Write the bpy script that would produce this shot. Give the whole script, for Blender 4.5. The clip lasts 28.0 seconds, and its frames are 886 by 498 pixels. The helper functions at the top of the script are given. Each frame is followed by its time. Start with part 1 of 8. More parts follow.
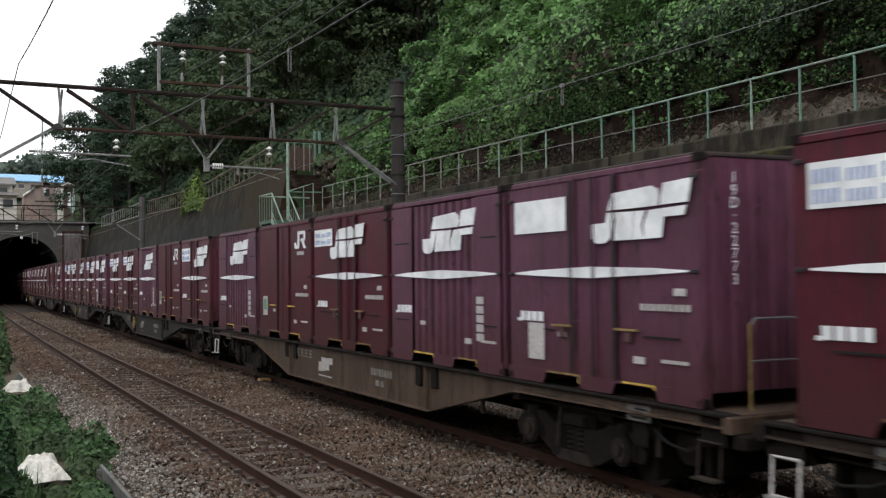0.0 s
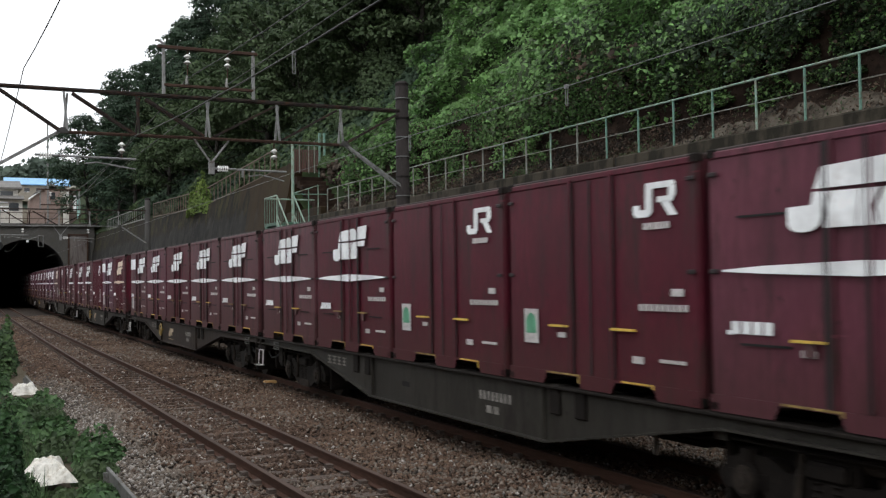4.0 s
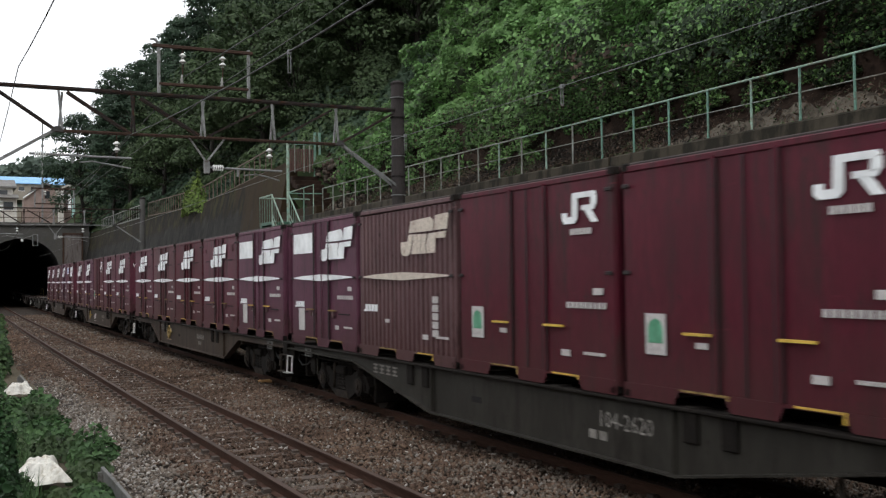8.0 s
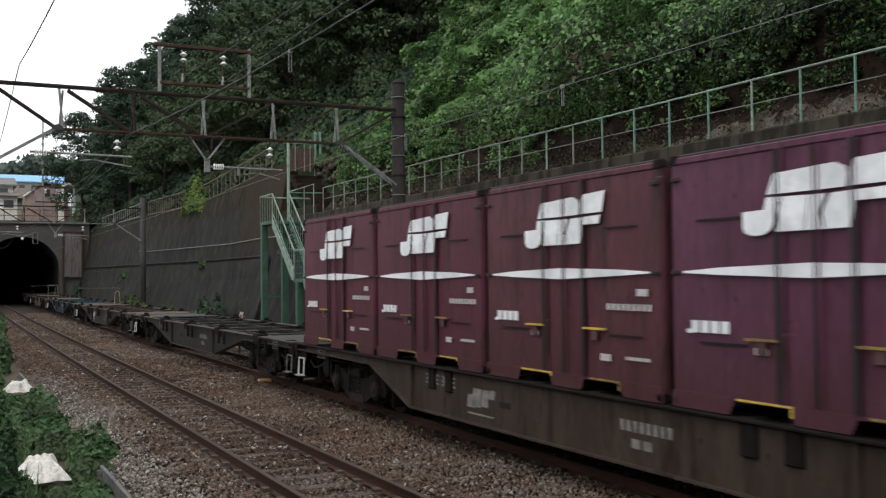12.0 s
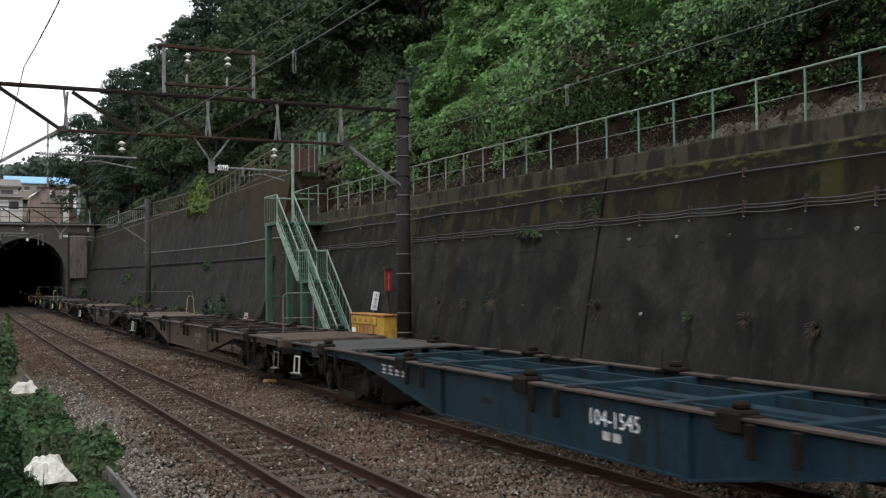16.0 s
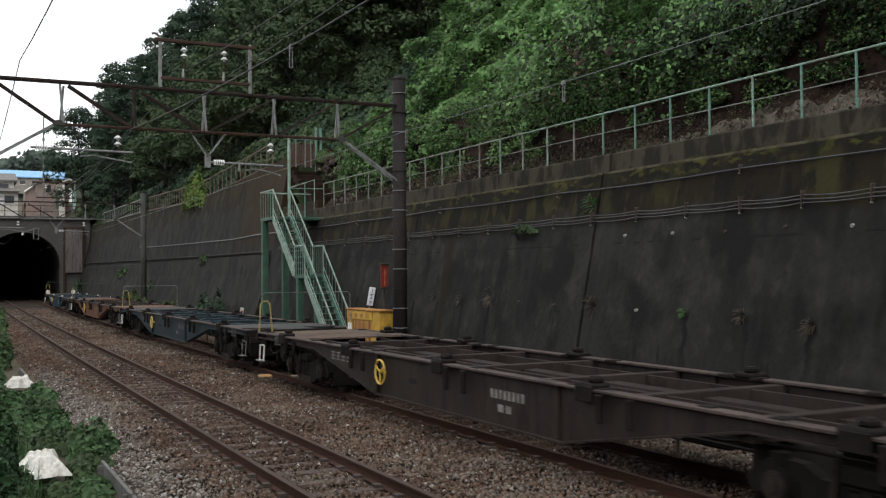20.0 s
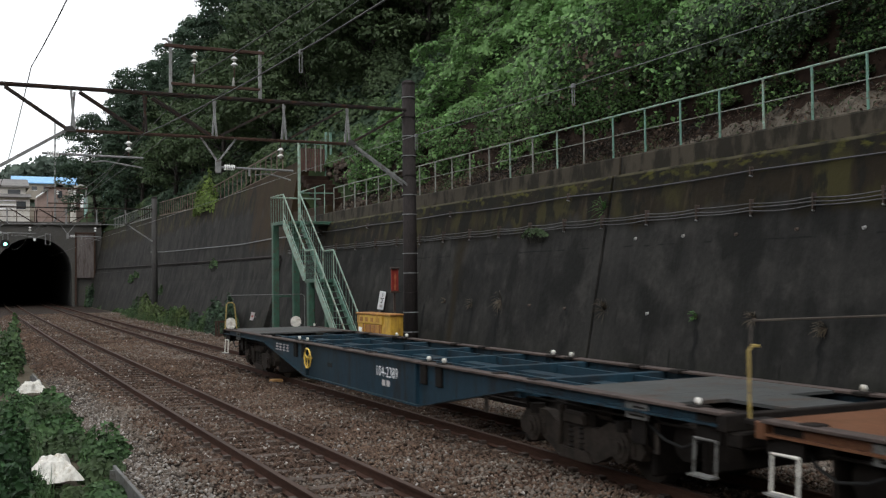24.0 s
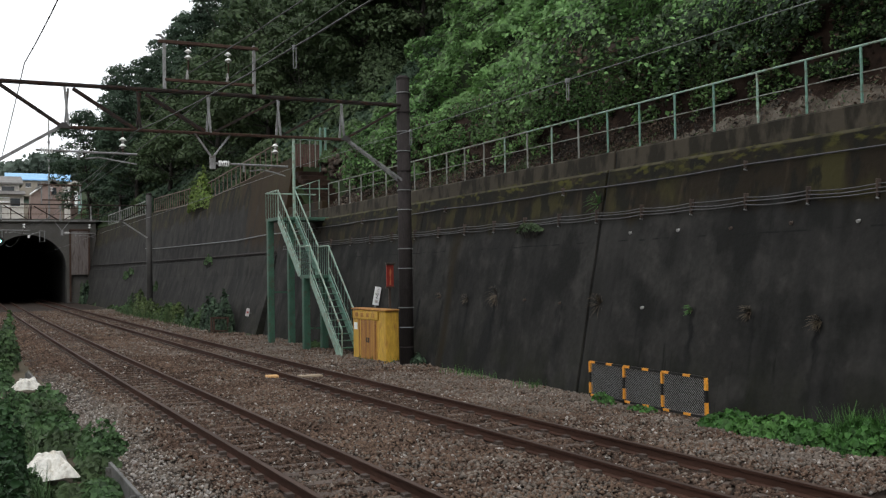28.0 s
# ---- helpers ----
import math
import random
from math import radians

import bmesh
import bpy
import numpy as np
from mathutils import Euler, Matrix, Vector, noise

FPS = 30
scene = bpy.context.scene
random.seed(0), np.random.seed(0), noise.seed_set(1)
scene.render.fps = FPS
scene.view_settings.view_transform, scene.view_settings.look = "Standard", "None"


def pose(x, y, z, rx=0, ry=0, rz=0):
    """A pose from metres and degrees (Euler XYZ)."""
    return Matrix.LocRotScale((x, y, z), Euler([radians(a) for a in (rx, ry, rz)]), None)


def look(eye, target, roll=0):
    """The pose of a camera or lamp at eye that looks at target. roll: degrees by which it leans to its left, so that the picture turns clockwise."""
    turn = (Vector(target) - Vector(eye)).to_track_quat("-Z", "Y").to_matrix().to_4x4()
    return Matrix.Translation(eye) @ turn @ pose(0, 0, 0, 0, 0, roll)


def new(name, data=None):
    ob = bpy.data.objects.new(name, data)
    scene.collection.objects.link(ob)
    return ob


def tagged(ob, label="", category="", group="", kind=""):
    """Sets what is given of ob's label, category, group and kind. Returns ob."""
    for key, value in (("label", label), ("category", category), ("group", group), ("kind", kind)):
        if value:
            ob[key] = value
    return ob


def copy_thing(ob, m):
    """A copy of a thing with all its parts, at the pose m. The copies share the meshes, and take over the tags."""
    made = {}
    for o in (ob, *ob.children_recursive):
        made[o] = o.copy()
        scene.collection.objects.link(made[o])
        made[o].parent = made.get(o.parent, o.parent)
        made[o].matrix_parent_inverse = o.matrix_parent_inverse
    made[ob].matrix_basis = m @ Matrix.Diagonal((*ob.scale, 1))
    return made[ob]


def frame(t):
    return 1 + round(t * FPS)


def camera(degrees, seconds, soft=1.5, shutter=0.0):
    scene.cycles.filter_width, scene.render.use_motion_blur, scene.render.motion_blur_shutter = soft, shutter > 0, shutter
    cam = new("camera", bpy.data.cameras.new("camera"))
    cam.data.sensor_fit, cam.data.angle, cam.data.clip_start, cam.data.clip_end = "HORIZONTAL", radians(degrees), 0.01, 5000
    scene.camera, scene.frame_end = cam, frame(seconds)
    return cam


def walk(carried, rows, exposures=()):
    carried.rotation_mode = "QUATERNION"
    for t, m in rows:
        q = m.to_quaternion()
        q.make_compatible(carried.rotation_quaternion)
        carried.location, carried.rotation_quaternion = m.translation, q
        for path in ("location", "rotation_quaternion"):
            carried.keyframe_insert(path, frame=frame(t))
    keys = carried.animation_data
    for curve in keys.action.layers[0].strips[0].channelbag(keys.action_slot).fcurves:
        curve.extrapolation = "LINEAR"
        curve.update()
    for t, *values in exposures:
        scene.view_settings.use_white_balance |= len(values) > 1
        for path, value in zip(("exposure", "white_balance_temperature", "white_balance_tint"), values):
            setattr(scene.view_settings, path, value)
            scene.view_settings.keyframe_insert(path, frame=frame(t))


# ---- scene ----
cam = camera(46.917, 28.0, soft=1.25, shutter=0.14)
EYE = (0.0, 0.0, 2.340)
# the head of the tripod, which the wind shakes a little
walk(cam, [
    (0, pose(*EYE, 91.578, 0.533, -26.294)), (0.5, pose(*EYE, 91.669, 0.498, -26.267)), (1, pose(*EYE, 91.693, 0.617, -26.196)),
    (1.5, pose(*EYE, 91.684, 0.635, -26.002)), (2, pose(*EYE, 91.608, 0.712, -25.970)), (2.5, pose(*EYE, 91.580, 0.651, -26.111)),
    (3, pose(*EYE, 91.654, 0.812, -26.022)), (3.5, pose(*EYE, 91.689, 0.810, -25.971)), (5.5, pose(*EYE, 91.506, 0.721, -26.192)),
    (6, pose(*EYE, 91.490, 0.820, -26.131)), (6.5, pose(*EYE, 91.565, 0.750, -26.056)), (7, pose(*EYE, 91.604, 0.833, -25.999)),
    (7.5, pose(*EYE, 91.606, 0.730, -26.166)), (8, pose(*EYE, 91.633, 0.730, -26.265)), (8.5, pose(*EYE, 91.657, 0.840, -26.327)),
    (9, pose(*EYE, 91.673, 0.682, -26.358)), (9.5, pose(*EYE, 91.619, 0.660, -26.348)), (10, pose(*EYE, 91.576, 0.552, -26.370)),
    (10.5, pose(*EYE, 91.558, 0.527, -26.353)), (11, pose(*EYE, 91.526, 0.509, -26.329)), (11.5, pose(*EYE, 91.595, 0.417, -26.285)),
    (12, pose(*EYE, 91.622, 0.499, -26.267)), (12.5, pose(*EYE, 91.680, 0.526, -26.190)), (14.5, pose(*EYE, 91.865, 0.597, -26.168)),
    (15, pose(*EYE, 91.890, 0.608, -26.114)), (15.5, pose(*EYE, 91.749, 0.664, -26.038)), (16, pose(*EYE, 91.642, 0.634, -26.008)),
    (16.5, pose(*EYE, 91.554, 0.651, -26.137)), (17, pose(*EYE, 91.497, 0.661, -26.169)), (17.5, pose(*EYE, 91.471, 0.589, -26.179)),
    (18, pose(*EYE, 91.454, 0.624, -26.140)), (18.5, pose(*EYE, 91.486, 0.422, -25.987)), (19, pose(*EYE, 91.500, 0.338, -25.927)),
    (19.5, pose(*EYE, 91.459, 0.419, -26.093)), (20, pose(*EYE, 91.395, 0.444, -26.232)), (20.5, pose(*EYE, 91.362, 0.514, -26.340)),
    (21, pose(*EYE, 91.394, 0.464, -26.367)), (21.5, pose(*EYE, 91.436, 0.464, -26.322)), (23.5, pose(*EYE, 91.666, 0.682, -25.791)),
    (24, pose(*EYE, 91.620, 0.662, -25.655)), (24.5, pose(*EYE, 91.645, 0.761, -25.917)), (25, pose(*EYE, 91.544, 0.603, -26.000)),
    (25.5, pose(*EYE, 91.408, 0.839, -25.898)), (26, pose(*EYE, 91.474, 0.794, -25.680)), (26.5, pose(*EYE, 91.494, 0.875, -25.761)),
    (27, pose(*EYE, 91.444, 0.886, -25.852)), (27.5, pose(*EYE, 91.370, 0.959, -25.886)), (28, pose(*EYE, 91.346, 0.924, -25.923)),
])

# one straight stretch by the camera, then a wide bend to the right as far as the tunnel
BEND, PORTAL = 0.000213, 112.0
NEAR_TRACK, FAR_TRACK = 4.10, 7.80


def bend(y):
    """How far the line has turned aside at y."""
    if y <= 0:
        return 0.0
    if y <= 115:
        return BEND * y * y / 2
    return BEND * 115 * 115 / 2 + BEND * 115 * (y - 115)


def heading(y):
    return -math.degrees(math.atan(BEND * min(max(y, 0), 115)))


# ---- world and light: a bright overcast sky ----
SUN_AZ, SUN_EL = radians(200), radians(55)
world = bpy.data.worlds.new("sky")
scene.world = world
world.use_nodes = True
wn, wl = world.node_tree.nodes, world.node_tree.links
sky = wn.new("ShaderNodeTexSky")
sky.sky_type, sky.sun_disc = "NISHITA", False
sky.sun_elevation, sky.sun_rotation = SUN_EL, SUN_AZ
sky.air_density, sky.dust_density, sky.ozone_density = 1.0, 4.0, 1.0
grey = wn.new("ShaderNodeHueSaturation")
grey.inputs["Saturation"].default_value = 0.12
wl.new(sky.outputs[0], grey.inputs["Color"])
cloud = wn.new("ShaderNodeMix")
cloud.data_type = "RGBA"
cloud.inputs["Factor"].default_value = 0.72
cloud.inputs["B"].default_value = (10.6, 10.9, 11.3, 1)
wl.new(grey.outputs[0], cloud.inputs["A"])
back = wn["Background"]
wl.new(cloud.outputs["Result"], back.inputs["Color"])
back.inputs["Strength"].default_value = 0.15
sun = new("sun", bpy.data.lights.new("sun", "SUN"))
sun.data.energy, sun.data.angle, sun.data.color = 0.5, radians(25), (1.0, 0.97, 0.92)
sun.matrix_world = look((math.sin(SUN_AZ) * 50, math.cos(SUN_AZ) * 50, 50 * math.tan(SUN_EL)), (0, 0, 0))
scene.view_settings.exposure = 0.0


# ---- materials ----
def material(name, c1, c2, rough=0.8, metal=0.0, fine=30.0, broad=1.5, bump=0.2, stretch=(1, 1, 1),
             stain=None, amount=0.5, jitter=0.0, spec=0.5, island=0.0, through_light=0.0):
    """Two colours mixed by fine and broad noise, a stain in streaks, relief; jitter varies it from object to object,
    island from piece to piece of one mesh."""
    m = bpy.data.materials.new(name)
    m.use_nodes = True
    n, l = m.node_tree.nodes, m.node_tree.links
    p = n["Principled BSDF"]
    tc, mp = n.new("ShaderNodeTexCoord"), n.new("ShaderNodeMapping")
    l.new(tc.outputs["Object"], mp.inputs["Vector"])
    mp.inputs["Scale"].default_value = stretch

    def tex(scale, detail, rough_=0.6):
        t = n.new("ShaderNodeTexNoise")
        t.inputs["Scale"].default_value, t.inputs["Detail"].default_value = scale, detail
        t.inputs["Roughness"].default_value = rough_
        l.new(mp.outputs[0], t.inputs["Vector"])
        return t

    def mix(kind, fac, a, b):
        x = n.new("ShaderNodeMix")
        x.data_type, x.blend_type = "RGBA", kind
        for sock, v in ((x.inputs["Factor"], fac), (x.inputs["A"], a), (x.inputs["B"], b)):
            if isinstance(v, (int, float)):
                sock.default_value = v
            elif isinstance(v, tuple):
                sock.default_value = (*v, 1)
            else:
                l.new(v, sock)
        return x.outputs["Result"]

    def ramp(src, lo, hi):
        r = n.new("ShaderNodeMapRange")
        r.inputs["From Min"].default_value, r.inputs["From Max"].default_value = lo, hi
        l.new(src, r.inputs["Value"])
        return r.outputs[0]

    fine_t, broad_t = tex(fine, 6), tex(broad, 5)
    col = mix("MIX", ramp(broad_t.outputs["Fac"], 0.3, 0.7), c1, c2)
    g = n.new("ShaderNodeMapRange")
    g.inputs["To Min"].default_value, g.inputs["To Max"].default_value = 0.72, 1.28
    g.inputs["From Min"].default_value, g.inputs["From Max"].default_value = 0.25, 0.75
    l.new(fine_t.outputs["Fac"], g.inputs["Value"])
    col = mix("MULTIPLY", 1.0, col, g.outputs[0])
    if stain:
        s = tex(broad * 2.3, 8, 0.7)
        f = ramp(s.outputs["Fac"], 0.62 - 0.25 * amount, 0.72 - 0.12 * amount)
        col = mix("MIX", f, col, stain)
    if jitter or island:
        src = n.new("ShaderNodeObjectInfo").outputs["Random"] if jitter else n.new("ShaderNodeNewGeometry").outputs["Random Per Island"]
        r = n.new("ShaderNodeMapRange")
        a = jitter or island
        r.inputs["To Min"].default_value, r.inputs["To Max"].default_value = 1 - a, 1 + a
        l.new(src, r.inputs["Value"])
        col = mix("MULTIPLY", 1.0, col, r.outputs[0])
    l.new(col, p.inputs["Base Color"])
    p.inputs["Roughness"].default_value, p.inputs["Metallic"].default_value = rough, metal
    p.inputs["Specular IOR Level"].default_value = spec
    if bump:
        b = n.new("ShaderNodeBump")
        b.inputs["Strength"].default_value, b.inputs["Distance"].default_value = bump, 0.02
        l.new(fine_t.outputs["Fac"], b.inputs["Height"])
        l.new(b.outputs[0], p.inputs["Normal"])
    if through_light:
        tr = n.new("ShaderNodeBsdfTranslucent")
        l.new(col, tr.inputs["Color"])
        ms = n.new("ShaderNodeMixShader")
        ms.inputs[0].default_value = through_light
        l.new(p.outputs[0], ms.inputs[1])
        l.new(tr.outputs[0], ms.inputs[2])
        l.new(ms.outputs[0], n["Material Output"].inputs["Surface"])
    return m


stone_mat = material("rusty_ballast_stone", (0.068, 0.042, 0.030), (0.134, 0.090, 0.064), 0.95, fine=25, broad=0.5, island=0.36, spec=0.2)
greystone_mat = material("grey_ballast_stone", (0.102, 0.083, 0.068), (0.172, 0.143, 0.119), 0.95, fine=25, broad=0.7, island=0.36, spec=0.2)
brownstone_mat = material("oily_ballast_stone", (0.046, 0.028, 0.020), (0.090, 0.060, 0.044), 0.95, fine=25, broad=0.6, island=0.5, spec=0.2)
palestone_mat = material("pale_ballast_stone", (0.20, 0.182, 0.165), (0.31, 0.290, 0.268), 0.95, fine=25, broad=0.7, island=0.4, spec=0.2)
# bed colour darkened to imitate shade in the gaps between stones
bed_mat = material("ballast_bed", (0.018, 0.012, 0.009), (0.036, 0.026, 0.020), 0.95, fine=22, broad=0.8, bump=1.0, spec=0.2)
soil_mat = material("soil", (0.06, 0.05, 0.035), (0.11, 0.09, 0.06), 0.95, fine=14, broad=0.4, bump=0.8, spec=0.2)
rust_mat = material("rail_rust", (0.042, 0.0205, 0.0138), (0.074, 0.037, 0.0255), 0.8, spec=0.15, fine=40, broad=2, stretch=(1, 0.15, 1), bump=0.3)
railhead_mat = material("rail_head_steel", (0.040, 0.0235, 0.017), (0.066, 0.041, 0.031), 0.75, 0.0, fine=60, broad=3, stretch=(1, 0.05, 1), spec=0.25)
sleeper_mat = material("sleeper_concrete", (0.052, 0.036, 0.028), (0.086, 0.062, 0.048), 0.9, fine=30, broad=3, jitter=0.2)
fitting_mat = material("rail_fitting_iron", (0.04, 0.028, 0.022), (0.06, 0.04, 0.03), 0.8)
concrete_mat = material("portal_concrete", (0.052, 0.050, 0.046), (0.085, 0.081, 0.074), 0.9, fine=8, broad=0.5, stain=(0.07, 0.065, 0.055), amount=0.5)
# near-black lining: the darkness of the bore is put into its colour
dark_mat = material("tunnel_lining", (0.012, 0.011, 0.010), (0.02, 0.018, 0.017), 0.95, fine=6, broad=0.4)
galv_mat = material("galvanised_steel", (0.14, 0.143, 0.140), (0.26, 0.264, 0.260), 0.6, 0.3, fine=50, broad=3, stain=(0.07, 0.05, 0.04), amount=0.35)
brownsteel_mat = material("weathered_steel", (0.042, 0.025, 0.019), (0.072, 0.044, 0.033), 0.8, spec=0.15, fine=40, broad=2)
beam_mat = material("gantry_paint", (0.018, 0.015, 0.014), (0.036, 0.029, 0.026), 0.75, spec=0.12, fine=40, broad=2, stain=(0.055, 0.028, 0.018), amount=0.5)
pole_mat = material("dark_pole", (0.019, 0.016, 0.0155), (0.038, 0.032, 0.031), 0.8, spec=0.15, fine=30, broad=1.2, stretch=(1, 1, 0.3))
greypole_mat = material("grey_pole", (0.034, 0.032, 0.031), (0.056, 0.053, 0.050), 0.85, fine=20, broad=1.2)
porcelain_mat = material("porcelain", (0.70, 0.70, 0.68), (0.8, 0.8, 0.78), 0.25, fine=30, bump=0.0)
wire_mat = material("wire", (0.03, 0.03, 0.03), (0.05, 0.05, 0.048), 0.6, 0.4)
cable_mat = material("grey_cable", (0.045, 0.045, 0.045), (0.085, 0.084, 0.083), 0.65)
conduit_mat = material("dark_conduit", (0.016, 0.016, 0.018), (0.034, 0.034, 0.037), 0.5)
palewire_mat = material("pale_cable", (0.12, 0.125, 0.125), (0.19, 0.195, 0.195), 0.6)
green_mat = material("green_paint", (0.10, 0.215, 0.165), (0.145, 0.275, 0.215), 0.55, fine=40, broad=3, stain=(0.10, 0.07, 0.05), amount=0.42)
darkgreen_mat = material("dark_green_paint", (0.024, 0.074, 0.047), (0.046, 0.118, 0.078), 0.6, fine=40, broad=2, stain=(0.06, 0.045, 0.03), amount=0.4)
palegreen_mat = material("faded_green_paint", (0.17, 0.28, 0.22), (0.29, 0.39, 0.32), 0.6, fine=40, broad=3, stain=(0.15, 0.105, 0.07), amount=0.5)
oldfence_mat = material("worn_fence_paint", (0.17, 0.19, 0.165), (0.27, 0.28, 0.25), 0.7, fine=40, broad=3, stain=(0.10, 0.075, 0.055), amount=0.6)
whitepaint_mat = material("white_paint", (0.84, 0.86, 0.87), (0.90, 0.92, 0.93), 0.6, fine=2, broad=1, stain=(0.72, 0.70, 0.69), amount=0.12, bump=0.0)
dullmark_mat = material("weathered_mark_paint", (0.52, 0.45, 0.38), (0.66, 0.58, 0.50), 0.7, fine=25, broad=4, stain=(0.34, 0.25, 0.20), amount=0.4, bump=0.05)
creampaint_mat = material("yellowed_paint", (0.67, 0.55, 0.42), (0.77, 0.66, 0.53), 0.6, fine=25, broad=4, bump=0.05)
greytext_mat = material("faded_lettering", (0.46, 0.43, 0.42), (0.58, 0.55, 0.54), 0.7, fine=25, broad=5, bump=0.05)
frameyellow_mat = material("faded_yellow_tube", (0.28, 0.21, 0.06), (0.40, 0.30, 0.09), 0.6, fine=30, broad=5, stain=(0.16, 0.10, 0.04), amount=0.35)
yellow_mat = material("yellow_paint", (0.62, 0.40, 0.06), (0.75, 0.52, 0.10), 0.55, fine=30, broad=4, stain=(0.2, 0.12, 0.05), amount=0.35)
ochre_mat = material("ochre_cabinet_paint", (0.50, 0.29, 0.035), (0.62, 0.39, 0.06), 0.55, fine=12, broad=1.6, stretch=(1, 1, 0.35), stain=(0.34, 0.15, 0.04), amount=0.35)
rustdoor_mat = material("rusty_door", (0.50, 0.27, 0.045), (0.32, 0.12, 0.03), 0.7, fine=30, broad=1.5, stretch=(1, 6, 0.22), stain=(0.15, 0.045, 0.02), amount=0.6)
black_mat = material("black_plastic", (0.010, 0.010, 0.010), (0.018, 0.0175, 0.017), 0.7, spec=0.25)
orange_mat = material("orange_paint", (0.75, 0.30, 0.03), (0.85, 0.38, 0.05), 0.5, bump=0.0)
redsign_mat = material("red_sign", (0.20, 0.02, 0.014), (0.32, 0.035, 0.022), 0.5, fine=8, broad=6)
signorange_mat = material("faded_orange_print", (0.40, 0.12, 0.05), (0.55, 0.25, 0.12), 0.5)
mesh_mat = material("expanded_metal", (0.13, 0.13, 0.13), (0.19, 0.19, 0.19), 0.6, 0.2)
cloth_mat = material("white_sheet", (0.62, 0.60, 0.54), (0.75, 0.73, 0.68), 0.7, fine=12, broad=3, stain=(0.38, 0.33, 0.25), amount=0.4)
edging_mat = material("weathered_edging", (0.085, 0.085, 0.082), (0.15, 0.148, 0.14), 0.8, fine=20, broad=2, stain=(0.05, 0.04, 0.03), amount=0.4)
board_mat = material("grey_board", (0.20, 0.20, 0.19), (0.29, 0.285, 0.27), 0.7, fine=25, broad=2)
wheel_mat = material("wheel_iron", (0.018, 0.015, 0.013), (0.046, 0.038, 0.032), 0.7, 0.2, fine=25, broad=4)
# grime, with the shade under the wagons put into a near-black colour
bogie_mat = material("shaded_grime", (0.0070, 0.0055, 0.0048), (0.0165, 0.0130, 0.0108), 0.85, fine=25, broad=5, stain=(0.022, 0.0175, 0.0145), amount=0.22, spec=0.15)
grimegrey_mat = material("dusty_iron", (0.034, 0.027, 0.022), (0.085, 0.070, 0.057), 0.75, fine=25, broad=7)
dullyellow_mat = material("dirty_yellow_paint", (0.22, 0.145, 0.04), (0.36, 0.25, 0.075), 0.65, fine=30, broad=5, stain=(0.08, 0.05, 0.025), amount=0.5)
poster_mat = material("poster_green", (0.06, 0.24, 0.13), (0.12, 0.36, 0.22), 0.5, fine=10, broad=6, bump=0.0)
bluetext_mat = material("panel_print", (0.22, 0.30, 0.52), (0.36, 0.44, 0.66), 0.6, bump=0.0)

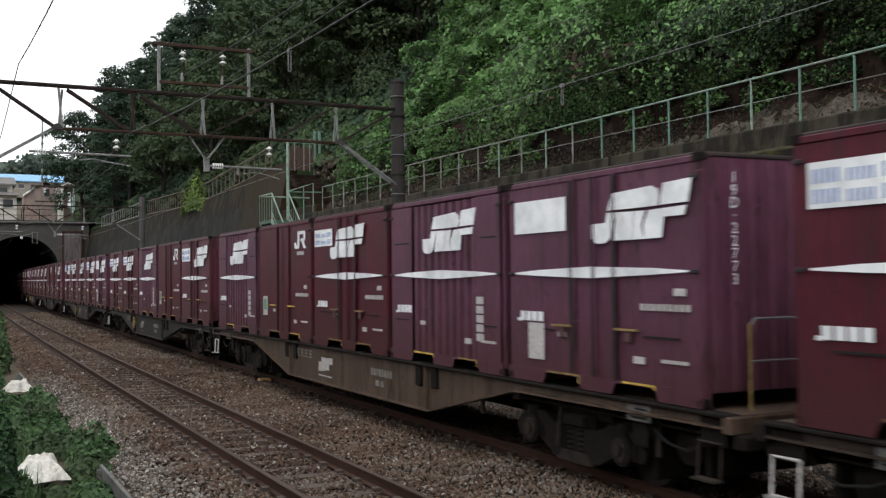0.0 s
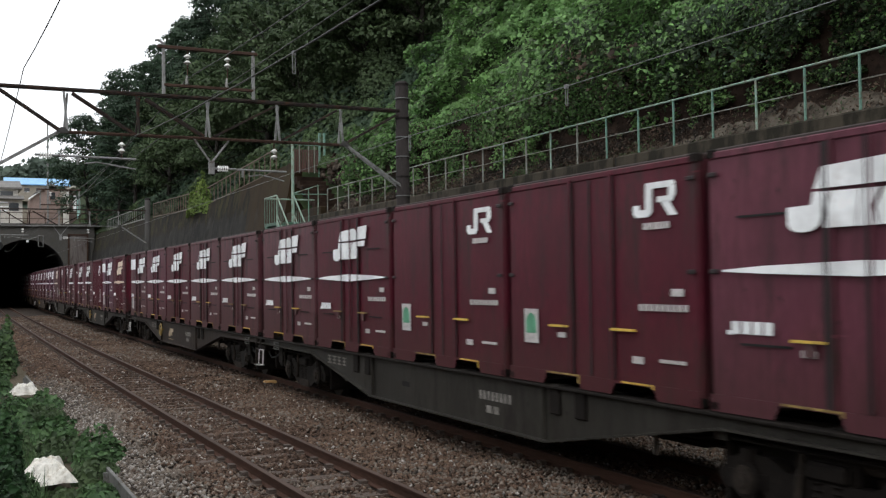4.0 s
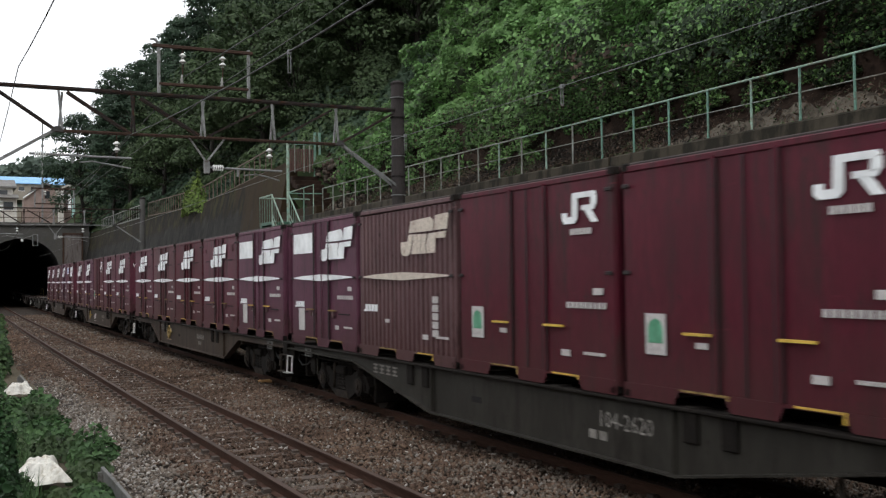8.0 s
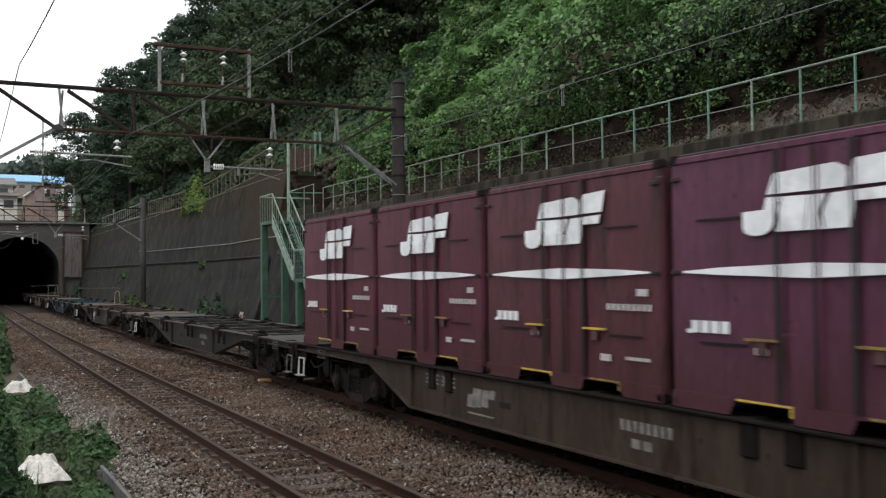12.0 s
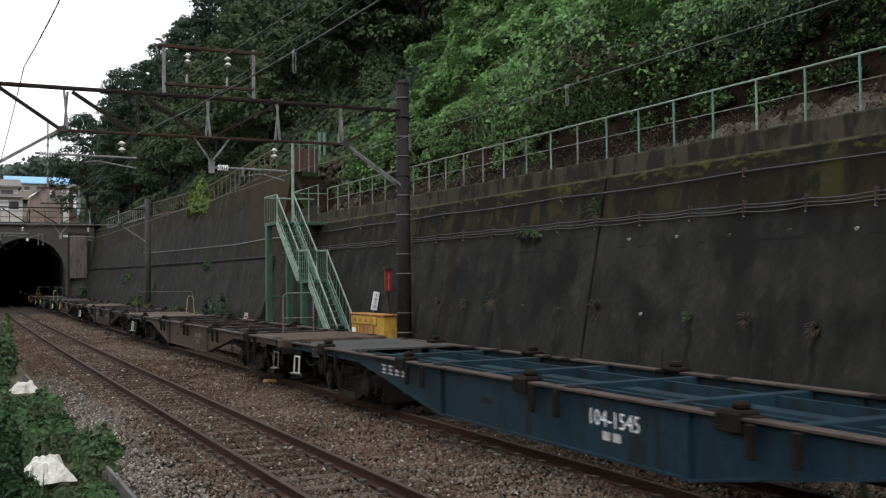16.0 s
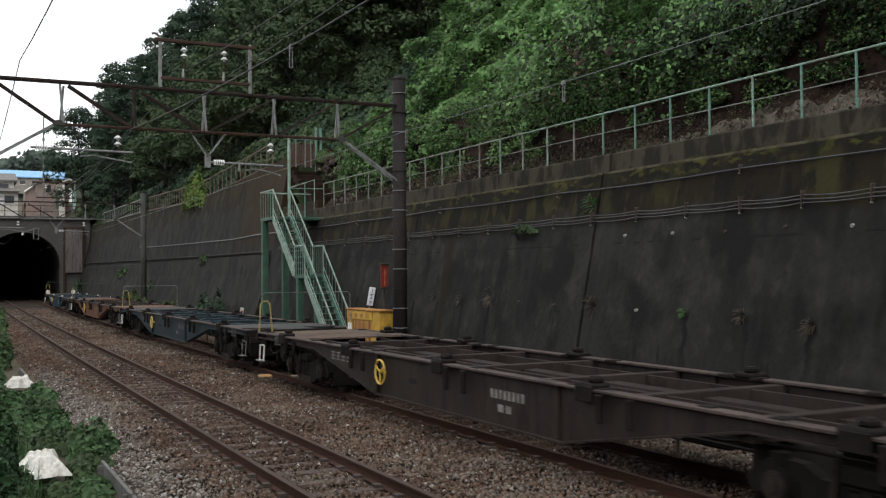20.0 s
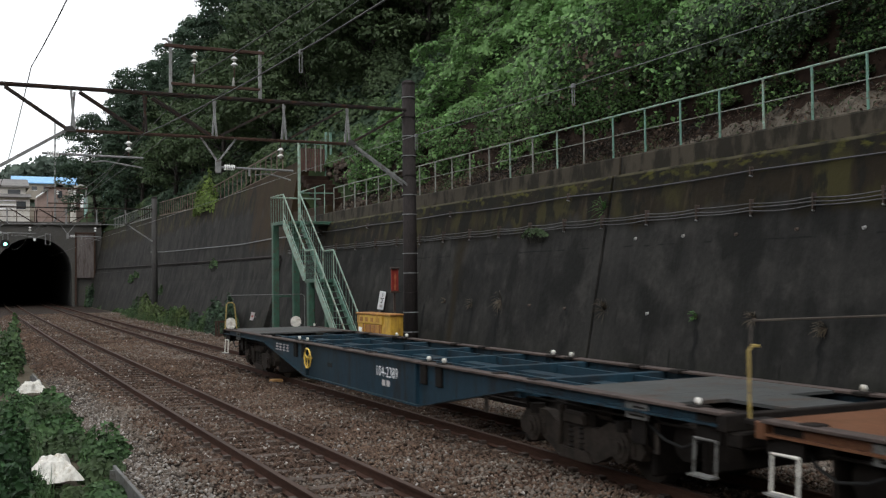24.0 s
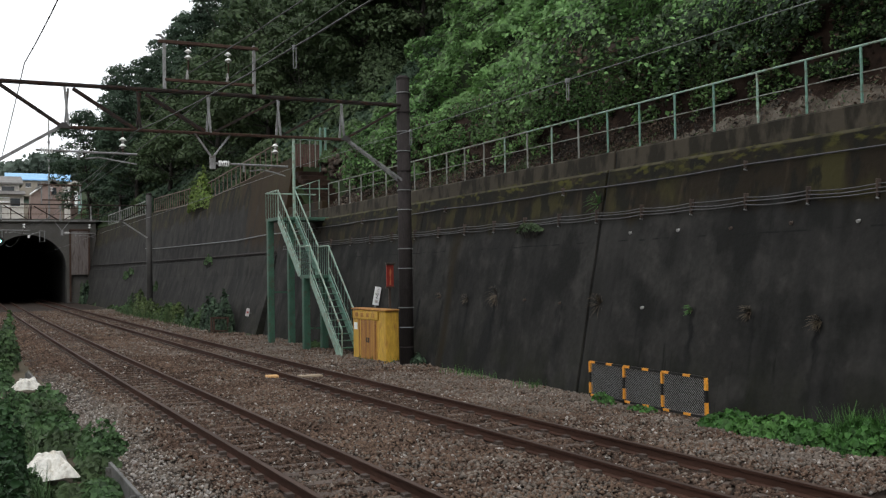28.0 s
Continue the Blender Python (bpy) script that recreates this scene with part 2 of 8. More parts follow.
# ---- the retaining wall's concrete: dark, mottled, streaked, brown with algae along its upper courses ----
def wall_material(name, base1, base2, damp_z, crust_z, pour_z, rusty_y=None):
    m = material(name, base1, base2, 0.92, fine=9, broad=0.7, bump=0.4, spec=0.25)
    n, l = m.node_tree.nodes, m.node_tree.links
    p = n["Principled BSDF"]
    src = p.inputs["Base Color"].links[0].from_socket
    tc = n.new("ShaderNodeTexCoord")
    sep = n.new("ShaderNodeSeparateXYZ")
    l.new(tc.outputs["Object"], sep.inputs[0])
    along, up = sep.outputs["Y"], sep.outputs["Z"]

    def noise_at(scale, sy, sz, detail=6, shift=0.0):
        mp = n.new("ShaderNodeMapping")
        mp.inputs["Scale"].default_value = (0.2, sy, sz)
        mp.inputs["Location"].default_value = (shift, shift, shift)
        l.new(tc.outputs["Object"], mp.inputs["Vector"])
        t = n.new("ShaderNodeTexNoise")
        t.inputs["Scale"].default_value, t.inputs["Detail"].default_value = scale, detail
        l.new(mp.outputs[0], t.inputs["Vector"])
        return t.outputs["Fac"]

    def rng(src_, lo, hi, a=0.0, b=1.0):
        r = n.new("ShaderNodeMapRange")
        for k, v in (("From Min", lo), ("From Max", hi), ("To Min", a), ("To Max", b)):
            r.inputs[k].default_value = v
        l.new(src_, r.inputs["Value"])
        return r.outputs[0]

    def mathn(op, a, b=0.0):
        x = n.new("ShaderNodeMath")
        x.operation = op
        for i, v in enumerate((a, b)):
            if isinstance(v, (int, float)):
                x.inputs[i].default_value = v
            else:
                l.new(v, x.inputs[i])
        return x.outputs[0]

    def over(fac, color, below, kind="MIX"):
        x = n.new("ShaderNodeMix")
        x.data_type, x.blend_type = "RGBA", kind
        l.new(fac, x.inputs["Factor"])
        l.new(below, x.inputs["A"])
        x.inputs["B"].default_value = (*color, 1)
        return x.outputs["Result"]

    def times(*fs):
        out = fs[0]
        for f in fs[1:]:
            out = mathn("MULTIPLY", out, f)
        return out

    # blotches and broad faint runs of water
    src = over(rng(noise_at(1.7, 1, 1, 9), 0.52, 0.66, 0, 0.6), (0.046, 0.043, 0.0385), src)
    src = over(rng(noise_at(1.3, 1, 0.8, 9, 4.0), 0.48, 0.62, 0, 0.9), (0.0060, 0.0058, 0.0050), src)
    src = over(rng(noise_at(1.1, 1, 0.10, 6, 9.0), 0.50, 0.72, 0, 0.6), (0.008, 0.008, 0.0075), src)
    src = over(rng(noise_at(1.5, 1, 0.10, 5, 2.0), 0.54, 0.74, 0, 0.42), (0.040, 0.038, 0.0345), src)
    # narrow drips
    src = over(rng(noise_at(4.2, 1, 0.12, 5, 6.0), 0.66, 0.72, 0, 0.85), (0.0048, 0.0046, 0.004), src)
    # a black run below each weep hole, rows 1.455 m apart
    off = mathn("SUBTRACT", mathn("FRACT", mathn("ADD", mathn("MULTIPLY", along, 1 / 1.455), 0.5 - 11.34 / 1.455)), 0.5)
    off = mathn("ABSOLUTE", mathn("ADD", off, rng(noise_at(3.0, 1, 1, 3), 0.3, 0.7, -0.05, 0.05)))
    run = times(rng(off, 0.03, 0.085, 1, 0), rng(up, 1.55, 1.68, 1, 0), rng(up, 0.1, 1.0, 0.1, 1), rng(noise_at(1.9, 1, 0.05, 3, 3.0), 0.45, 0.55))
    src = over(run, (0.005, 0.005, 0.005), src)
    # pour joint between two lifts of concrete
    line = mathn("ABSOLUTE", mathn("SUBTRACT", up, mathn("ADD", pour_z, rng(noise_at(0.8, 1, 0, 3), 0.3, 0.7, -0.02, 0.02))))
    src = over(times(rng(line, 0.008, 0.02, 0.9, 0), rng(noise_at(2.2, 1, 0.3, 4, 7.0), 0.45, 0.55)), (0.006, 0.006, 0.006), src)
    # green film near the ground
    src = over(times(rng(up, 0.1, 1.0, 0.6, 0), rng(noise_at(1.4, 1, 0.7, 6, 8.0), 0.42, 0.6)), (0.013, 0.015, 0.006), src)
    # brown algae on the damp upper courses, with pale runs of lime
    lift = mathn("ADD", up, rng(noise_at(1.6, 1.0, 0.25, 7), 0.3, 0.7, -0.30, 0.30))
    src = over(rng(lift, damp_z - 0.08, damp_z + 0.16, 0, 0.95), (0.0125, 0.0082, 0.0032), src)
    runs = times(rng(lift, damp_z, damp_z + 0.2), rng(noise_at(4.2, 1, 0.16, 5, 1.5), 0.58, 0.68, 0, 0.6))
    src = over(runs, (0.044, 0.032, 0.018), src)
    src = over(times(rng(lift, damp_z, damp_z + 0.2), rng(noise_at(1.1, 1, 0.5, 9, 5.0), 0.49, 0.60, 0, 0.8)), (0.036, 0.032, 0.0085), src)
    # a damp dark band under the ledge, the ledge's shade put into its colour
    ledge_dim = mathn("ADD", up, rng(noise_at(1.5, 1.0, 0.2, 7, 3.9), 0.3, 0.7, -0.22, 0.22))
    src = over(times(rng(ledge_dim, crust_z - 0.52, crust_z - 0.22, 0, 0.85), rng(noise_at(0.7, 1, 0.3, 5, 8.8), 0.38, 0.52, 0.25, 1)), (0.0058, 0.0050, 0.0026), src)
    src = over(times(rng(lift, damp_z, damp_z + 0.2), rng(noise_at(2.4, 1, 0.55, 8, 6.6), 0.51, 0.57, 0, 0.9)), (0.0048, 0.0043, 0.0024), src)
    # weathered crust on the coping, with drips
    src = over(rng(mathn("ADD", up, rng(noise_at(2.0, 1.0, 1.0), 0.3, 0.7, -0.06, 0.06)), crust_z - 0.03, crust_z + 0.01, 0, 0.92), (0.054, 0.045, 0.032), src)
    src = over(times(rng(up, crust_z - 0.05, crust_z), rng(noise_at(3.0, 1, 0.5, 9, 12.0), 0.44, 0.58, 0, 0.85)), (0.011, 0.0095, 0.0060), src)
    src = over(times(rng(up, crust_z - 0.4, crust_z - 0.06), rng(up, crust_z + 0.02, crust_z + 0.08, 1, 0), rng(noise_at(4.2, 0.8, 1.8, 11, 3.3), 0.52, 0.62, 0, 0.9), rng(noise_at(0.5, 1, 1, 4, 5.5), 0.42, 0.55)), (0.068, 0.066, 0.010), src)
    # pale lip of the ledge: a thin highlight painted into the colour
    src = over(times(rng(up, crust_z - 0.07, crust_z - 0.055), rng(up, crust_z - 0.012, crust_z - 0.002, 1, 0), rng(noise_at(1.6, 1, 0.2, 7, 10.1), 0.40, 0.55, 0.15, 0.85)), (0.062, 0.056, 0.030), src)
    if rusty_y is None:
        # one broad brown run with slime in it
        far_off = mathn("ABSOLUTE", mathn("ADD", mathn("SUBTRACT", along, 24.1), rng(noise_at(1.6, 1, 0.3, 5, 7.7), 0.3, 0.7, -0.22, 0.22)))
        src = over(times(rng(far_off, 0.08, 0.34, 0.85, 0), rng(up, 3.3, 3.5, 1, 0)), (0.017, 0.012, 0.0045), src)
    else:
        # a brown run of rusty water down the end of the wall
        edge = mathn("ADD", mathn("ADD", along, mathn("MULTIPLY", up, -0.9)), rng(noise_at(0.9, 1, 0.3, 6, 2.7), 0.3, 0.7, -1.6, 1.6))
        src = over(times(rng(edge, rusty_y - 0.4, rusty_y + 0.4, 1, 0), rng(up, 3.3, 3.9), rng(noise_at(2.2, 1, 0.25, 6, 1.1), 0.3, 0.6, 0.35, 0.95)), (0.030, 0.018, 0.0068), src)
    l.new(src, p.inputs["Base Color"])
    return m


wall_mat = wall_material("retaining_wall_concrete", (0.0145, 0.0138, 0.0123), (0.026, 0.0248, 0.0220), 3.42, 4.43, 2.92)
tallwall_mat = wall_material("tall_wall_concrete", (0.014, 0.0132, 0.0118), (0.027, 0.0248, 0.021), 5.6, 9.5, 3.2, 42.5)


def leaf_material(name, c1, c2, broad=0.25, vary=0.5):
    m = material(name, c1, c2, 0.55, fine=3.0, broad=broad, bump=0.0, island=vary, spec=0.22, through_light=0.28)
    return m


vine_mat = leaf_material("vine_leaf", (0.076, 0.164, 0.050), (0.166, 0.288, 0.098), 0.25, 0.3)
# brighter copy of the vine leaf, for painted highlights
highlightvine_mat = leaf_material("highlight_vine_leaf", (0.112, 0.240, 0.072), (0.205, 0.355, 0.128), 0.4, 0.3)
# dark shrub leaf with the slope's heavy shade put into its green
shadedshrub_mat = leaf_material("shaded_shrub_leaf", (0.012, 0.026, 0.010), (0.026, 0.048, 0.016), 0.5)
plank_mat = material("worn_plank", (0.22, 0.17, 0.12), (0.34, 0.27, 0.19), 0.85, fine=20, broad=2, stretch=(0.3, 2, 2))
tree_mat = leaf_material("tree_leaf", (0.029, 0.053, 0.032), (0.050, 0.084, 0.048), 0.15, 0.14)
tree2_mat = leaf_material("tree_leaf_olive", (0.043, 0.071, 0.032), (0.076, 0.110, 0.050), 0.2, 0.35)
hillbush_mat = leaf_material("hillside_bush_leaf", (0.050, 0.088, 0.036), (0.098, 0.150, 0.062), 0.6, 0.35)
weed_mat = leaf_material("weed_leaf", (0.036, 0.105, 0.024), (0.082, 0.185, 0.046), 1.0)
vergeleaf_mat = leaf_material("verge_leaf", (0.036, 0.078, 0.030), (0.086, 0.150, 0.062), 1.4, 0.55)
hedge_mat = leaf_material("hedge_leaf", (0.016, 0.042, 0.016), (0.036, 0.080, 0.030), 1.2, 0.5)
dry_mat = leaf_material("dry_vine", (0.055, 0.036, 0.026), (0.12, 0.085, 0.062), 0.8)
bark_mat = material("bark", (0.012, 0.010, 0.0075), (0.026, 0.021, 0.016), 0.9, fine=15, broad=3, stretch=(1, 1, 0.2), bump=0.6)
# brown soil, darkened to carry the shade of the hollow below the vines
rock_mat = material("bare_bank", (0.011, 0.0064, 0.0047), (0.046, 0.030, 0.022), 0.95, spec=0.1, fine=7, broad=1.3, bump=1.0, stain=(0.012, 0.008, 0.006), amount=0.4)
palerock_mat = material("bare_rock", (0.052, 0.043, 0.033), (0.165, 0.145, 0.118), 0.95, spec=0.1, fine=5, broad=1.1, bump=1.0, stretch=(0.7, 1.6, 0.9), stain=(0.022, 0.014, 0.010), amount=0.45)
underwood_mat = material("hillside_soil", (0.014, 0.023, 0.009), (0.034, 0.050, 0.020), 0.95, fine=4, broad=0.6, bump=0.8, spec=0.1)


# ---- building helpers ----
class Shape:
    """Collects vertices and faces of one mesh."""

    def __init__(self):
        self.v, self.f = [], []

    def add(self, vs, fs):
        o = len(self.v)
        self.v += [tuple(p) for p in vs]
        self.f += [tuple(i + o for i in q) for q in fs]
        return self

    def box(self, x0, x1, y0, y1, z0, z1, ch=0.0):
        """A box; ch chamfers its four edges along y's, or all long, sides."""
        if ch <= 0:
            vs = [(x, y, z) for x in (x0, x1) for y in (y0, y1) for z in (z0, z1)]
            return self.add(vs, [(0, 1, 3, 2), (4, 6, 7, 5), (0, 4, 5, 1), (2, 3, 7, 6), (0, 2, 6, 4), (1, 5, 7, 3)])
        b = bmesh.new()
        bmesh.ops.create_cube(b, size=1)
        for v in b.verts:
            v.co = Vector(((x0 + x1) / 2 + v.co.x * (x1 - x0), (y0 + y1) / 2 + v.co.y * (y1 - y0), (z0 + z1) / 2 + v.co.z * (z1 - z0)))
        bmesh.ops.bevel(b, geom=list(b.edges), offset=ch, segments=1, affect="EDGES")
        b.verts.index_update()
        self.add([v.co[:] for v in b.verts], [[v.index for v in f.verts] for f in b.faces])
        b.free()
        return self

    def prism(self, outline, a, b, axis="x"):
        """An outline drawn out from a to b along an axis; the outline lies in the other two axes, in order."""
        def at(p, d):
            return {"x": (d, p[0], p[1]), "y": (p[0], d, p[1]), "z": (p[0], p[1], d)}[axis]
        n = len(outline)
        vs = [at(p, a) for p in outline] + [at(p, b) for p in outline]
        fs = [tuple(range(n - 1, -1, -1)), tuple(range(n, 2 * n))]
        fs += [(i, (i + 1) % n, n + (i + 1) % n, n + i) for i in range(n)]
        return self.add(vs, fs)

    def rod(self, p, q, r, n=6, r2=None):
        p, q = Vector(p), Vector(q)
        d = (q - p).normalized()
        u = d.orthogonal().normalized()
        w = d.cross(u)
        r2 = r if r2 is None else r2
        vs = []
        for c, rr in ((p, r), (q, r2)):
            vs += [c + (u * math.cos(2 * math.pi * i / n) + w * math.sin(2 * math.pi * i / n)) * rr for i in range(n)]
        fs = [(i, (i + 1) % n, n + (i + 1) % n, n + i) for i in range(n)]
        fs += [tuple(range(n - 1, -1, -1)), tuple(range(n, 2 * n))]
        return self.add(vs, fs)

    def pipe(self, pts, r, n=6):
        pts = [Vector(p) for p in pts]
        m, ref = len(pts), None
        vs = []
        for i, p in enumerate(pts):
            d = (pts[min(i + 1, m - 1)] - pts[max(i - 1, 0)]).normalized()
            ref = d.orthogonal() if ref is None else ref - d * ref.dot(d)
            u = ref.normalized()
            w = d.cross(u)
            vs += [p + (u * math.cos(2 * math.pi * k / n) + w * math.sin(2 * math.pi * k / n)) * r for k in range(n)]
        fs = [(i * n + k, i * n + (k + 1) % n, (i + 1) * n + (k + 1) % n, (i + 1) * n + k) for i in range(m - 1) for k in range(n)]
        fs += [tuple(range(n - 1, -1, -1)), tuple(range((m - 1) * n, m * n))]
        return self.add(vs, fs)

    def beam(self, p, q, w, h):
        """A flat bar of section w by h from p to q, h standing upright."""
        p, q = Vector(p), Vector(q)
        d = (q - p).normalized()
        u = d.cross(Vector((0, 0, 1)))
        u = u.normalized() if u.length > 1e-4 else Vector((1, 0, 0))
        s = u.cross(d)
        vs = [c + u * (i * w / 2) + s * (j * h / 2) for c in (p, q) for i, j in ((-1, -1), (1, -1), (1, 1), (-1, 1))]
        return self.add(vs, [(3, 2, 1, 0), (4, 5, 6, 7)] + [(i, (i + 1) % 4, 4 + (i + 1) % 4, 4 + i) for i in range(4)])

    def lathe(self, profile, cx, cy, n=14):
        """A body of revolution about a vertical axis: profile of (radius, height)."""
        m = len(profile)
        vs = [(cx + r * math.cos(2 * math.pi * i / n), cy + r * math.sin(2 * math.pi * i / n), z) for i in range(n) for r, z in profile]
        fs = [(i * m + j, ((i + 1) % n) * m + j, ((i + 1) % n) * m + j + 1, i * m + j + 1) for i in range(n) for j in range(m - 1)]
        fs += [tuple(i * m for i in range(n - 1, -1, -1)), tuple(i * m + m - 1 for i in range(n))]
        return self.add(vs, fs)

    def mesh(self, name, mat, smooth=False):
        me = bpy.data.meshes.new(name)
        me.from_pydata(self.v, [], self.f)
        me.materials.append(mat)
        if smooth:
            me.polygons.foreach_set("use_smooth", [True] * len(me.polygons))
        me.update()
        return me


def part(name, shape, mat, parent, label="", kind="", smooth=False):
    """ONE mesh object under a thing or under a part."""
    ob = new(name, shape.mesh(name, mat, smooth))
    ob.parent = parent
    return tagged(ob, label=label, kind=kind)


def thing(name, label, category, group="", kind="", at=None):
    ob = new(name)
    ob.empty_display_size = 0.2
    if at is not None:
        ob.matrix_basis = at
    return tagged(ob, label, category, group, kind)


def solid(name, shape, mat, label="", category="", group="", kind="", smooth=False):
    return tagged(new(name, shape.mesh(name, mat, smooth)), label, category, group, kind)


def text_shape(words, size, turn):
    """The outline of words in the built-in font, laid out by a matrix."""
    cu = bpy.data.curves.new("words", "FONT")
    cu.body, cu.size, cu.align_x, cu.align_y, cu.resolution_u = words, size, "CENTER", "CENTER", 2
    ob = bpy.data.objects.new("words", cu)
    me = bpy.data.meshes.new_from_object(ob)
    s = Shape()
    s.add([turn @ v.co for v in me.vertices], [tuple(p.vertices) for p in me.polygons])
    bpy.data.objects.remove(ob)
    bpy.data.curves.remove(cu)
    bpy.data.meshes.remove(me)
    return s


rng = np.random.default_rng(7)


def lattice_noise(p, scale, seed):
    """Smooth value noise of points p (n, 3), between -1 and 1."""
    q = np.asarray(p, float) * scale
    i = np.floor(q).astype(np.int64)
    f = q - i
    f = f * f * (3 - 2 * f)
    out = np.zeros(len(q))
    for dx in (0, 1):
        for dy in (0, 1):
            for dz in (0, 1):
                h = ((i[:, 0] + dx) * 374761393 + (i[:, 1] + dy) * 668265263 + (i[:, 2] + dz) * 2147483647 + seed * 974711) & 0xFFFFFFFF
                h = ((h ^ (h >> 13)) * 1274126177) & 0xFFFFFFFF
                h = (h ^ (h >> 16)) & 0xFFFF
                w = np.where(dx, f[:, 0], 1 - f[:, 0]) * np.where(dy, f[:, 1], 1 - f[:, 1]) * np.where(dz, f[:, 2], 1 - f[:, 2])
                out += w * (h / 32767.5 - 1)
    return out


def quad_mesh(name, verts, quads, mat, mats=None, pick=None):
    me = bpy.data.meshes.new(name)
    me.vertices.add(len(verts))
    me.vertices.foreach_set("co", np.asarray(verts, np.float32).ravel())
    k = quads.shape[1]
    me.loops.add(quads.size)
    me.loops.foreach_set("vertex_index", quads.astype(np.int32).ravel())
    me.polygons.add(len(quads))
    me.polygons.foreach_set("loop_start", np.arange(0, quads.size, k, dtype=np.int32))
    for m in (mats or [mat]):
        me.materials.append(m)
    if pick is not None:
        me.polygons.foreach_set("material_index", pick.astype(np.int32))
    me.update(calc_edges=True)
    me.validate()
    return me


def leaves(name, centre, normal, size, mat, long=1.25, fold=0.25, mats=None, pick=None, simple=False):
    """Folded, pointed leaves: two four-sided halves on a midrib each."""
    n = len(centre)
    nn = normal / (np.linalg.norm(normal, axis=1, keepdims=True) + 1e-9)
    t = rng.normal(size=(n, 3))
    t[:, 2] -= 0.5
    t -= nn * (t * nn).sum(1, keepdims=True)
    t /= np.linalg.norm(t, axis=1, keepdims=True) + 1e-9
    b = np.cross(nn, t)
    s = size[:, None]
    base, tip = centre - t * s * long * 0.5, centre + t * s * long * 0.5 - nn * s * 0.12
    up = nn * s * fold
    if simple:
        v = np.stack([base, centre - b * s * 0.5 + up, tip, centre + b * s * 0.5 + up], 1).reshape(-1, 3)
        return quad_mesh(name, v, np.arange(n * 4).reshape(-1, 4), mat, mats, pick)
    l1, l2 = centre - t * s * 0.22 - b * s * 0.52 + up, centre + t * s * 0.22 - b * s * 0.40 + up * 0.8
    r1, r2 = centre - t * s * 0.22 + b * s * 0.52 + up, centre + t * s * 0.22 + b * s * 0.40 + up * 0.8
    v = np.stack([base, l1, l2, tip, r2, r1], 1).reshape(-1, 3)
    o = np.arange(n)[:, None] * 6
    q = np.concatenate([o + np.array([[0, 3, 2, 1]]), o + np.array([[0, 5, 4, 3]])], 1).reshape(-1, 4)
    pk = None if pick is None else np.repeat(pick, 2)
    return quad_mesh(name, v, q, mat, mats, pk)

# ---- ground: one sheet, with the ballast bed raised on it ----
def bed_height(x, y):
    """The ground's height at x, measured across the line without its bend."""
    pts = ((-700, -0.6), (-3, -0.55), (1.9, -0.50), (2.3, -0.36), (2.9, -0.19), (3.4, -0.175), (8.9, -0.175), (9.6, -0.18), (10.5, -0.16), (11.3, -0.15), (700, -0.15))
    return float(np.interp(x, [p[0] for p in pts], [p[1] for p in pts]))


def ground_sheet():
    xs = sorted({*np.arange(1.4, 12.6, 0.2).round(2), -700.0, -300, -120, -50, -20, -8, -3, 0, 20, 60, 160, 700})
    ys = sorted({*np.arange(-30.0, 124, 2.0), -900.0, -450, -200, -90, 150, 200, 300, 460, 900})
    s = Shape()
    for y in ys:
        for x in xs:
            s.v.append((x + (bend(y) if x > -8 else 0), y, bed_height(x, y)))
    n = len(xs)
    for j in range(len(ys) - 1):
        for i in range(n - 1):
            s.f.append((j * n + i, j * n + i + 1, (j + 1) * n + i + 1, (j + 1) * n + i))
    ob = solid("ground", s, soil_mat, "flat railway ground of soil and brown crushed-stone ballast", "ground", kind="structure", smooth=True)
    ob.data.materials.append(bed_mat)
    for p in ob.data.polygons:
        c = p.center
        p.material_index = 1 if 2.2 < c.x - bend(c.y) < 11.1 else 0


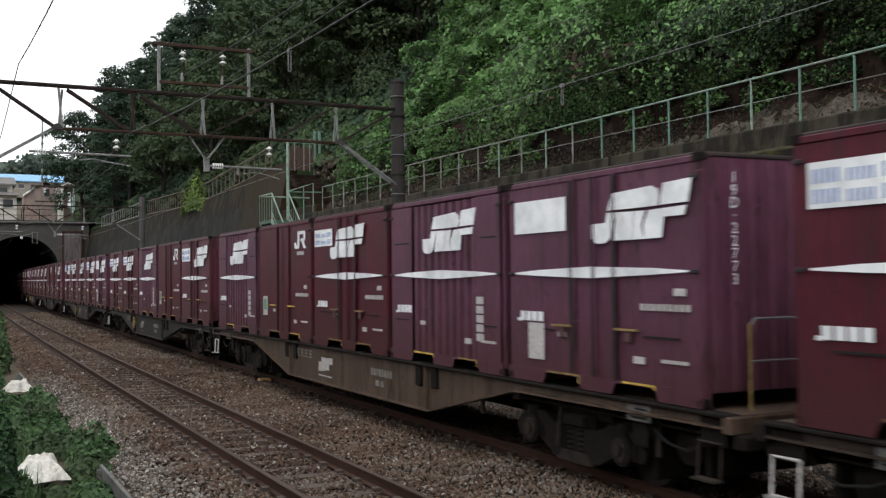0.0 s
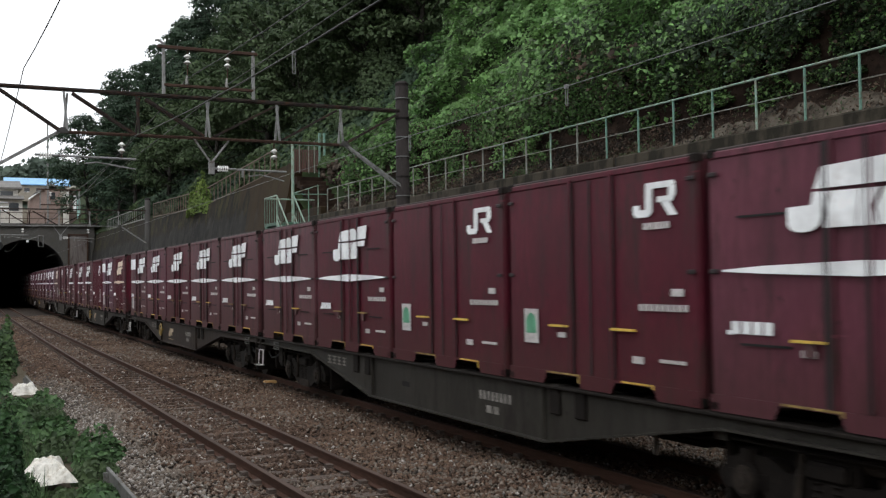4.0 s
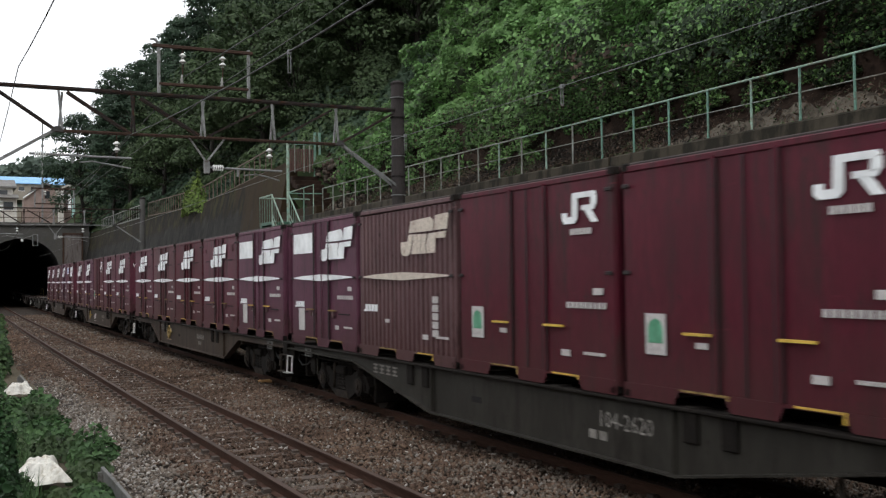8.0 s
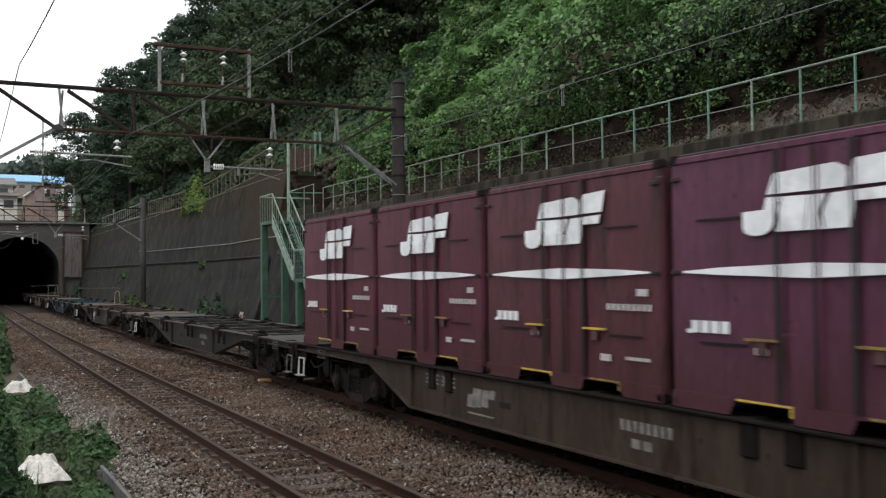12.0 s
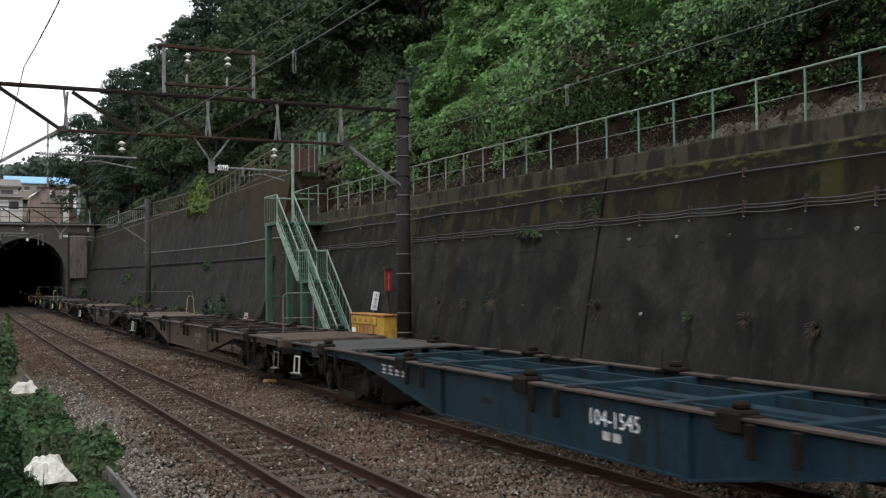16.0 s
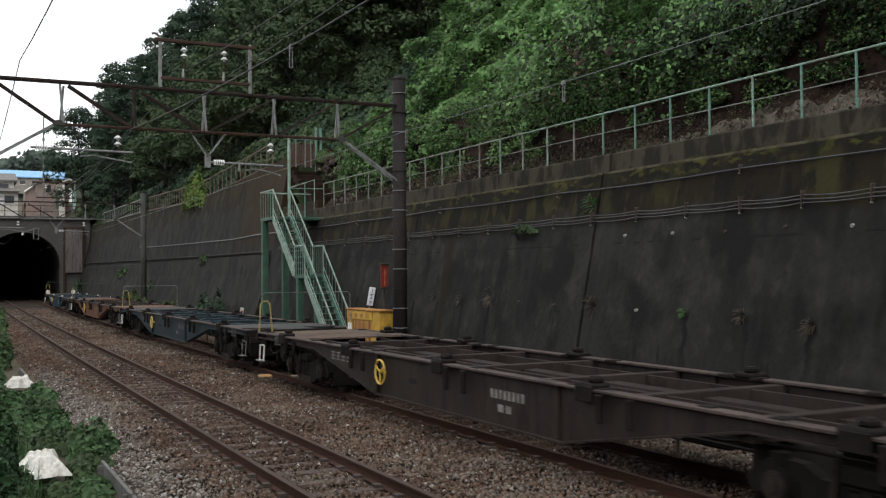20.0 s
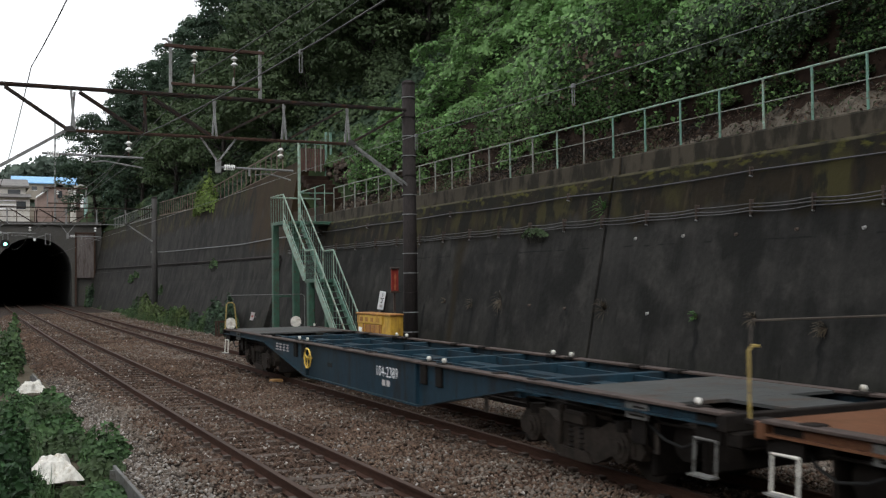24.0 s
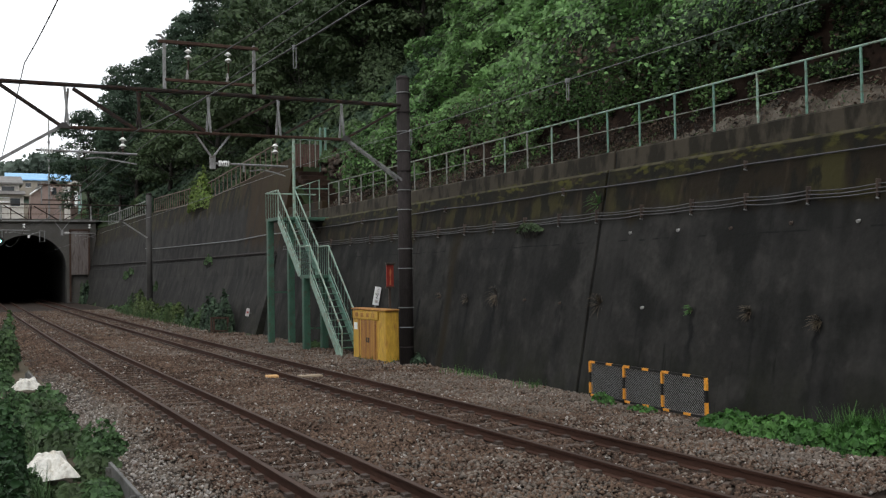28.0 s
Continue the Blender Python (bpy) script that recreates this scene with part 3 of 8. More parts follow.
def stone_cover():
    """Loose ballast stones, each a small uneven eight-faced lump."""
    def scatter(n, y0, y1, r0, r1, power=1.0):
        y = y0 + (y1 - y0) * rng.random(n) ** power
        x = 2.15 + rng.random(n) * 9.25
        # fewer on the sleepers' tops, none on the rails
        for c in (NEAR_TRACK, FAR_TRACK):
            d = np.abs(x - c)
            tie = (np.abs((y - 8.0 + 0.31) % 0.62 - 0.31) < 0.115) & (d < 0.98)
            keep = (np.abs(d - 0.575) > 0.085) & ((d > 0.66) | (rng.random(len(x)) < 0.85)) & ~(tie & (d < 0.5) & (rng.random(len(x)) < 0.35))
            x, y = x[keep], y[keep]
        return x, y, r0 + (r1 - r0) * rng.random(len(x)) ** 2
    sets = [scatter(88000, 8.0, 24, 0.013, 0.038), scatter(42000, 24, 45, 0.018, 0.048), scatter(18000, 45, 85, 0.033, 0.07)]
    x, y, r = (np.concatenate([s[i] for s in sets]) for i in range(3))
    p0 = np.stack([x, y, 0 * x], 1)
    heap = lattice_noise(p0, 0.45, 3) * 0.035 + lattice_noise(p0, 2.2, 4) * 0.02
    prof = np.interp(x, (1.9, 2.3, 2.9, 3.4, 8.9, 9.6, 10.5, 11.3), (-0.50, -0.36, -0.17, -0.14, -0.14, -0.15, -0.14, -0.12))
    off = np.minimum(np.abs(x - NEAR_TRACK), np.abs(x - FAR_TRACK))
    z = prof + np.interp(off, (0.0, 0.40, 0.50, 0.66, 0.76, 1.0), (-0.004, -0.008, -0.034, -0.034, -0.004, 0.014)) + heap * np.interp(off, (0.7, 1.2), (0.3, 1.0))
    x0 = x
    x = x + BEND * y * y / 2
    n = len(x)
    octa = np.array([(1, 0, 0), (-1, 0, 0), (0, 1, 0), (0, -1, 0), (0, 0, 1), (0, 0, -1)], float)
    tri = np.array([(0, 2, 4), (2, 1, 4), (1, 3, 4), (3, 0, 4), (2, 0, 5), (1, 2, 5), (3, 1, 5), (0, 3, 5)])
    v = octa[None] * (0.65 + 0.6 * rng.random((n, 6, 1))) + rng.normal(0, 0.16, (n, 6, 3))
    a = rng.random(n) * 6.283
    c, s = np.cos(a)[:, None], np.sin(a)[:, None]
    tilt = rng.normal(0, 0.5, (n, 1))
    vx, vy, vz = v[..., 0] * c - v[..., 1] * s, v[..., 0] * s + v[..., 1] * c, v[..., 2] * 0.75
    vz = vz + vx * tilt * 0.6
    v = np.stack([vx, vy, vz], 2) * r[:, None, None] * 1.25 + np.stack([x, y, z], 1)[:, None]
    q = (np.arange(n)[:, None, None] * 6 + tri[None]).reshape(-1, 3)
    # grey clean stones on the shoulders, rusty ones between the tracks, oily ones inside the rails
    P = np.stack([x0, y, 0 * y], 1)
    w = lattice_noise(P, 0.5, 6) * 0.35 + lattice_noise(P, 2.0, 7) * 0.3
    grey = np.interp(x0, (2.1, 2.75, 3.0, 4.9, 5.3, 6.5, 7.0, 8.55, 9.0, 11.3), (1.0, 0.85, 0.12, 0.08, 0.2, 0.4, 0.12, 0.15, 0.5, 0.6)) + w
    grey = grey - np.where(x0 < 3, np.clip((y - 27) / 6, 0, 1) * 0.75, 0)
    oily = np.interp(np.minimum(np.abs(x0 - NEAR_TRACK), np.abs(x0 - FAR_TRACK)), (0.5, 0.9, 1.25), (0.85, 0.6, 0.1)) - w * 0.5
    pick = np.where(rng.random(n) < oily, 2, 0)
    pick = np.where(rng.random(n) < grey, 1, pick)
    # freshly broken pale stone by the verge, and a few strewn about
    fresh = np.interp(x0, (2.1, 2.5, 2.85), (0.42, 0.34, 0.02)) * np.clip((30 - y) / 5, 0, 1) + 0.015
    pick = np.where(rng.random(n) < fresh, 3, pick)
    ob = new("ballast", quad_mesh("ballast", v.reshape(-1, 3), q, None, [stone_mat, greystone_mat, brownstone_mat, palestone_mat], np.repeat(pick, 8)))
    tagged(ob, "loose brown-grey crushed-stone railway ballast between the tracks", "ballast", kind="stuff")


def line_points(x, z, y0, y1, step):
    ys = [y0] + list(np.arange(0, 116, step)) + [y1] if y0 < 0 else list(np.arange(y0, y1 + 0.01, step))
    return [(x + bend(y), y, z) for y in ys]


def swept(section, x, y0=-430.0, y1=440.0, step=4.0):
    """A section (x, z) drawn along the line."""
    s = Shape()
    pts = line_points(x, 0, y0, y1, step)
    n = len(section)
    for px, py, _ in pts:
        s.v += [(px + a, py, b) for a, b in section]
    for j in range(len(pts) - 1):
        for i in range(n):
            s.f.append((j * n + i, (j + 1) * n + i, (j + 1) * n + (i + 1) % n, j * n + (i + 1) % n))
    s.f += [tuple(range(n)), tuple(range((len(pts) - 1) * n, len(pts) * n))[::-1]]
    return s


def track(x, label):
    t = thing("railway_track", label, "railway track", "double railway line", "structure")
    body = [(-0.063, -0.153), (0.063, -0.153), (0.063, -0.142), (0.010, -0.125), (0.008, -0.045), (0.030, -0.036), (0.033, -0.008),
            (-0.033, -0.008), (-0.030, -0.036), (-0.008, -0.045), (-0.010, -0.125), (-0.063, -0.142)]
    head = [(-0.0345, -0.009), (0.0345, -0.009), (0.0345, -0.004), (0.028, 0.0), (-0.028, 0.0), (-0.0345, -0.004)]
    for d in (-0.575, 0.575):
        r = part("rail", swept(body, x + d), rust_mat, t, "brown rusty steel rail")
        part("rail_head", swept(head, x + d), railhead_mat, r, "worn running surface")
    sl = Shape().prism([(-0.12, -0.30), (0.12, -0.30), (0.10, -0.142), (-0.10, -0.142)], -1.0, 1.0)
    mesh = sl.mesh("sleeper", sleeper_mat)
    clip = Shape()
    for y in np.arange(8.0, 84, 0.62):
        ob = new("sleeper", mesh)
        ob.parent = t
        ob.matrix_basis = pose(x + bend(y), y, -0.004 * math.sin(y * 7), 0, 0, heading(y))
        for d in (-0.575, 0.575):
            for e in (-0.10, 0.10):
                cx = x + d + e + bend(y)
                clip.box(cx - 0.045, cx + 0.045, y - 0.06, y + 0.06, -0.150, -0.095 if e * d > 0 else -0.105)
    part("rail_fastening", clip, fitting_mat, t, "dark iron rail clips", kind="stuff")


ground_sheet()
track(NEAR_TRACK, "empty railway track with brown rusty rails on stone ballast")
track(FAR_TRACK, "railway track beside the retaining wall carrying the freight train")

# ---- retaining wall ----
WALL_X, LEAN = 11.42, 0.2


def wall_face(y, z):
    return WALL_X + bend(y) + LEAN * (z + 0.15)


def wall_block(section, y0, y1, steps):
    s = Shape()
    n = len(section)
    ys = [y0 + (y1 - y0) * i / steps for i in range(steps + 1)]
    for y in ys:
        s.v += [(WALL_X + bend(y) + a, y, b) for a, b in section]
    for j in range(steps):
        for i in range(n):
            s.f.append((j * n + i, (j + 1) * n + i, (j + 1) * n + (i + 1) % n, j * n + (i + 1) % n))
    s.f += [tuple(range(n)), tuple(range(steps * n, (steps + 1) * n))[::-1]]
    return s


LOW = [(-0.05, -0.5), (0.72, 3.45), (0.735, 3.50), (0.905, 4.38), (0.93, 4.42), (1.06, 4.42), (1.08, 4.45), (1.10, 4.80), (1.13, 4.83), (1.45, 4.83), (1.5, 4.75), (1.5, -0.5)]
low_wall = tagged(new("wall_low"), "dark streaked concrete retaining wall with mossy top beside the track", "retaining wall", kind="structure")
WIDE = {17.5: 0.055}
JOINTS = [-60.0, -40, -20, 0, 8.5, 17.5, 26.6, 35.7, 40.9]
for a, b in zip(JOINTS, JOINTS[1:]):
    part("wall_panel", wall_block(LOW, a + WIDE.get(a, 0.015), b - WIDE.get(b, 0.015), max(2, int((b - a) / 2))), wall_mat, low_wall)
part("joint_filler", wall_block([(a + 0.05, b) for a, b in LOW[:-1]] + [(1.4, -0.5)], -60, 40.9, 40), black_mat, low_wall, "dark recessed joint between wall panels")

# the taller wall that runs on to the tunnel: its top falls and rises again
tall_wall = tagged(new("wall_tall"), "tall dark concrete retaining wall running on to the tunnel", "retaining wall", kind="structure")


def tall_top(y):
    return float(np.interp(y, (40.9, 58, 77, 112), (7.3, 6.55, 7.05, 7.5)))


def tall_panel(y0, y1, steps=4):
    s = Shape()
    ys = [y0 + (y1 - y0) * i / steps for i in range(steps + 1)]
    for y in ys:
        h = tall_top(y)
        face = [(-0.40, -0.5), (0.47, 2.35), (0.62, 3.20), (0.72, 3.24), (LEAN * (h - 0.05), h - 0.2), (LEAN * h, h), (LEAN * h + 0.4, h), (LEAN * h + 0.4, -0.5)]
        s.v += [(WALL_X + bend(y) + a, y, b) for a, b in face]
    n = len(face)
    for j in range(steps):
        for i in range(n):
            s.f.append((j * n + i, (j + 1) * n + i, (j + 1) * n + (i + 1) % n, j * n + (i + 1) % n))
    s.f += [tuple(range(n)), tuple(range(steps * n, (steps + 1) * n))[::-1]]
    return s


TALL = [40.9, 50, 59, 68, 77, 86, 95, 104, 112.6]
for a, b in zip(TALL, TALL[1:]):
    part("wall_panel", tall_panel(a + 0.015, b - 0.015), tallwall_mat, tall_wall)


# ---- tunnel ----
board2_mat = material("weathered_board", (0.092, 0.076, 0.071), (0.150, 0.130, 0.122), 0.85, fine=8, broad=0.8, stretch=(2, 2, 0.3), stain=(0.05, 0.035, 0.03), amount=0.5)

def tunnel():
    cx = 5.95 + bend(PORTAL) + 0.2
    half, spring, crown, base = 3.65, 3.6, 6.9, -0.5
    arch = [(half, base), (half, spring)]
    for i in range(1, 16):
        a = math.pi * i / 16
        arch.append((half * math.cos(a), spring + (crown - spring) * math.sin(a)))
    arch += [(-half, spring), (-half, base)]
    # the portal wall, pierced: strips from the arch outwards
    p = tagged(new("tunnel_portal"), "grey concrete tunnel portal with an arched mouth", "tunnel portal", kind="structure")
    top, lx, rx = 8.2, -16.0, 6.6
    s = Shape()
    outer = []
    for x, z in arch:
        if z <= spring:
            outer.append(((rx if x > 0 else lx), z))
        else:
            outer.append((max(lx, min(rx, x * 3)), top))
    outer[1], outer[-2] = (rx, top), (lx, top)
    n = len(arch)
    for yy in (PORTAL, PORTAL + 1.2):
        s.v += [(cx + x, yy, z) for x, z in arch] + [(cx + x, yy, z) for x, z in outer]
    for i in range(n - 1):
        s.f.append((i, i + 1, n + i + 1, n + i))
        s.f.append((2 * n + i, 3 * n + i, 3 * n + i + 1, 2 * n + i + 1))
        s.f.append((i, 2 * n + i, 2 * n + i + 1, i + 1))
        s.f.append((n + i, n + i + 1, 3 * n + i + 1, 3 * n + i))
    part("portal_wall", s, concrete_mat, p)
    # arch ring a little proud of the wall
    ring = Shape()
    m = len(arch)
    for yy in (PORTAL - 0.12, PORTAL + 0.3):
        ring.v += [(cx + x, yy, z) for x, z in arch]
        ring.v += [(cx + x * 1.11, yy, z if z <= spring else spring + (z - spring) * 1.12) for x, z in arch]
    for i in range(m - 1):
        ring.f += [(i, i + 1, m + i + 1, m + i), (m + i, m + i + 1, 3 * m + i + 1, 3 * m + i), (i, 2 * m + i, 2 * m + i + 1, i + 1)]
    part("arch_ring", ring, concrete_mat, p)
    part("coping", Shape().box(cx + lx, cx + rx, PORTAL - 0.25, PORTAL + 1.3, top, top + 0.35, 0.03), concrete_mat, p)
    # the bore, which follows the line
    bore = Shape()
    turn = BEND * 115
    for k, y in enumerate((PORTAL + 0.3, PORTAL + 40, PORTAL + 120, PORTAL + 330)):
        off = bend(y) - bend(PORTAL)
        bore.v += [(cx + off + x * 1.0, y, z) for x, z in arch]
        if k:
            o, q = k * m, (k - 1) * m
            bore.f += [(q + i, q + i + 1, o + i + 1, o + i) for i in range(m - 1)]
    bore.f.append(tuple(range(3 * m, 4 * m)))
    solid("tunnel_bore", bore, dark_mat, "tunnel lining coloured black for the unlit bore", "tunnel", kind="structure")
    # the shutter board by the mouth
    b = thing("board_panel", "tall weathered grey board panel fixed beside the tunnel mouth", "panel")
    x0, x1 = 11.45, 13.3
    part("sheet", Shape().box(x0, x1, PORTAL - 0.42, PORTAL - 0.30, 2.75, 7.35, 0.02), board2_mat, b)
    for x in (x0 - 0.05, x1 - 0.05):
        part("edge_post", Shape().box(x, x + 0.18, PORTAL - 0.5, PORTAL - 0.26, 2.6 if x > 12 else 0.0, 7.5, 0.02), brownsteel_mat, b)
    part("top_rail", Shape().box(x0, x1 + 0.1, PORTAL - 0.5, PORTAL - 0.28, 7.3, 7.48, 0.02), brownsteel_mat, b)
    return cx, top


TUN_X, TUN_TOP = tunnel()

# an unseen plain bank behind the camera, added to hold off low skylight
bank = Shape().prism([(-6.0, -0.6), (-7.6, 4.6), (-12.0, 4.8), (-40.0, 5.0), (-40.0, -0.6)], -140.0, PORTAL + 2, "y")
solid("wall_bank", bank, soil_mat, "unseen plain bank added behind the camera to block low skylight", "bank", kind="structure")


# unseen slope, added to dim the faces turned towards the camera
back_blocker = Shape().prism([(-48.0, -0.6), (-70.0, 17.0), (-110.0, 22.0), (-140.0, 22.0), (-140.0, -0.6)], -140.0, 60.0)
solid("bank_end", back_blocker, soil_mat, "unseen plain slope added far behind the camera to block low skylight", "bank", kind="structure")


# ---- hillside behind the wall ----
def hill_height(x, y):
    """Height of the bank, x measured from the wall foot's line; numpy arrays."""
    u = np.maximum(x - 12.95, 0.0)
    low = 4.72 + np.minimum(u, 0.85) * 0.8 + np.clip(u - 0.85, 0, 0.25) * 6.0 + np.maximum(u - 1.1, 0) * 1.05
    z0 = np.interp(y, (36, 41, 58, 77, 112, 130), (4.72, 6.6, 6.4, 6.9, 7.6, 9.5))
    far = z0 + u * 0.88
    w = np.clip((y - 37.0) / 6.0, 0, 1)
    w = w * w * (3 - 2 * w)
    z = low * (1 - w) + far * w
    top = np.interp(y, (0, 40, 60, 120, 200), (24, 22, 26, 32, 30))
    return np.minimum(z, top + (z - top) * 0.12)


def hillside():
    xs = np.concatenate([np.arange(12.9, 15.0, 0.15), np.arange(15.1, 30, 0.7), np.arange(30, 60, 3.0), np.array([70, 100, 200, 400.0])])
    ys = np.concatenate([np.array([-400, -150, -60.0]), np.arange(-30, 6, 1.5), np.arange(6, 20, 0.12), np.arange(20, 37, 0.35), np.arange(37.5, 124, 1.5), np.array([140, 170, 230, 400])])
    X, Y = np.meshgrid(xs, ys)
    Z = hill_height(X.ravel(), Y.ravel())
    P = np.stack([X.ravel(), Y.ravel(), 0 * Z], 1)
    Z = Z + lattice_noise(P, 0.35, 9) * 0.25 * np.clip((X.ravel() - 13) / 2, 0, 1)
    Z = Z + (lattice_noise(P, 1.3, 10) * 0.13 + lattice_noise(P, 3.1, 11) * 0.06) * np.clip((X.ravel() - 13) * 3, 0, 1) * (Y.ravel() < 40)
    # slanting tool marks cut into the rock of the bank's foot
    cut = Y.ravel() * 1.15 + (X.ravel() - 12.95) * 1.9 + lattice_noise(P, 0.8, 12) * 0.25
    Z = Z - np.maximum(0, np.sin(cut * 6.283 / 0.62)) ** 3 * 0.085 * (Y.ravel() < 19) * (Y.ravel() > 5.9) * np.clip((X.ravel() - 12.95) * 5, 0, 1) * (X.ravel() < 13.75)
    P[:, 2] = Z
    P[:, 0] += np.array([bend(v) if v < 116 else bend(116) for v in P[:, 1]])
    n = len(xs)
    q = np.array([(j * n + i, j * n + i + 1, (j + 1) * n + i + 1, (j + 1) * n + i) for j in range(len(ys) - 1) for i in range(n - 1)])
    # the steep soil under the hem gets the darkened colour as its shade
    pick = np.array([(2 if ys[j] < 17.2 + 1.5 * math.sin(xs[i] * 9) else 1) if (xs[i] < (13.60 if ys[j] < 13.5 else 13.42) + 0.12 * math.sin(ys[j] * 2.3) + 0.08 * math.sin(ys[j] * 5.9) and -30 <= ys[j] < 36) else 1 if (xs[i] < 14.15 and -30 <= ys[j] < 34) else 0 for j in range(len(ys) - 1) for i in range(n - 1)])
    ob = new("hillside", quad_mesh("hillside", P, q, None, [underwood_mat, rock_mat, palerock_mat], pick))
    tagged(ob, "steep wooded hillside with bare stony foot above the wall", "hillside", kind="structure")
    # the hill goes on over the tunnel, to the left
    s = Shape()
    xs2 = np.concatenate([np.array([-400, -150, -60.0]), np.arange(-30, 19, 3.0)])
    ys2 = np.array([PORTAL + 1.0, PORTAL + 6, PORTAL + 14, 150, 200, 300, 500.0])
    for y in ys2:
        for x in xs2:
            s.v.append((x, y, 8.3 + max(0, min(y - PORTAL - 14, 200)) * 0.085 + max(0, x - 8) * 0.05))
    m = len(xs2)
    for j in range(len(ys2) - 1):
        for i in range(m - 1):
            s.f.append((j * m + i, j * m + i + 1, (j + 1) * m + i + 1, (j + 1) * m + i))
    solid("upper_ground", s, soil_mat, "ground of the village above the tunnel", "ground", kind="structure")


hillside()


# ---- vines over the near hillside ----
def hill_normal(x, y):
    e = 0.3
    zx = (hill_height(x + e, y) - hill_height(x - e, y)) / (2 * e)
    zy = (hill_height(x, y + e) - hill_height(x, y - e)) / (2 * e)
    return np.stack([-zx, -zy, np.ones_like(x)], 1)


def vine_cover():
    n = 430000
    near = rng.random(n) < 0.55
    y = np.where(near, 4 + 15 * rng.random(n), 15 + 25.5 * rng.random(n))
    u = rng.random(n) ** 0.9
    x = 13.2 + u * (5.2 + 0.33 * y)
    P = np.stack([x, y, 0 * x], 1)
    # the lower hem is ragged, and droops over the stony foot
    hem = np.interp(y, (0, 12.5, 15.0, 40), (14.1, 14.08, 14.02, 13.95)) + lattice_noise(P, 0.45, 21) * 0.10 + lattice_noise(P, 1.7, 23) * 0.08
    keep = (x > hem) & (y < 36.3 + np.maximum(0, x - 15.5) * 0.6 + lattice_noise(P, 0.6, 26) * 1.0)
    keep &= lattice_noise(P, 0.9, 22) + lattice_noise(P, 0.28, 25) * 0.8 > -1.05
    x, y, P, hem = x[keep], y[keep], P[keep], hem[keep]
    nrm = hill_normal(x, y)
    nrm /= np.linalg.norm(nrm, axis=1, keepdims=True)
    lump = np.maximum(lattice_noise(P, 0.42, 31), -0.45) * 0.95 + np.maximum(lattice_noise(P, 1.05, 32), -0.45) * 0.55 + np.maximum(lattice_noise(P, 2.6, 33), -0.5) * 0.34
    depth = rng.random(len(x)) ** 2 * 0.28
    z = hill_height(x, y)
    c = np.stack([x, y, z], 1) + nrm * (0.45 + lump - depth)[:, None]
    # the hem hangs out over the stony foot
    fringe = np.clip(1 - (x - hem) / 0.7, 0, 1)
    hang = np.interp(y, (0, 12.5, 17.0, 40), (0.75, 0.85, 1.35, 1.5)) * (0.75 + 0.5 * lattice_noise(P, 0.9, 24))
    c[:, 0] -= fringe * 0.50 * rng.random(len(x))
    c[:, 2] -= fringe * hang * rng.random(len(x)) ** 1.6
    c[:, 0] += BEND * y * y / 2
    Q3 = c * np.array([1.0, 1.0, 1.3])
    spray = np.stack([lattice_noise(Q3, 2.4, 34 + k) for k in range(3)], 1)
    tilt = nrm * 0.6 + spray * 1.15 + rng.normal(0, 0.22, c.shape) + np.array([-0.25, -0.1, 0.55])
    size = np.interp(y, (6, 13, 20, 30, 40), (0.038, 0.048, 0.063, 0.078, 0.086)) * (1 + 1.3 * rng.random(len(x)) ** 1.6)
    shade = lattice_noise(P, 0.16, 41) + 0.5 * lattice_noise(P, 0.6, 42) + rng.normal(0, 0.2, len(x))
    edge = (x - 14.3 < 0.75) & (y < 26)
    # patches of the brighter leaf colour imitate highlights on the sprays
    pick = np.where(shade > -0.42, np.where(lattice_noise(Q3, 1.9, 48) + rng.normal(0, 0.25, len(x)) > np.interp(y, (14, 18, 26, 29, 36), (0.28, -0.40, -0.40, 0.28, 0.9)), 5, 0), 1)
    pick = np.where((y > 31) & (rng.random(len(x)) < 0.3), 1, pick)
    pick = np.where(edge & (rng.random(len(x)) < 0.32), 1, pick)
    # near slope and hem: darker leaf colours stand in for shade
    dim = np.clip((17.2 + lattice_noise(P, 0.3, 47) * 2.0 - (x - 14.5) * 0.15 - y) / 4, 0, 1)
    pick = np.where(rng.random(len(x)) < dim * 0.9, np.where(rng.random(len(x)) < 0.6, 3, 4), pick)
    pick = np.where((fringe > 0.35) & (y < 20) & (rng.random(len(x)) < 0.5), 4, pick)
    dry = (np.abs(y - 18.4 + lattice_noise(P, 1.2, 44)) < 1.0) & (x < 14.15) & (rng.random(len(x)) < 0.4)
    pick = np.where(dry, 2, pick)
    # a curtain of stems and leaves that hangs in front of the cut foot of the bank
    m = 100000
    yf = 4 + 33 * rng.random(m) ** 1.3
    Q = np.stack([yf, 0 * yf, 0 * yf], 1)
    low = np.interp(yf, (0, 12.5, 16.5, 40), (5.62, 5.66, 5.42, 5.25)) + lattice_noise(Q, 0.9, 51) * 0.30 + lattice_noise(Q, 3.1, 52) * 0.14
    zf = low + (7.5 - low) * rng.random(m) ** 1.15
    Q = np.stack([yf, zf, 0 * yf], 1)
    gap = lattice_noise(Q, 1.6, 54) + 0.7 * lattice_noise(Q, 3.7, 55) > np.where(zf < 6.1, -0.1, -0.6)
    xf = 13.66 + lattice_noise(Q, 1.1, 53) * 0.22 + np.maximum(0, zf - 6.2) * 0.22 + rng.random(m) * 0.22
    f = np.stack([xf + BEND * yf * yf / 2, yf, zf], 1)[gap]
    yf = yf[gap]
    nf = rng.normal(0, 0.45, f.shape) + np.array([-0.5, -0.2, 0.7])
    # the near curtain takes dark leaves in place of the hollow's shade
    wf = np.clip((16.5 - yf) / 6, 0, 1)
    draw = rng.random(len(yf))
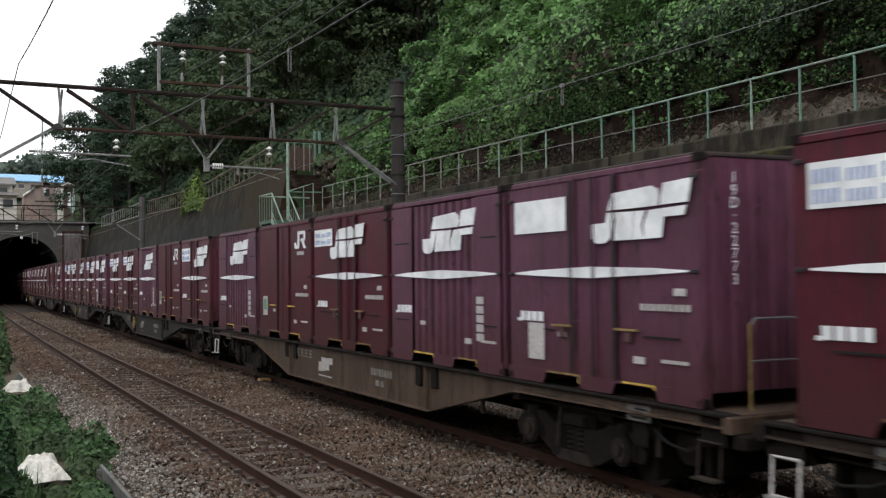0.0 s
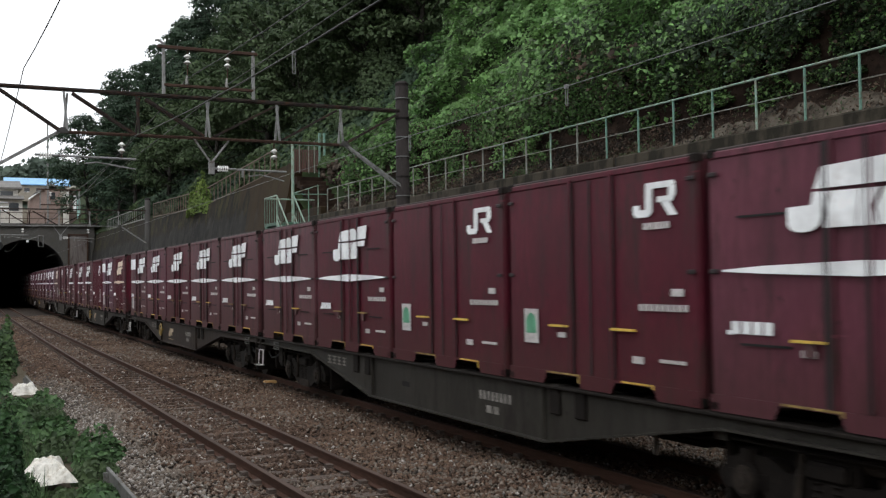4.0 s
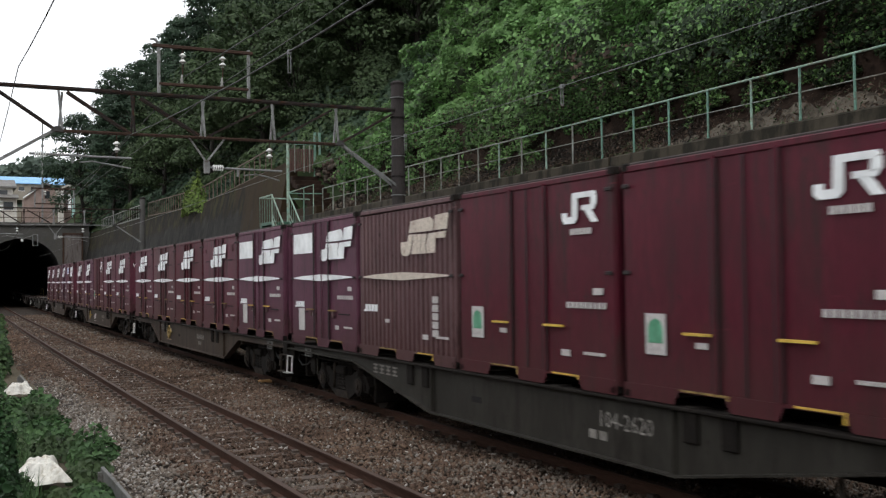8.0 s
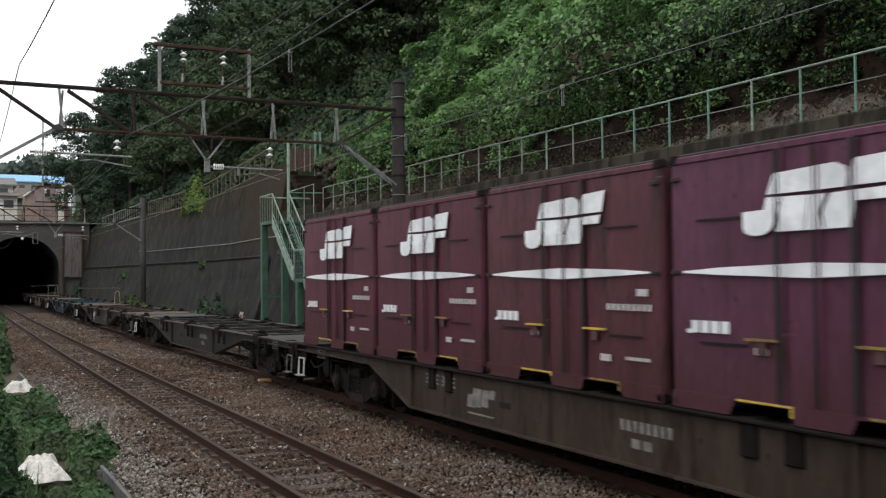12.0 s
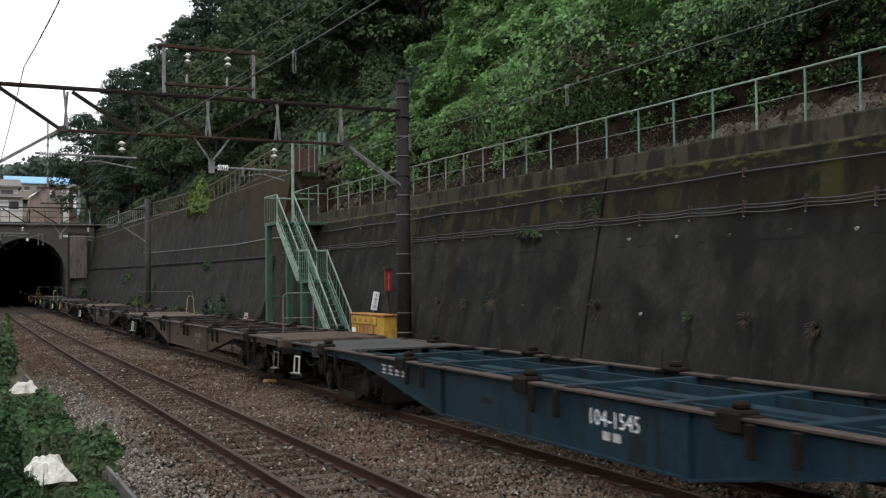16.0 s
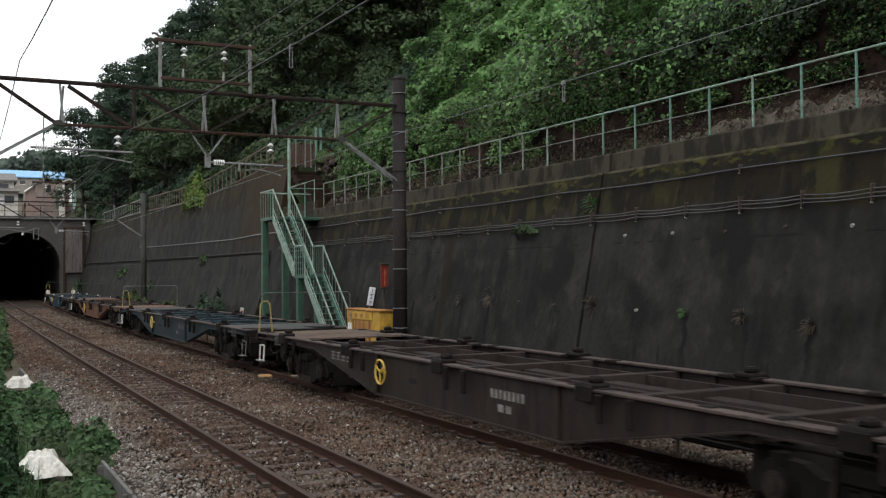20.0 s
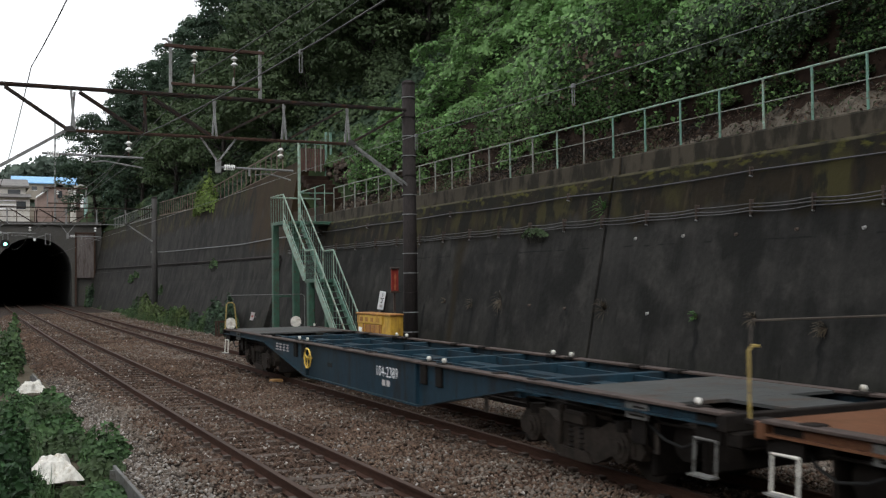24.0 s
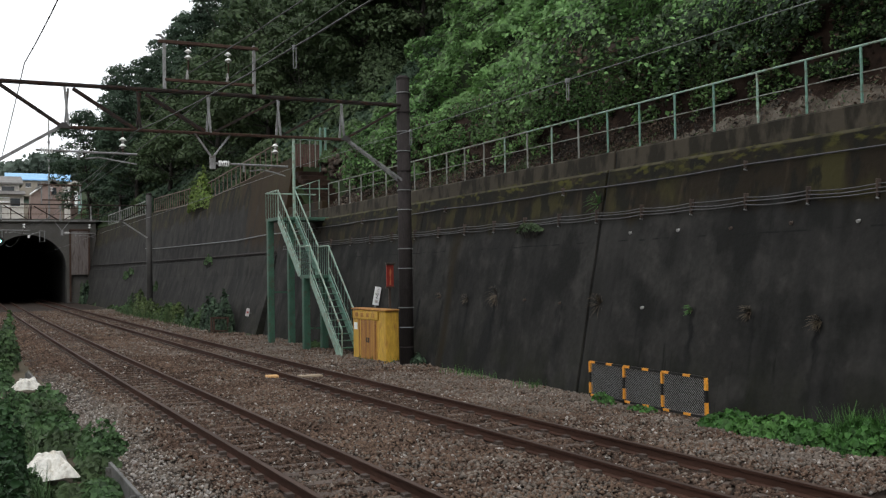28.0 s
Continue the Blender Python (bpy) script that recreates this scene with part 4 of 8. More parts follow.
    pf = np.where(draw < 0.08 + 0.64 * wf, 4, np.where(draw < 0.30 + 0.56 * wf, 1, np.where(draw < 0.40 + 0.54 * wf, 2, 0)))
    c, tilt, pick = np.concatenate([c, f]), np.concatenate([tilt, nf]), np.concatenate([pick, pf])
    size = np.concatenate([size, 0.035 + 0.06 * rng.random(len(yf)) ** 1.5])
    me = leaves("vine_cover", c, tilt, size, None, simple=True, mats=[vine_mat, tree2_mat, dry_mat, tree_mat, shadedshrub_mat, highlightvine_mat], pick=pick)
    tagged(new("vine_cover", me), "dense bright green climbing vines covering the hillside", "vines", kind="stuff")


vine_cover()


def dry_litter():
    """Dry stems and fallen leaves on the stony foot behind the fence."""
    n = 34000
    y = 6 + 31 * rng.random(n) ** 1.1
    x = 13.0 + 0.9 * rng.random(n) ** 1.2
    bare = (y > 16.5 + rng.normal(0, 1.5, n)) | (rng.random(n) < 0.22)
    x, y = x[bare], y[bare]
    n = len(x)
    c = np.stack([x + BEND * y * y / 2, y, hill_height(x, y) + 0.05 + 0.12 * rng.random(n)], 1)
    nm = rng.normal(0, 0.7, (n, 3)) + np.array([-0.5, 0, 0.8])
    P = np.stack([x, y, 0 * x], 1)
    c[:, 2] += np.maximum(0, lattice_noise(P, 1.3, 10)) * 0.1
    k = lattice_noise(P, 0.8, 14) + rng.normal(0, 0.35, n)
    pick = np.where(k > 0.45, 1, np.where(k < -0.25, 2, 0))
    me = leaves("bank_litter", c, nm, 0.012 + 0.035 * rng.random(n) ** 2.5, None, long=2.6, mats=[dry_mat, tree2_mat, bark_mat, greystone_mat], pick=np.where(rng.random(n) < 0.06, 3, pick))
    tagged(new("bank_litter", me), "dry leaves and stems on the bare bank behind the fence", "dead leaves", kind="stuff")


dry_litter()


# ---- trees ----
def tree_meshes(seed, height, spread, clumps, per, size, mat):
    r = np.random.default_rng(seed)
    t = Shape()
    t.rod((0, 0, -0.8), (0.1, 0, height * 0.35), 0.19, 8, 0.13)
    t.rod((0.1, 0, height * 0.35), (0.25, 0.1, height * 0.8), 0.13, 8, 0.03)
    centres = []
    for i in range(clumps):
        k = r.random()
        h = height * (0.16 + 0.84 * k)
        wide = spread * math.sqrt(max(0.05, 1 - ((k - 0.38) / 0.68) ** 2))
        a = r.random() * 6.283
        rad = wide * (0.35 + 0.65 * r.random() ** 0.5)
        centres.append((rad * math.cos(a), rad * math.sin(a), h, 0.45 + 0.55 * r.random()))
    for x, y, h, _ in centres[::4]:
        t.rod((0.1, 0, max(height * 0.2, h - 1.6)), (x * 0.85, y * 0.85, h), 0.045, 5, 0.012)
    pos, nor = [], []
    for x, y, h, rad in centres:
        d = r.normal(size=(per, 3))
        d /= np.linalg.norm(d, axis=1, keepdims=True)
        d[:, 2] = np.abs(d[:, 2]) * 1.0 - 0.25 * (r.random(per) < 0.4)
        pos.append(np.array((x, y, h)) + d * np.array((1.0, 1.0, 0.7)) * rad * spread * 0.33 * (0.75 + 0.35 * r.random((per, 1))))
        nor.append(d + r.normal(0, 0.13, (per, 3)) + np.array((0, 0, 0.30)))
    pos, nor = np.concatenate(pos), np.concatenate(nor)
    crown = leaves("crown", pos, nor, size * (0.7 + 0.6 * r.random(len(pos))), mat, simple=True)
    return t.mesh("trunk", bark_mat), crown


def plant_trees():
    kinds = [tree_meshes(101, 9.5, 3.3, 95, 96, 0.175, tree_mat), tree_meshes(102, 11.0, 3.2, 100, 96, 0.175, tree_mat),
             tree_meshes(103, 8.0, 3.5, 95, 96, 0.175, tree2_mat), tree_meshes(104, 12.5, 2.9, 100, 96, 0.175, tree_mat),
             tree_meshes(105, 6.5, 2.9, 80, 96, 0.155, tree2_mat)]
    protos = []
    for tr, cr in kinds:
        e = thing("tree", "dark green broadleaf tree on the wooded hillside", "tree", "hillside wood")
        for nm, me in (("trunk", tr), ("crown", cr)):
            o = new(nm, me)
            o.parent = e
        protos.append(e)
    r = random.Random(5)
    spots = []
    # rows that climb the slope; the nearest row stands just behind the wall's fence
    for y in (48, 54, 60, 66, 73, 80, 88, 96, 104, 112, 120):
        for i in range(6 if y > 70 else 7):
            x = 15.2 + i * 4.1 + r.uniform(-1.3, 1.3) + (y % 7) * 0.2
            if y < 52 and x < 19:
                continue
            spots.append((x, y + r.uniform(-2.2, 2.2)))
    for x, y in ((22, 44), (26, 43), (30, 42), (34, 40), (39, 38), (30, 36), (35, 33), (40, 45), (17.5, 124), (25, 47), (29, 48), (33, 47), (37, 50), (42, 52), (27, 52), (32, 54), (36, 44), (44, 46), (23, 50), (17.6, 88), (19.2, 92), (20.6, 86), (18.4, 80), (22, 78), (18.5, 8.5), (19.5, 11.5), (20.5, 14.5), (22.0, 18.0), (21.0, 6.0), (13.4, 98), (14.2, 105), (13.0, 118), (13.9, 91), (16.5, 97), (19.0, 104), (15.8, 110), (17.0, 117), (18.0, 45.5), (19.5, 42.5), (21.0, 47), (16.3, 50), (17.2, 55), (18.6, 44.6), (20.3, 46.2), (21.6, 45.2)):
        spots.append((x, y))
    for i, (x, y) in enumerate(spots):
        z = float(hill_height(np.array([x]), np.array([y]))[0])
        k = r.choice((0, 1, 2, 3)) if x > 18 else r.choice((0, 2, 2, 4, 4))
        # the nearest trees are added over the vines to shade the slope
        if y < 20:
            k = 0
        elif (78 <= y <= 93 and 17 < x < 22.5) or y in (97, 104, 110, 98, 105, 117):
            k = 3
        elif y in (118, 91):
            k = 1
        elif y in (45.5, 42.5, 50, 55):
            k = 4
        elif y in (44.6, 46.2, 45.2):
            k = 2
        m = pose(x + bend(min(y, 115)), y, z, r.uniform(-4, 4), r.uniform(-4, 4), r.uniform(0, 360)) @ Matrix.Scale(r.uniform(0.85, 1.12) * (1.18 if y in (104, 110, 117) else 0.95 if y in (98, 91, 105) else 1.0), 4)
        if i < len(protos):
            ob = protos[i]
            ob.matrix_basis = m
        else:
            ob = copy_thing(protos[k], Matrix.Identity(4))
            ob.matrix_basis = m


plant_trees()

stone_cover()


# ---- overhead line gantries ----
def insulator(s, x, y, z, n=2, r=0.092, down=True):
    """A string of bell-shaped discs on a rod."""
    d = -1 if down else 1
    for i in range(n):
        zz = z + d * i * 0.15
        s.lathe([(0.03, zz), (r * 0.5, zz - 0.02), (r, zz - 0.06), (r * 0.9, zz - 0.075), (0.04, zz - 0.05), (0.03, zz - 0.12)], x, y, 12)


def gantry(y, full, label):
    o = bend(y)
    g = thing("overhead_gantry", label, "gantry", "overhead line gantries")
    for px, lean in ((11.12, 0), (0.55, 0)):
        # the far gantry's poles get a lighter grey that paints in haze
        pole = part("pole", Shape().rod((px + o, y, -0.5), (px + o, y, 7.62), 0.195, 16, 0.175), pole_mat if full else greypole_mat, g, "dark round steel pole" if full else "far round pole in a hazed grey", smooth=True)
        if full:
            for i in range(14):
                z = 0.35 + i * 0.53
                part("band", Shape().rod((px + o, y, z), (px + o, y, z + 0.025), 0.203, 16), palewire_mat if i % 3 else pole_mat, pole, "thin metal band")
        part("cap", Shape().lathe([(0.18, 7.6), (0.19, 7.66), (0.12, 7.72)], px + o, y, 12), pole_mat, pole)
        s = 1 if px > 5 else -1
        ex = 9.45 if s > 0 else 2.35
        for dy in (-0.06, 0.06):
            part("knee_brace", Shape().beam((ex + o, y + dy, 5.92), (px + o - s * 0.1, y + dy * 2, 4.86), 0.03, 0.06), galv_mat, g, "slanting steel brace")
    for dy in (-0.10, 0.10):
        part("top_chord", Shape().box(0.6 + o, 11.1 + o, y + dy - 0.03, y + dy + 0.03, 6.88, 6.94, 0.008), beam_mat, g, "dark rusty upper beam")
        part("bottom_chord", Shape().box(2.3 + o, 9.5 + o, y + dy - 0.025, y + dy + 0.025, 5.885, 5.93, 0.008), brownsteel_mat if full else galv_mat, g, "rust-brown lower beam" if full else "pale lower beam")
        for i, x in enumerate((2.48, 4.13, 5.82, 7.61, 9.34)):
            part("upright", Shape().beam((x + o + dy * 0.5, y + dy, 6.84), (x + o - dy * 0.3, y + dy, 5.92), 0.05, 0.05), galv_mat if i != 1 else beam_mat, g, "steel upright")
        for a, b in (((1.0, 6.85), (2.33, 5.95)), ((2.62, 6.83), (4.05, 5.92)), ((4.3, 6.8), (5.72, 5.95)), ((5.95, 5.95), (7.5, 6.8)), ((7.75, 5.97), (9.2, 6.8)), ((9.5, 5.97), (10.95, 6.8))):
            part("diagonal", Shape().beam((a[0] + o, y + dy, a[1]), (b[0] + o, y + dy, b[1]), 0.04, 0.05), beam_mat, g, "slanting steel bar")
    for x in (2.4, 9.4):
        part("gusset", Shape().prism([(x + o - 0.15, 5.87), (x + o + 0.15, 5.87), (x + o + 0.11, 5.94), (x + o + 0.04, 6.00), (x + o - 0.04, 6.00), (x + o - 0.11, 5.94)], y - 0.145, y - 0.13, "y"), greypole_mat, g, "grey gusset plate")
    # frame on top that carries the feeders
    for x in (4.75, 6.99):
        part("frame_post", Shape().box(x + o - 0.038, x + o + 0.038, y - 0.035, y + 0.035, 6.92, 8.2, 0.008), galv_mat, g, "pale steel post")
    part("frame_bar", Shape().box(4.6 + o, 7.1 + o, y - 0.05, y + 0.05, 8.08, 8.16, 0.01), brownsteel_mat, g)
    part("frame_bar", Shape().box(4.75 + o, 6.99 + o, y - 0.04, y + 0.04, 7.15, 7.22, 0.01), brownsteel_mat, g)
    part("lamp_bracket", Shape().pipe([(4.75 + o, y, 8.2), (4.62 + o, y, 8.28), (4.55 + o, y, 8.26)], 0.03), galv_mat, g)
    for x in (5.33, 6.33):
        s = Shape()
        insulator(s, x + o, y, 7.98)
        part("insulator", s, porcelain_mat, g, "white porcelain insulator", smooth=True)
        part("hanger", Shape().rod((x + o, y, 8.1), (x + o, y, 7.45), 0.016), brownsteel_mat, g)
        s = Shape()
        s.lathe([(0.03, 7.21), (0.05, 7.25), (0.03, 7.28), (0.045, 7.33), (0.025, 7.37), (0.02, 7.45)], x + o - 0.02, y, 10)
        part("pin_insulator", s, board_mat, g, "grey pin insulator", smooth=True)
    # what carries the contact wires
    for x in (3.75, 7.52):
        s = Shape()
        insulator(s, x + o, y, 5.72)
        part("insulator", s, porcelain_mat, g, "white porcelain insulator", smooth=True)
        part("hanger", Shape().rod((x + o, y, 5.9), (x + o, y, 5.36), 0.016), brownsteel_mat, g)
    for x0, x1, z, tip in ((1.8, 4.09, 5.35, 4.1), (5.95, 7.85, 5.17, 7.8)):
        part("registration_arm", Shape().rod((x0 + o, y, z), (x1 + o, y, z - 0.03), 0.028, 8), galv_mat, g, "grey tube arm")
        s = Shape()
        for i in range(5):
            s.rod((x0 + 0.12 + i * 0.055 + o, y, z), (x0 + 0.145 + i * 0.055 + o, y, z), 0.075, 10)
        part("strain_insulator", s, porcelain_mat, g, "white ribbed insulator")
        m = (x0 + x1) / 2 - 0.2
        part("arm_drop", Shape().rod((m + o, y, z - 0.02), (m + o, y, z - 0.2), 0.03, 6), galv_mat, g)
        part("steady_arm", Shape().pipe([(m + 0.15 + o, y, z - 0.17), (m + 0.45 + o, y, z - 0.13), (m + 0.75 + o, y, z - 0.18), (tip - 0.02 + o, y, z - 0.27)], 0.018), galv_mat, g, "curved steady arm")
    for x in (5.46, 6.38):
        part("drop_frame", Shape().beam((x + o, y, 5.92), (5.90 + o, y, 5.30), 0.04, 0.045), galv_mat, g, "pale V-shaped hanger")
    part("drop_plate", Shape().box(5.84 + o, 5.98 + o, y - 0.05, y + 0.05, 5.02, 5.34, 0.01), galv_mat, g)


gantry(25.34, True, "dark steel overhead line gantry with truss beam over both tracks")
gantry(66.5, False, "farther steel overhead line gantry before the tunnel")


def wire(name, x, z, label, r=0.008, sag=0.25, mat=None, y0=-120.0, y1=111.0, wave=0.0, zig=0.0):
    spans = [-120.0, -56.0, -15.82, 25.34, 66.5, 111.0]
    pts = []
    for j, (a, b) in enumerate(zip(spans, spans[1:])):
        for i in range(12):
            y = a + (b - a) * i / 12
            if y0 <= y <= y1:
                k = i / 12
                pts.append((x + bend(y) + wave * math.sin(y * 1.7) + zig * (1 - 2 * k) * (1 if j % 2 == 0 else -1), y, z - sag * 4 * k * (1 - k)))
    pts.append((x + bend(y1), y1, z))
    solid(name, Shape().pipe(pts, r, 5), mat or wire_mat, label, "overhead wire", "overhead wires")


wire("contact_wire", 4.0, 5.86, "dark overhead wire above the empty track", sag=0.70, r=0.012)
wire("contact_wire", FAR_TRACK, 5.05, "thin contact wire above the track beside the wall", sag=0.05, mat=palewire_mat, r=0.0055)
wire("feeder_wire", 6.33, 7.30, "dark feeder wire under the gantry's top frame", sag=0.18, r=0.012)
wire("feeder_wire", 5.33, 7.38, "dark feeder wire under the gantry's top frame", sag=0.66, r=0.012)
wire("side_wire", 1.58, 7.35, "thin wavy wire beside the line", sag=0.88, wave=0.012, r=0.012)


def wire_z(y, z, sag):
    k = (y + 15.82) / 41.16
    return z - sag * 4 * k * (1 - k)


def dropper(x, y, z, label):
    """A clamp round the wire with a narrow loop below it."""
    s = Shape().box(x - 0.02, x + 0.02, y - 0.03, y + 0.03, z - 0.03, z + 0.025)
    s.rod((x - 0.018, y, z - 0.27), (x - 0.018, y, z), 0.007).rod((x + 0.018, y, z - 0.27), (x + 0.018, y, z), 0.007).rod((x - 0.018, y, z - 0.27), (x + 0.018, y, z - 0.27), 0.007)
    solid("wire_hanger", s, palewire_mat, label, "wire hanger", "wire hangers")


dropper(FAR_TRACK + bend(12.0), 12.0, wire_z(12.0, 5.05, 0.05), "small pale metal hanger on the contact wire")
dropper(FAR_TRACK + bend(17.4), 17.4, wire_z(17.4, 5.05, 0.05), "small pale metal hanger on the contact wire")
dropper(4.0 + bend(12.5), 12.5, wire_z(12.5, 5.86, 0.70), "small dark metal hanger on the contact wire")


# ---- cables along the wall ----
def wall_cable(z, offs, label, clips, sag, mat=None):
    c = thing("wall_cable", label, "cable", "cables along the wall")
    ys = [-20.0] + clips + [40.5]
    for dz, r in offs:
        pts = []
        for a, b in zip(ys, ys[1:]):
            for i in range(4):
                k = i / 4
                y = a + (b - a) * k
                zz = z + dz - sag * 4 * k * (1 - k) * (1 + 0.5 * math.sin(a * 3 + dz * 40))
                pts.append((wall_face(y, zz) - 0.045, y, zz))
        part("strand", Shape().pipe(pts, r * 0.9, 5), mat or cable_mat, c)
    for y in clips:
        top = z + max(d for d, _ in offs) + 0.07
        low = z + min(d for d, _ in offs) - 0.07
        b = part("bracket", Shape().box(wall_face(y, z) - 0.07, wall_face(y, z) + 0.03, y - 0.014, y + 0.014, low, top, 0.006), fitting_mat, c, "metal cable bracket")
        part("bolt", Shape().rod((wall_face(y, z) - 0.085, y - 0.01, low - 0.01), (wall_face(y, z) + 0.02, y - 0.01, low - 0.035), 0.013), galv_mat, b)


wall_cable(3.47, ((-0.06, 0.011), (0.0, 0.012), (0.065, 0.011)), "bundle of three grey cables clipped along the wall", [10.5, 11.84, 13.23, 14.63, 16.11, 17.64, 19.1, 20.6, 22.1, 23.7, 25.3, 26.9, 28.6, 30.4, 32.2, 34.2, 36.4, 38.5], 0.025)
wall_cable(4.10, ((0.0, 0.017),), "single dark conduit along the upper wall", [13.35, 19.1, 25.1, 31.4, 36.2], 0.03, conduit_mat)


def tall_cable():
    c = thing("wall_cable", "thin pale cable along the tall wall", "cable", "cables along the wall")
    pts = [(wall_face(y, z) - 0.06, y, z) for y, z in ((38, 4.05), (42.5, 4.12), (48, 4.05), (54.5, 4.12), (62, 4.2), (70, 4.3), (75.4, 4.45))]
    part("strand", Shape().pipe(pts, 0.022, 5), palewire_mat, c)
    c2 = thing("wall_cable", "dark pipe along the ledge of the tall wall", "cable", "cables along the wall")
    pts = [(wall_face(y, z) - 0.05, y, z) for y, z in ((41, 3.32), (52, 3.34), (66, 3.42), (90, 3.55), (111, 3.7))]
    part("strand", Shape().pipe(pts, 0.05, 6), pole_mat, c2)


tall_cable()


# ---- green fence on the wall ----
def wall_fence():
    f = thing("fence", "light green tube fence along the top of the wall", "fence")
    top, mid = 5.74, 5.32
    ys = [36.0 - 1.125 * i for i in range(40)]
    x = WALL_X + 1.26
    for i, y in enumerate(ys):
        xx = x + bend(y)
        part("post", Shape().box(xx - 0.018, xx + 0.018, y - 0.018, y + 0.018, 4.78, top, 0.005), green_mat if y < 19 and i % 5 else oldfence_mat if y > 23 or i % 2 else palegreen_mat, f)
    for z, r in ((top, 0.019), (mid, 0.0105)):
        for a, b in zip(ys, ys[1:]):
            part("rail", Shape().rod((x + bend(a), a, z), (x + bend(b), b, z), r, 6), palegreen_mat if a < 22 and z == top else oldfence_mat, f, "pale worn tube rail")


wall_fence()


def bar_fence(ys, rise, label, step, mat, tall=1.05):
    f = thing("fence", label, "fence", "fences on the tall wall")
    n = int(abs(ys[1] - ys[0]) / step)
    pts = []
    for i in range(n + 1):
        y = ys[0] + (ys[1] - ys[0]) * i / n
        z = tall_top(y) + rise
        x = wall_face(y, z) + 0.18
        pts.append((x, y, z))
        part("bar", Shape().box(x - 0.02, x + 0.02, y - 0.02, y + 0.02, z - 0.02, z + tall), mat, f)
    for h in (0.10, tall):
        for a, b in zip(pts, pts[1:]):
            part("rail", Shape().beam((a[0], a[1], a[2] + h), (b[0], b[1], b[2] + h), 0.05, 0.05), mat, f)


barfence_mat = material("rusty_fence_steel", (0.11, 0.078, 0.062), (0.17, 0.125, 0.10), 0.8, fine=30, broad=2)
bar_fence((44.0, 58.5), 0.0, "brown bar fence climbing along the tall wall", 0.9, barfence_mat)
bar_fence((59.5, 76.0), 0.0, "grey bar fence along the tall wall", 0.8, barfence_mat)
bar_fence((78.0, 104.0), 0.05, "pale bar fence on the wall near the tunnel", 1.2, board_mat)


# ---- steps and gate that climb the hill behind the wall ----
def hill_path():
    p = thing("hill_steps", "dark earth-covered steps climbing between the walls", "steps")
    for i in range(9):
        y = 37.0 + i * 0.38
        z = 5.0 + i * 0.2
        part("step", Shape().box(12.95, 14.35, y, y + 0.45, z - 0.3, z, 0.02), rock_mat, p)
    w = solid("wall_side", Shape().box(12.75, 13.0, 36.6, 40.88, 3.5, 5.15, 0.03), tallwall_mat, "dark side wall beside the hill steps", "wall", kind="structure")
    g = thing("gate", "rust-red slatted gate above the hill steps", "gate")
    for i in range(10):
        x = 13.0 + i * 0.105
        part("slat", Shape().box(x, x + 0.075, 40.5, 40.54, 6.85, 7.78), redrust_mat, g)
    for x in (14.09, 14.30):
        part("gate_post", Shape().box(x - 0.04, x + 0.04, 40.46, 40.56, 6.5, 8.5, 0.008), green_mat, g, "green gate post")
    for x in (13.2, 13.6, 13.85):
        part("gate_bar", Shape().box(x - 0.02, x + 0.02, 40.46, 40.49, 6.8, 8.15), oldfence_mat, g)
    part("gate_rail", Shape().box(13.0, 14.1, 40.45, 40.49, 7.95, 8.03), green_mat, g)
    pole = solid("marker_pole", Shape().rod((11.77, 36.92, 4.45), (11.77, 36.92, 7.58), 0.06, 8), palegreen_mat, "slim pale green pole beside the green stair", "pole")
    # low handrail at the stair's head
    f = thing("handrail", "low sloping green tube handrail at the head of the stair", "handrail")
    part("rail", Shape().pipe([(11.77, 36.9, 5.62), (12.76, 36.9, 5.95), (12.76, 36.9, 4.60)], 0.026, 6), palegreen_mat, f)
    part("post", Shape().rod((12.38, 36.9, 4.45), (12.38, 36.9, 5.82), 0.022, 6), green_mat, f)
    part("lower_rail", Shape().rod((11.8, 36.9, 5.60), (13.1, 36.9, 5.62), 0.018, 6), green_mat, f)


def bank_rubble():
    """Loose stones and earth clods on the foot of the bank beside the hill steps."""
    r = np.random.default_rng(77)
    n = 1500
    y = 34.2 + 6.2 * r.random(n)
    x = 13.05 + np.where(y > 37.2, 0.86, 0.0) + 1.15 * r.random(n) ** 1.2
    z = hill_height(x, y)
    k = 0.035 + 0.11 * r.random(n) ** 2.2
    unit = np.array([(-1, -1, -0.7), (1, -0.9, -0.8), (0.9, 1, -0.7), (-1, 0.9, -0.8), (-0.6, -0.7, 0.7), (0.7, -0.5, 0.8), (0.5, 0.7, 0.6), (-0.7, 0.5, 0.8)])
    v = unit[None] * (0.7 + 0.6 * r.random((n, 8, 3))) * k[:, None, None] * np.array((0.8, 1.2, 0.8))
    v += np.stack([x + BEND * y * y / 2, y, z + k * 0.35], 1)[:, None]
    base = np.arange(n)[:, None, None] * 8
    f = np.array([(0, 3, 2, 1), (4, 5, 6, 7), (0, 1, 5, 4), (1, 2, 6, 5), (2, 3, 7, 6), (3, 0, 4, 7)])
    ob = new("rubble", quad_mesh("rubble", v.reshape(-1, 3), (base + f[None]).reshape(-1, 4), None, [rubble_mat, rock_mat], np.repeat((r.random(n) < 0.35).astype(int), 6)))
    tagged(ob, "brown stones and earth clods on the bank by the steps", "rubble", kind="stuff")


rubble_mat = material("brown_rubble", (0.040, 0.031, 0.024), (0.105, 0.086, 0.068), 0.95, fine=14, broad=2, bump=0.6, island=0.45, spec=0.1)
bank_rubble()
redrust_mat = material("red_oxide_slat", (0.065, 0.031, 0.024), (0.10, 0.048, 0.037), 0.8, fine=20, broad=3)
hill_path()


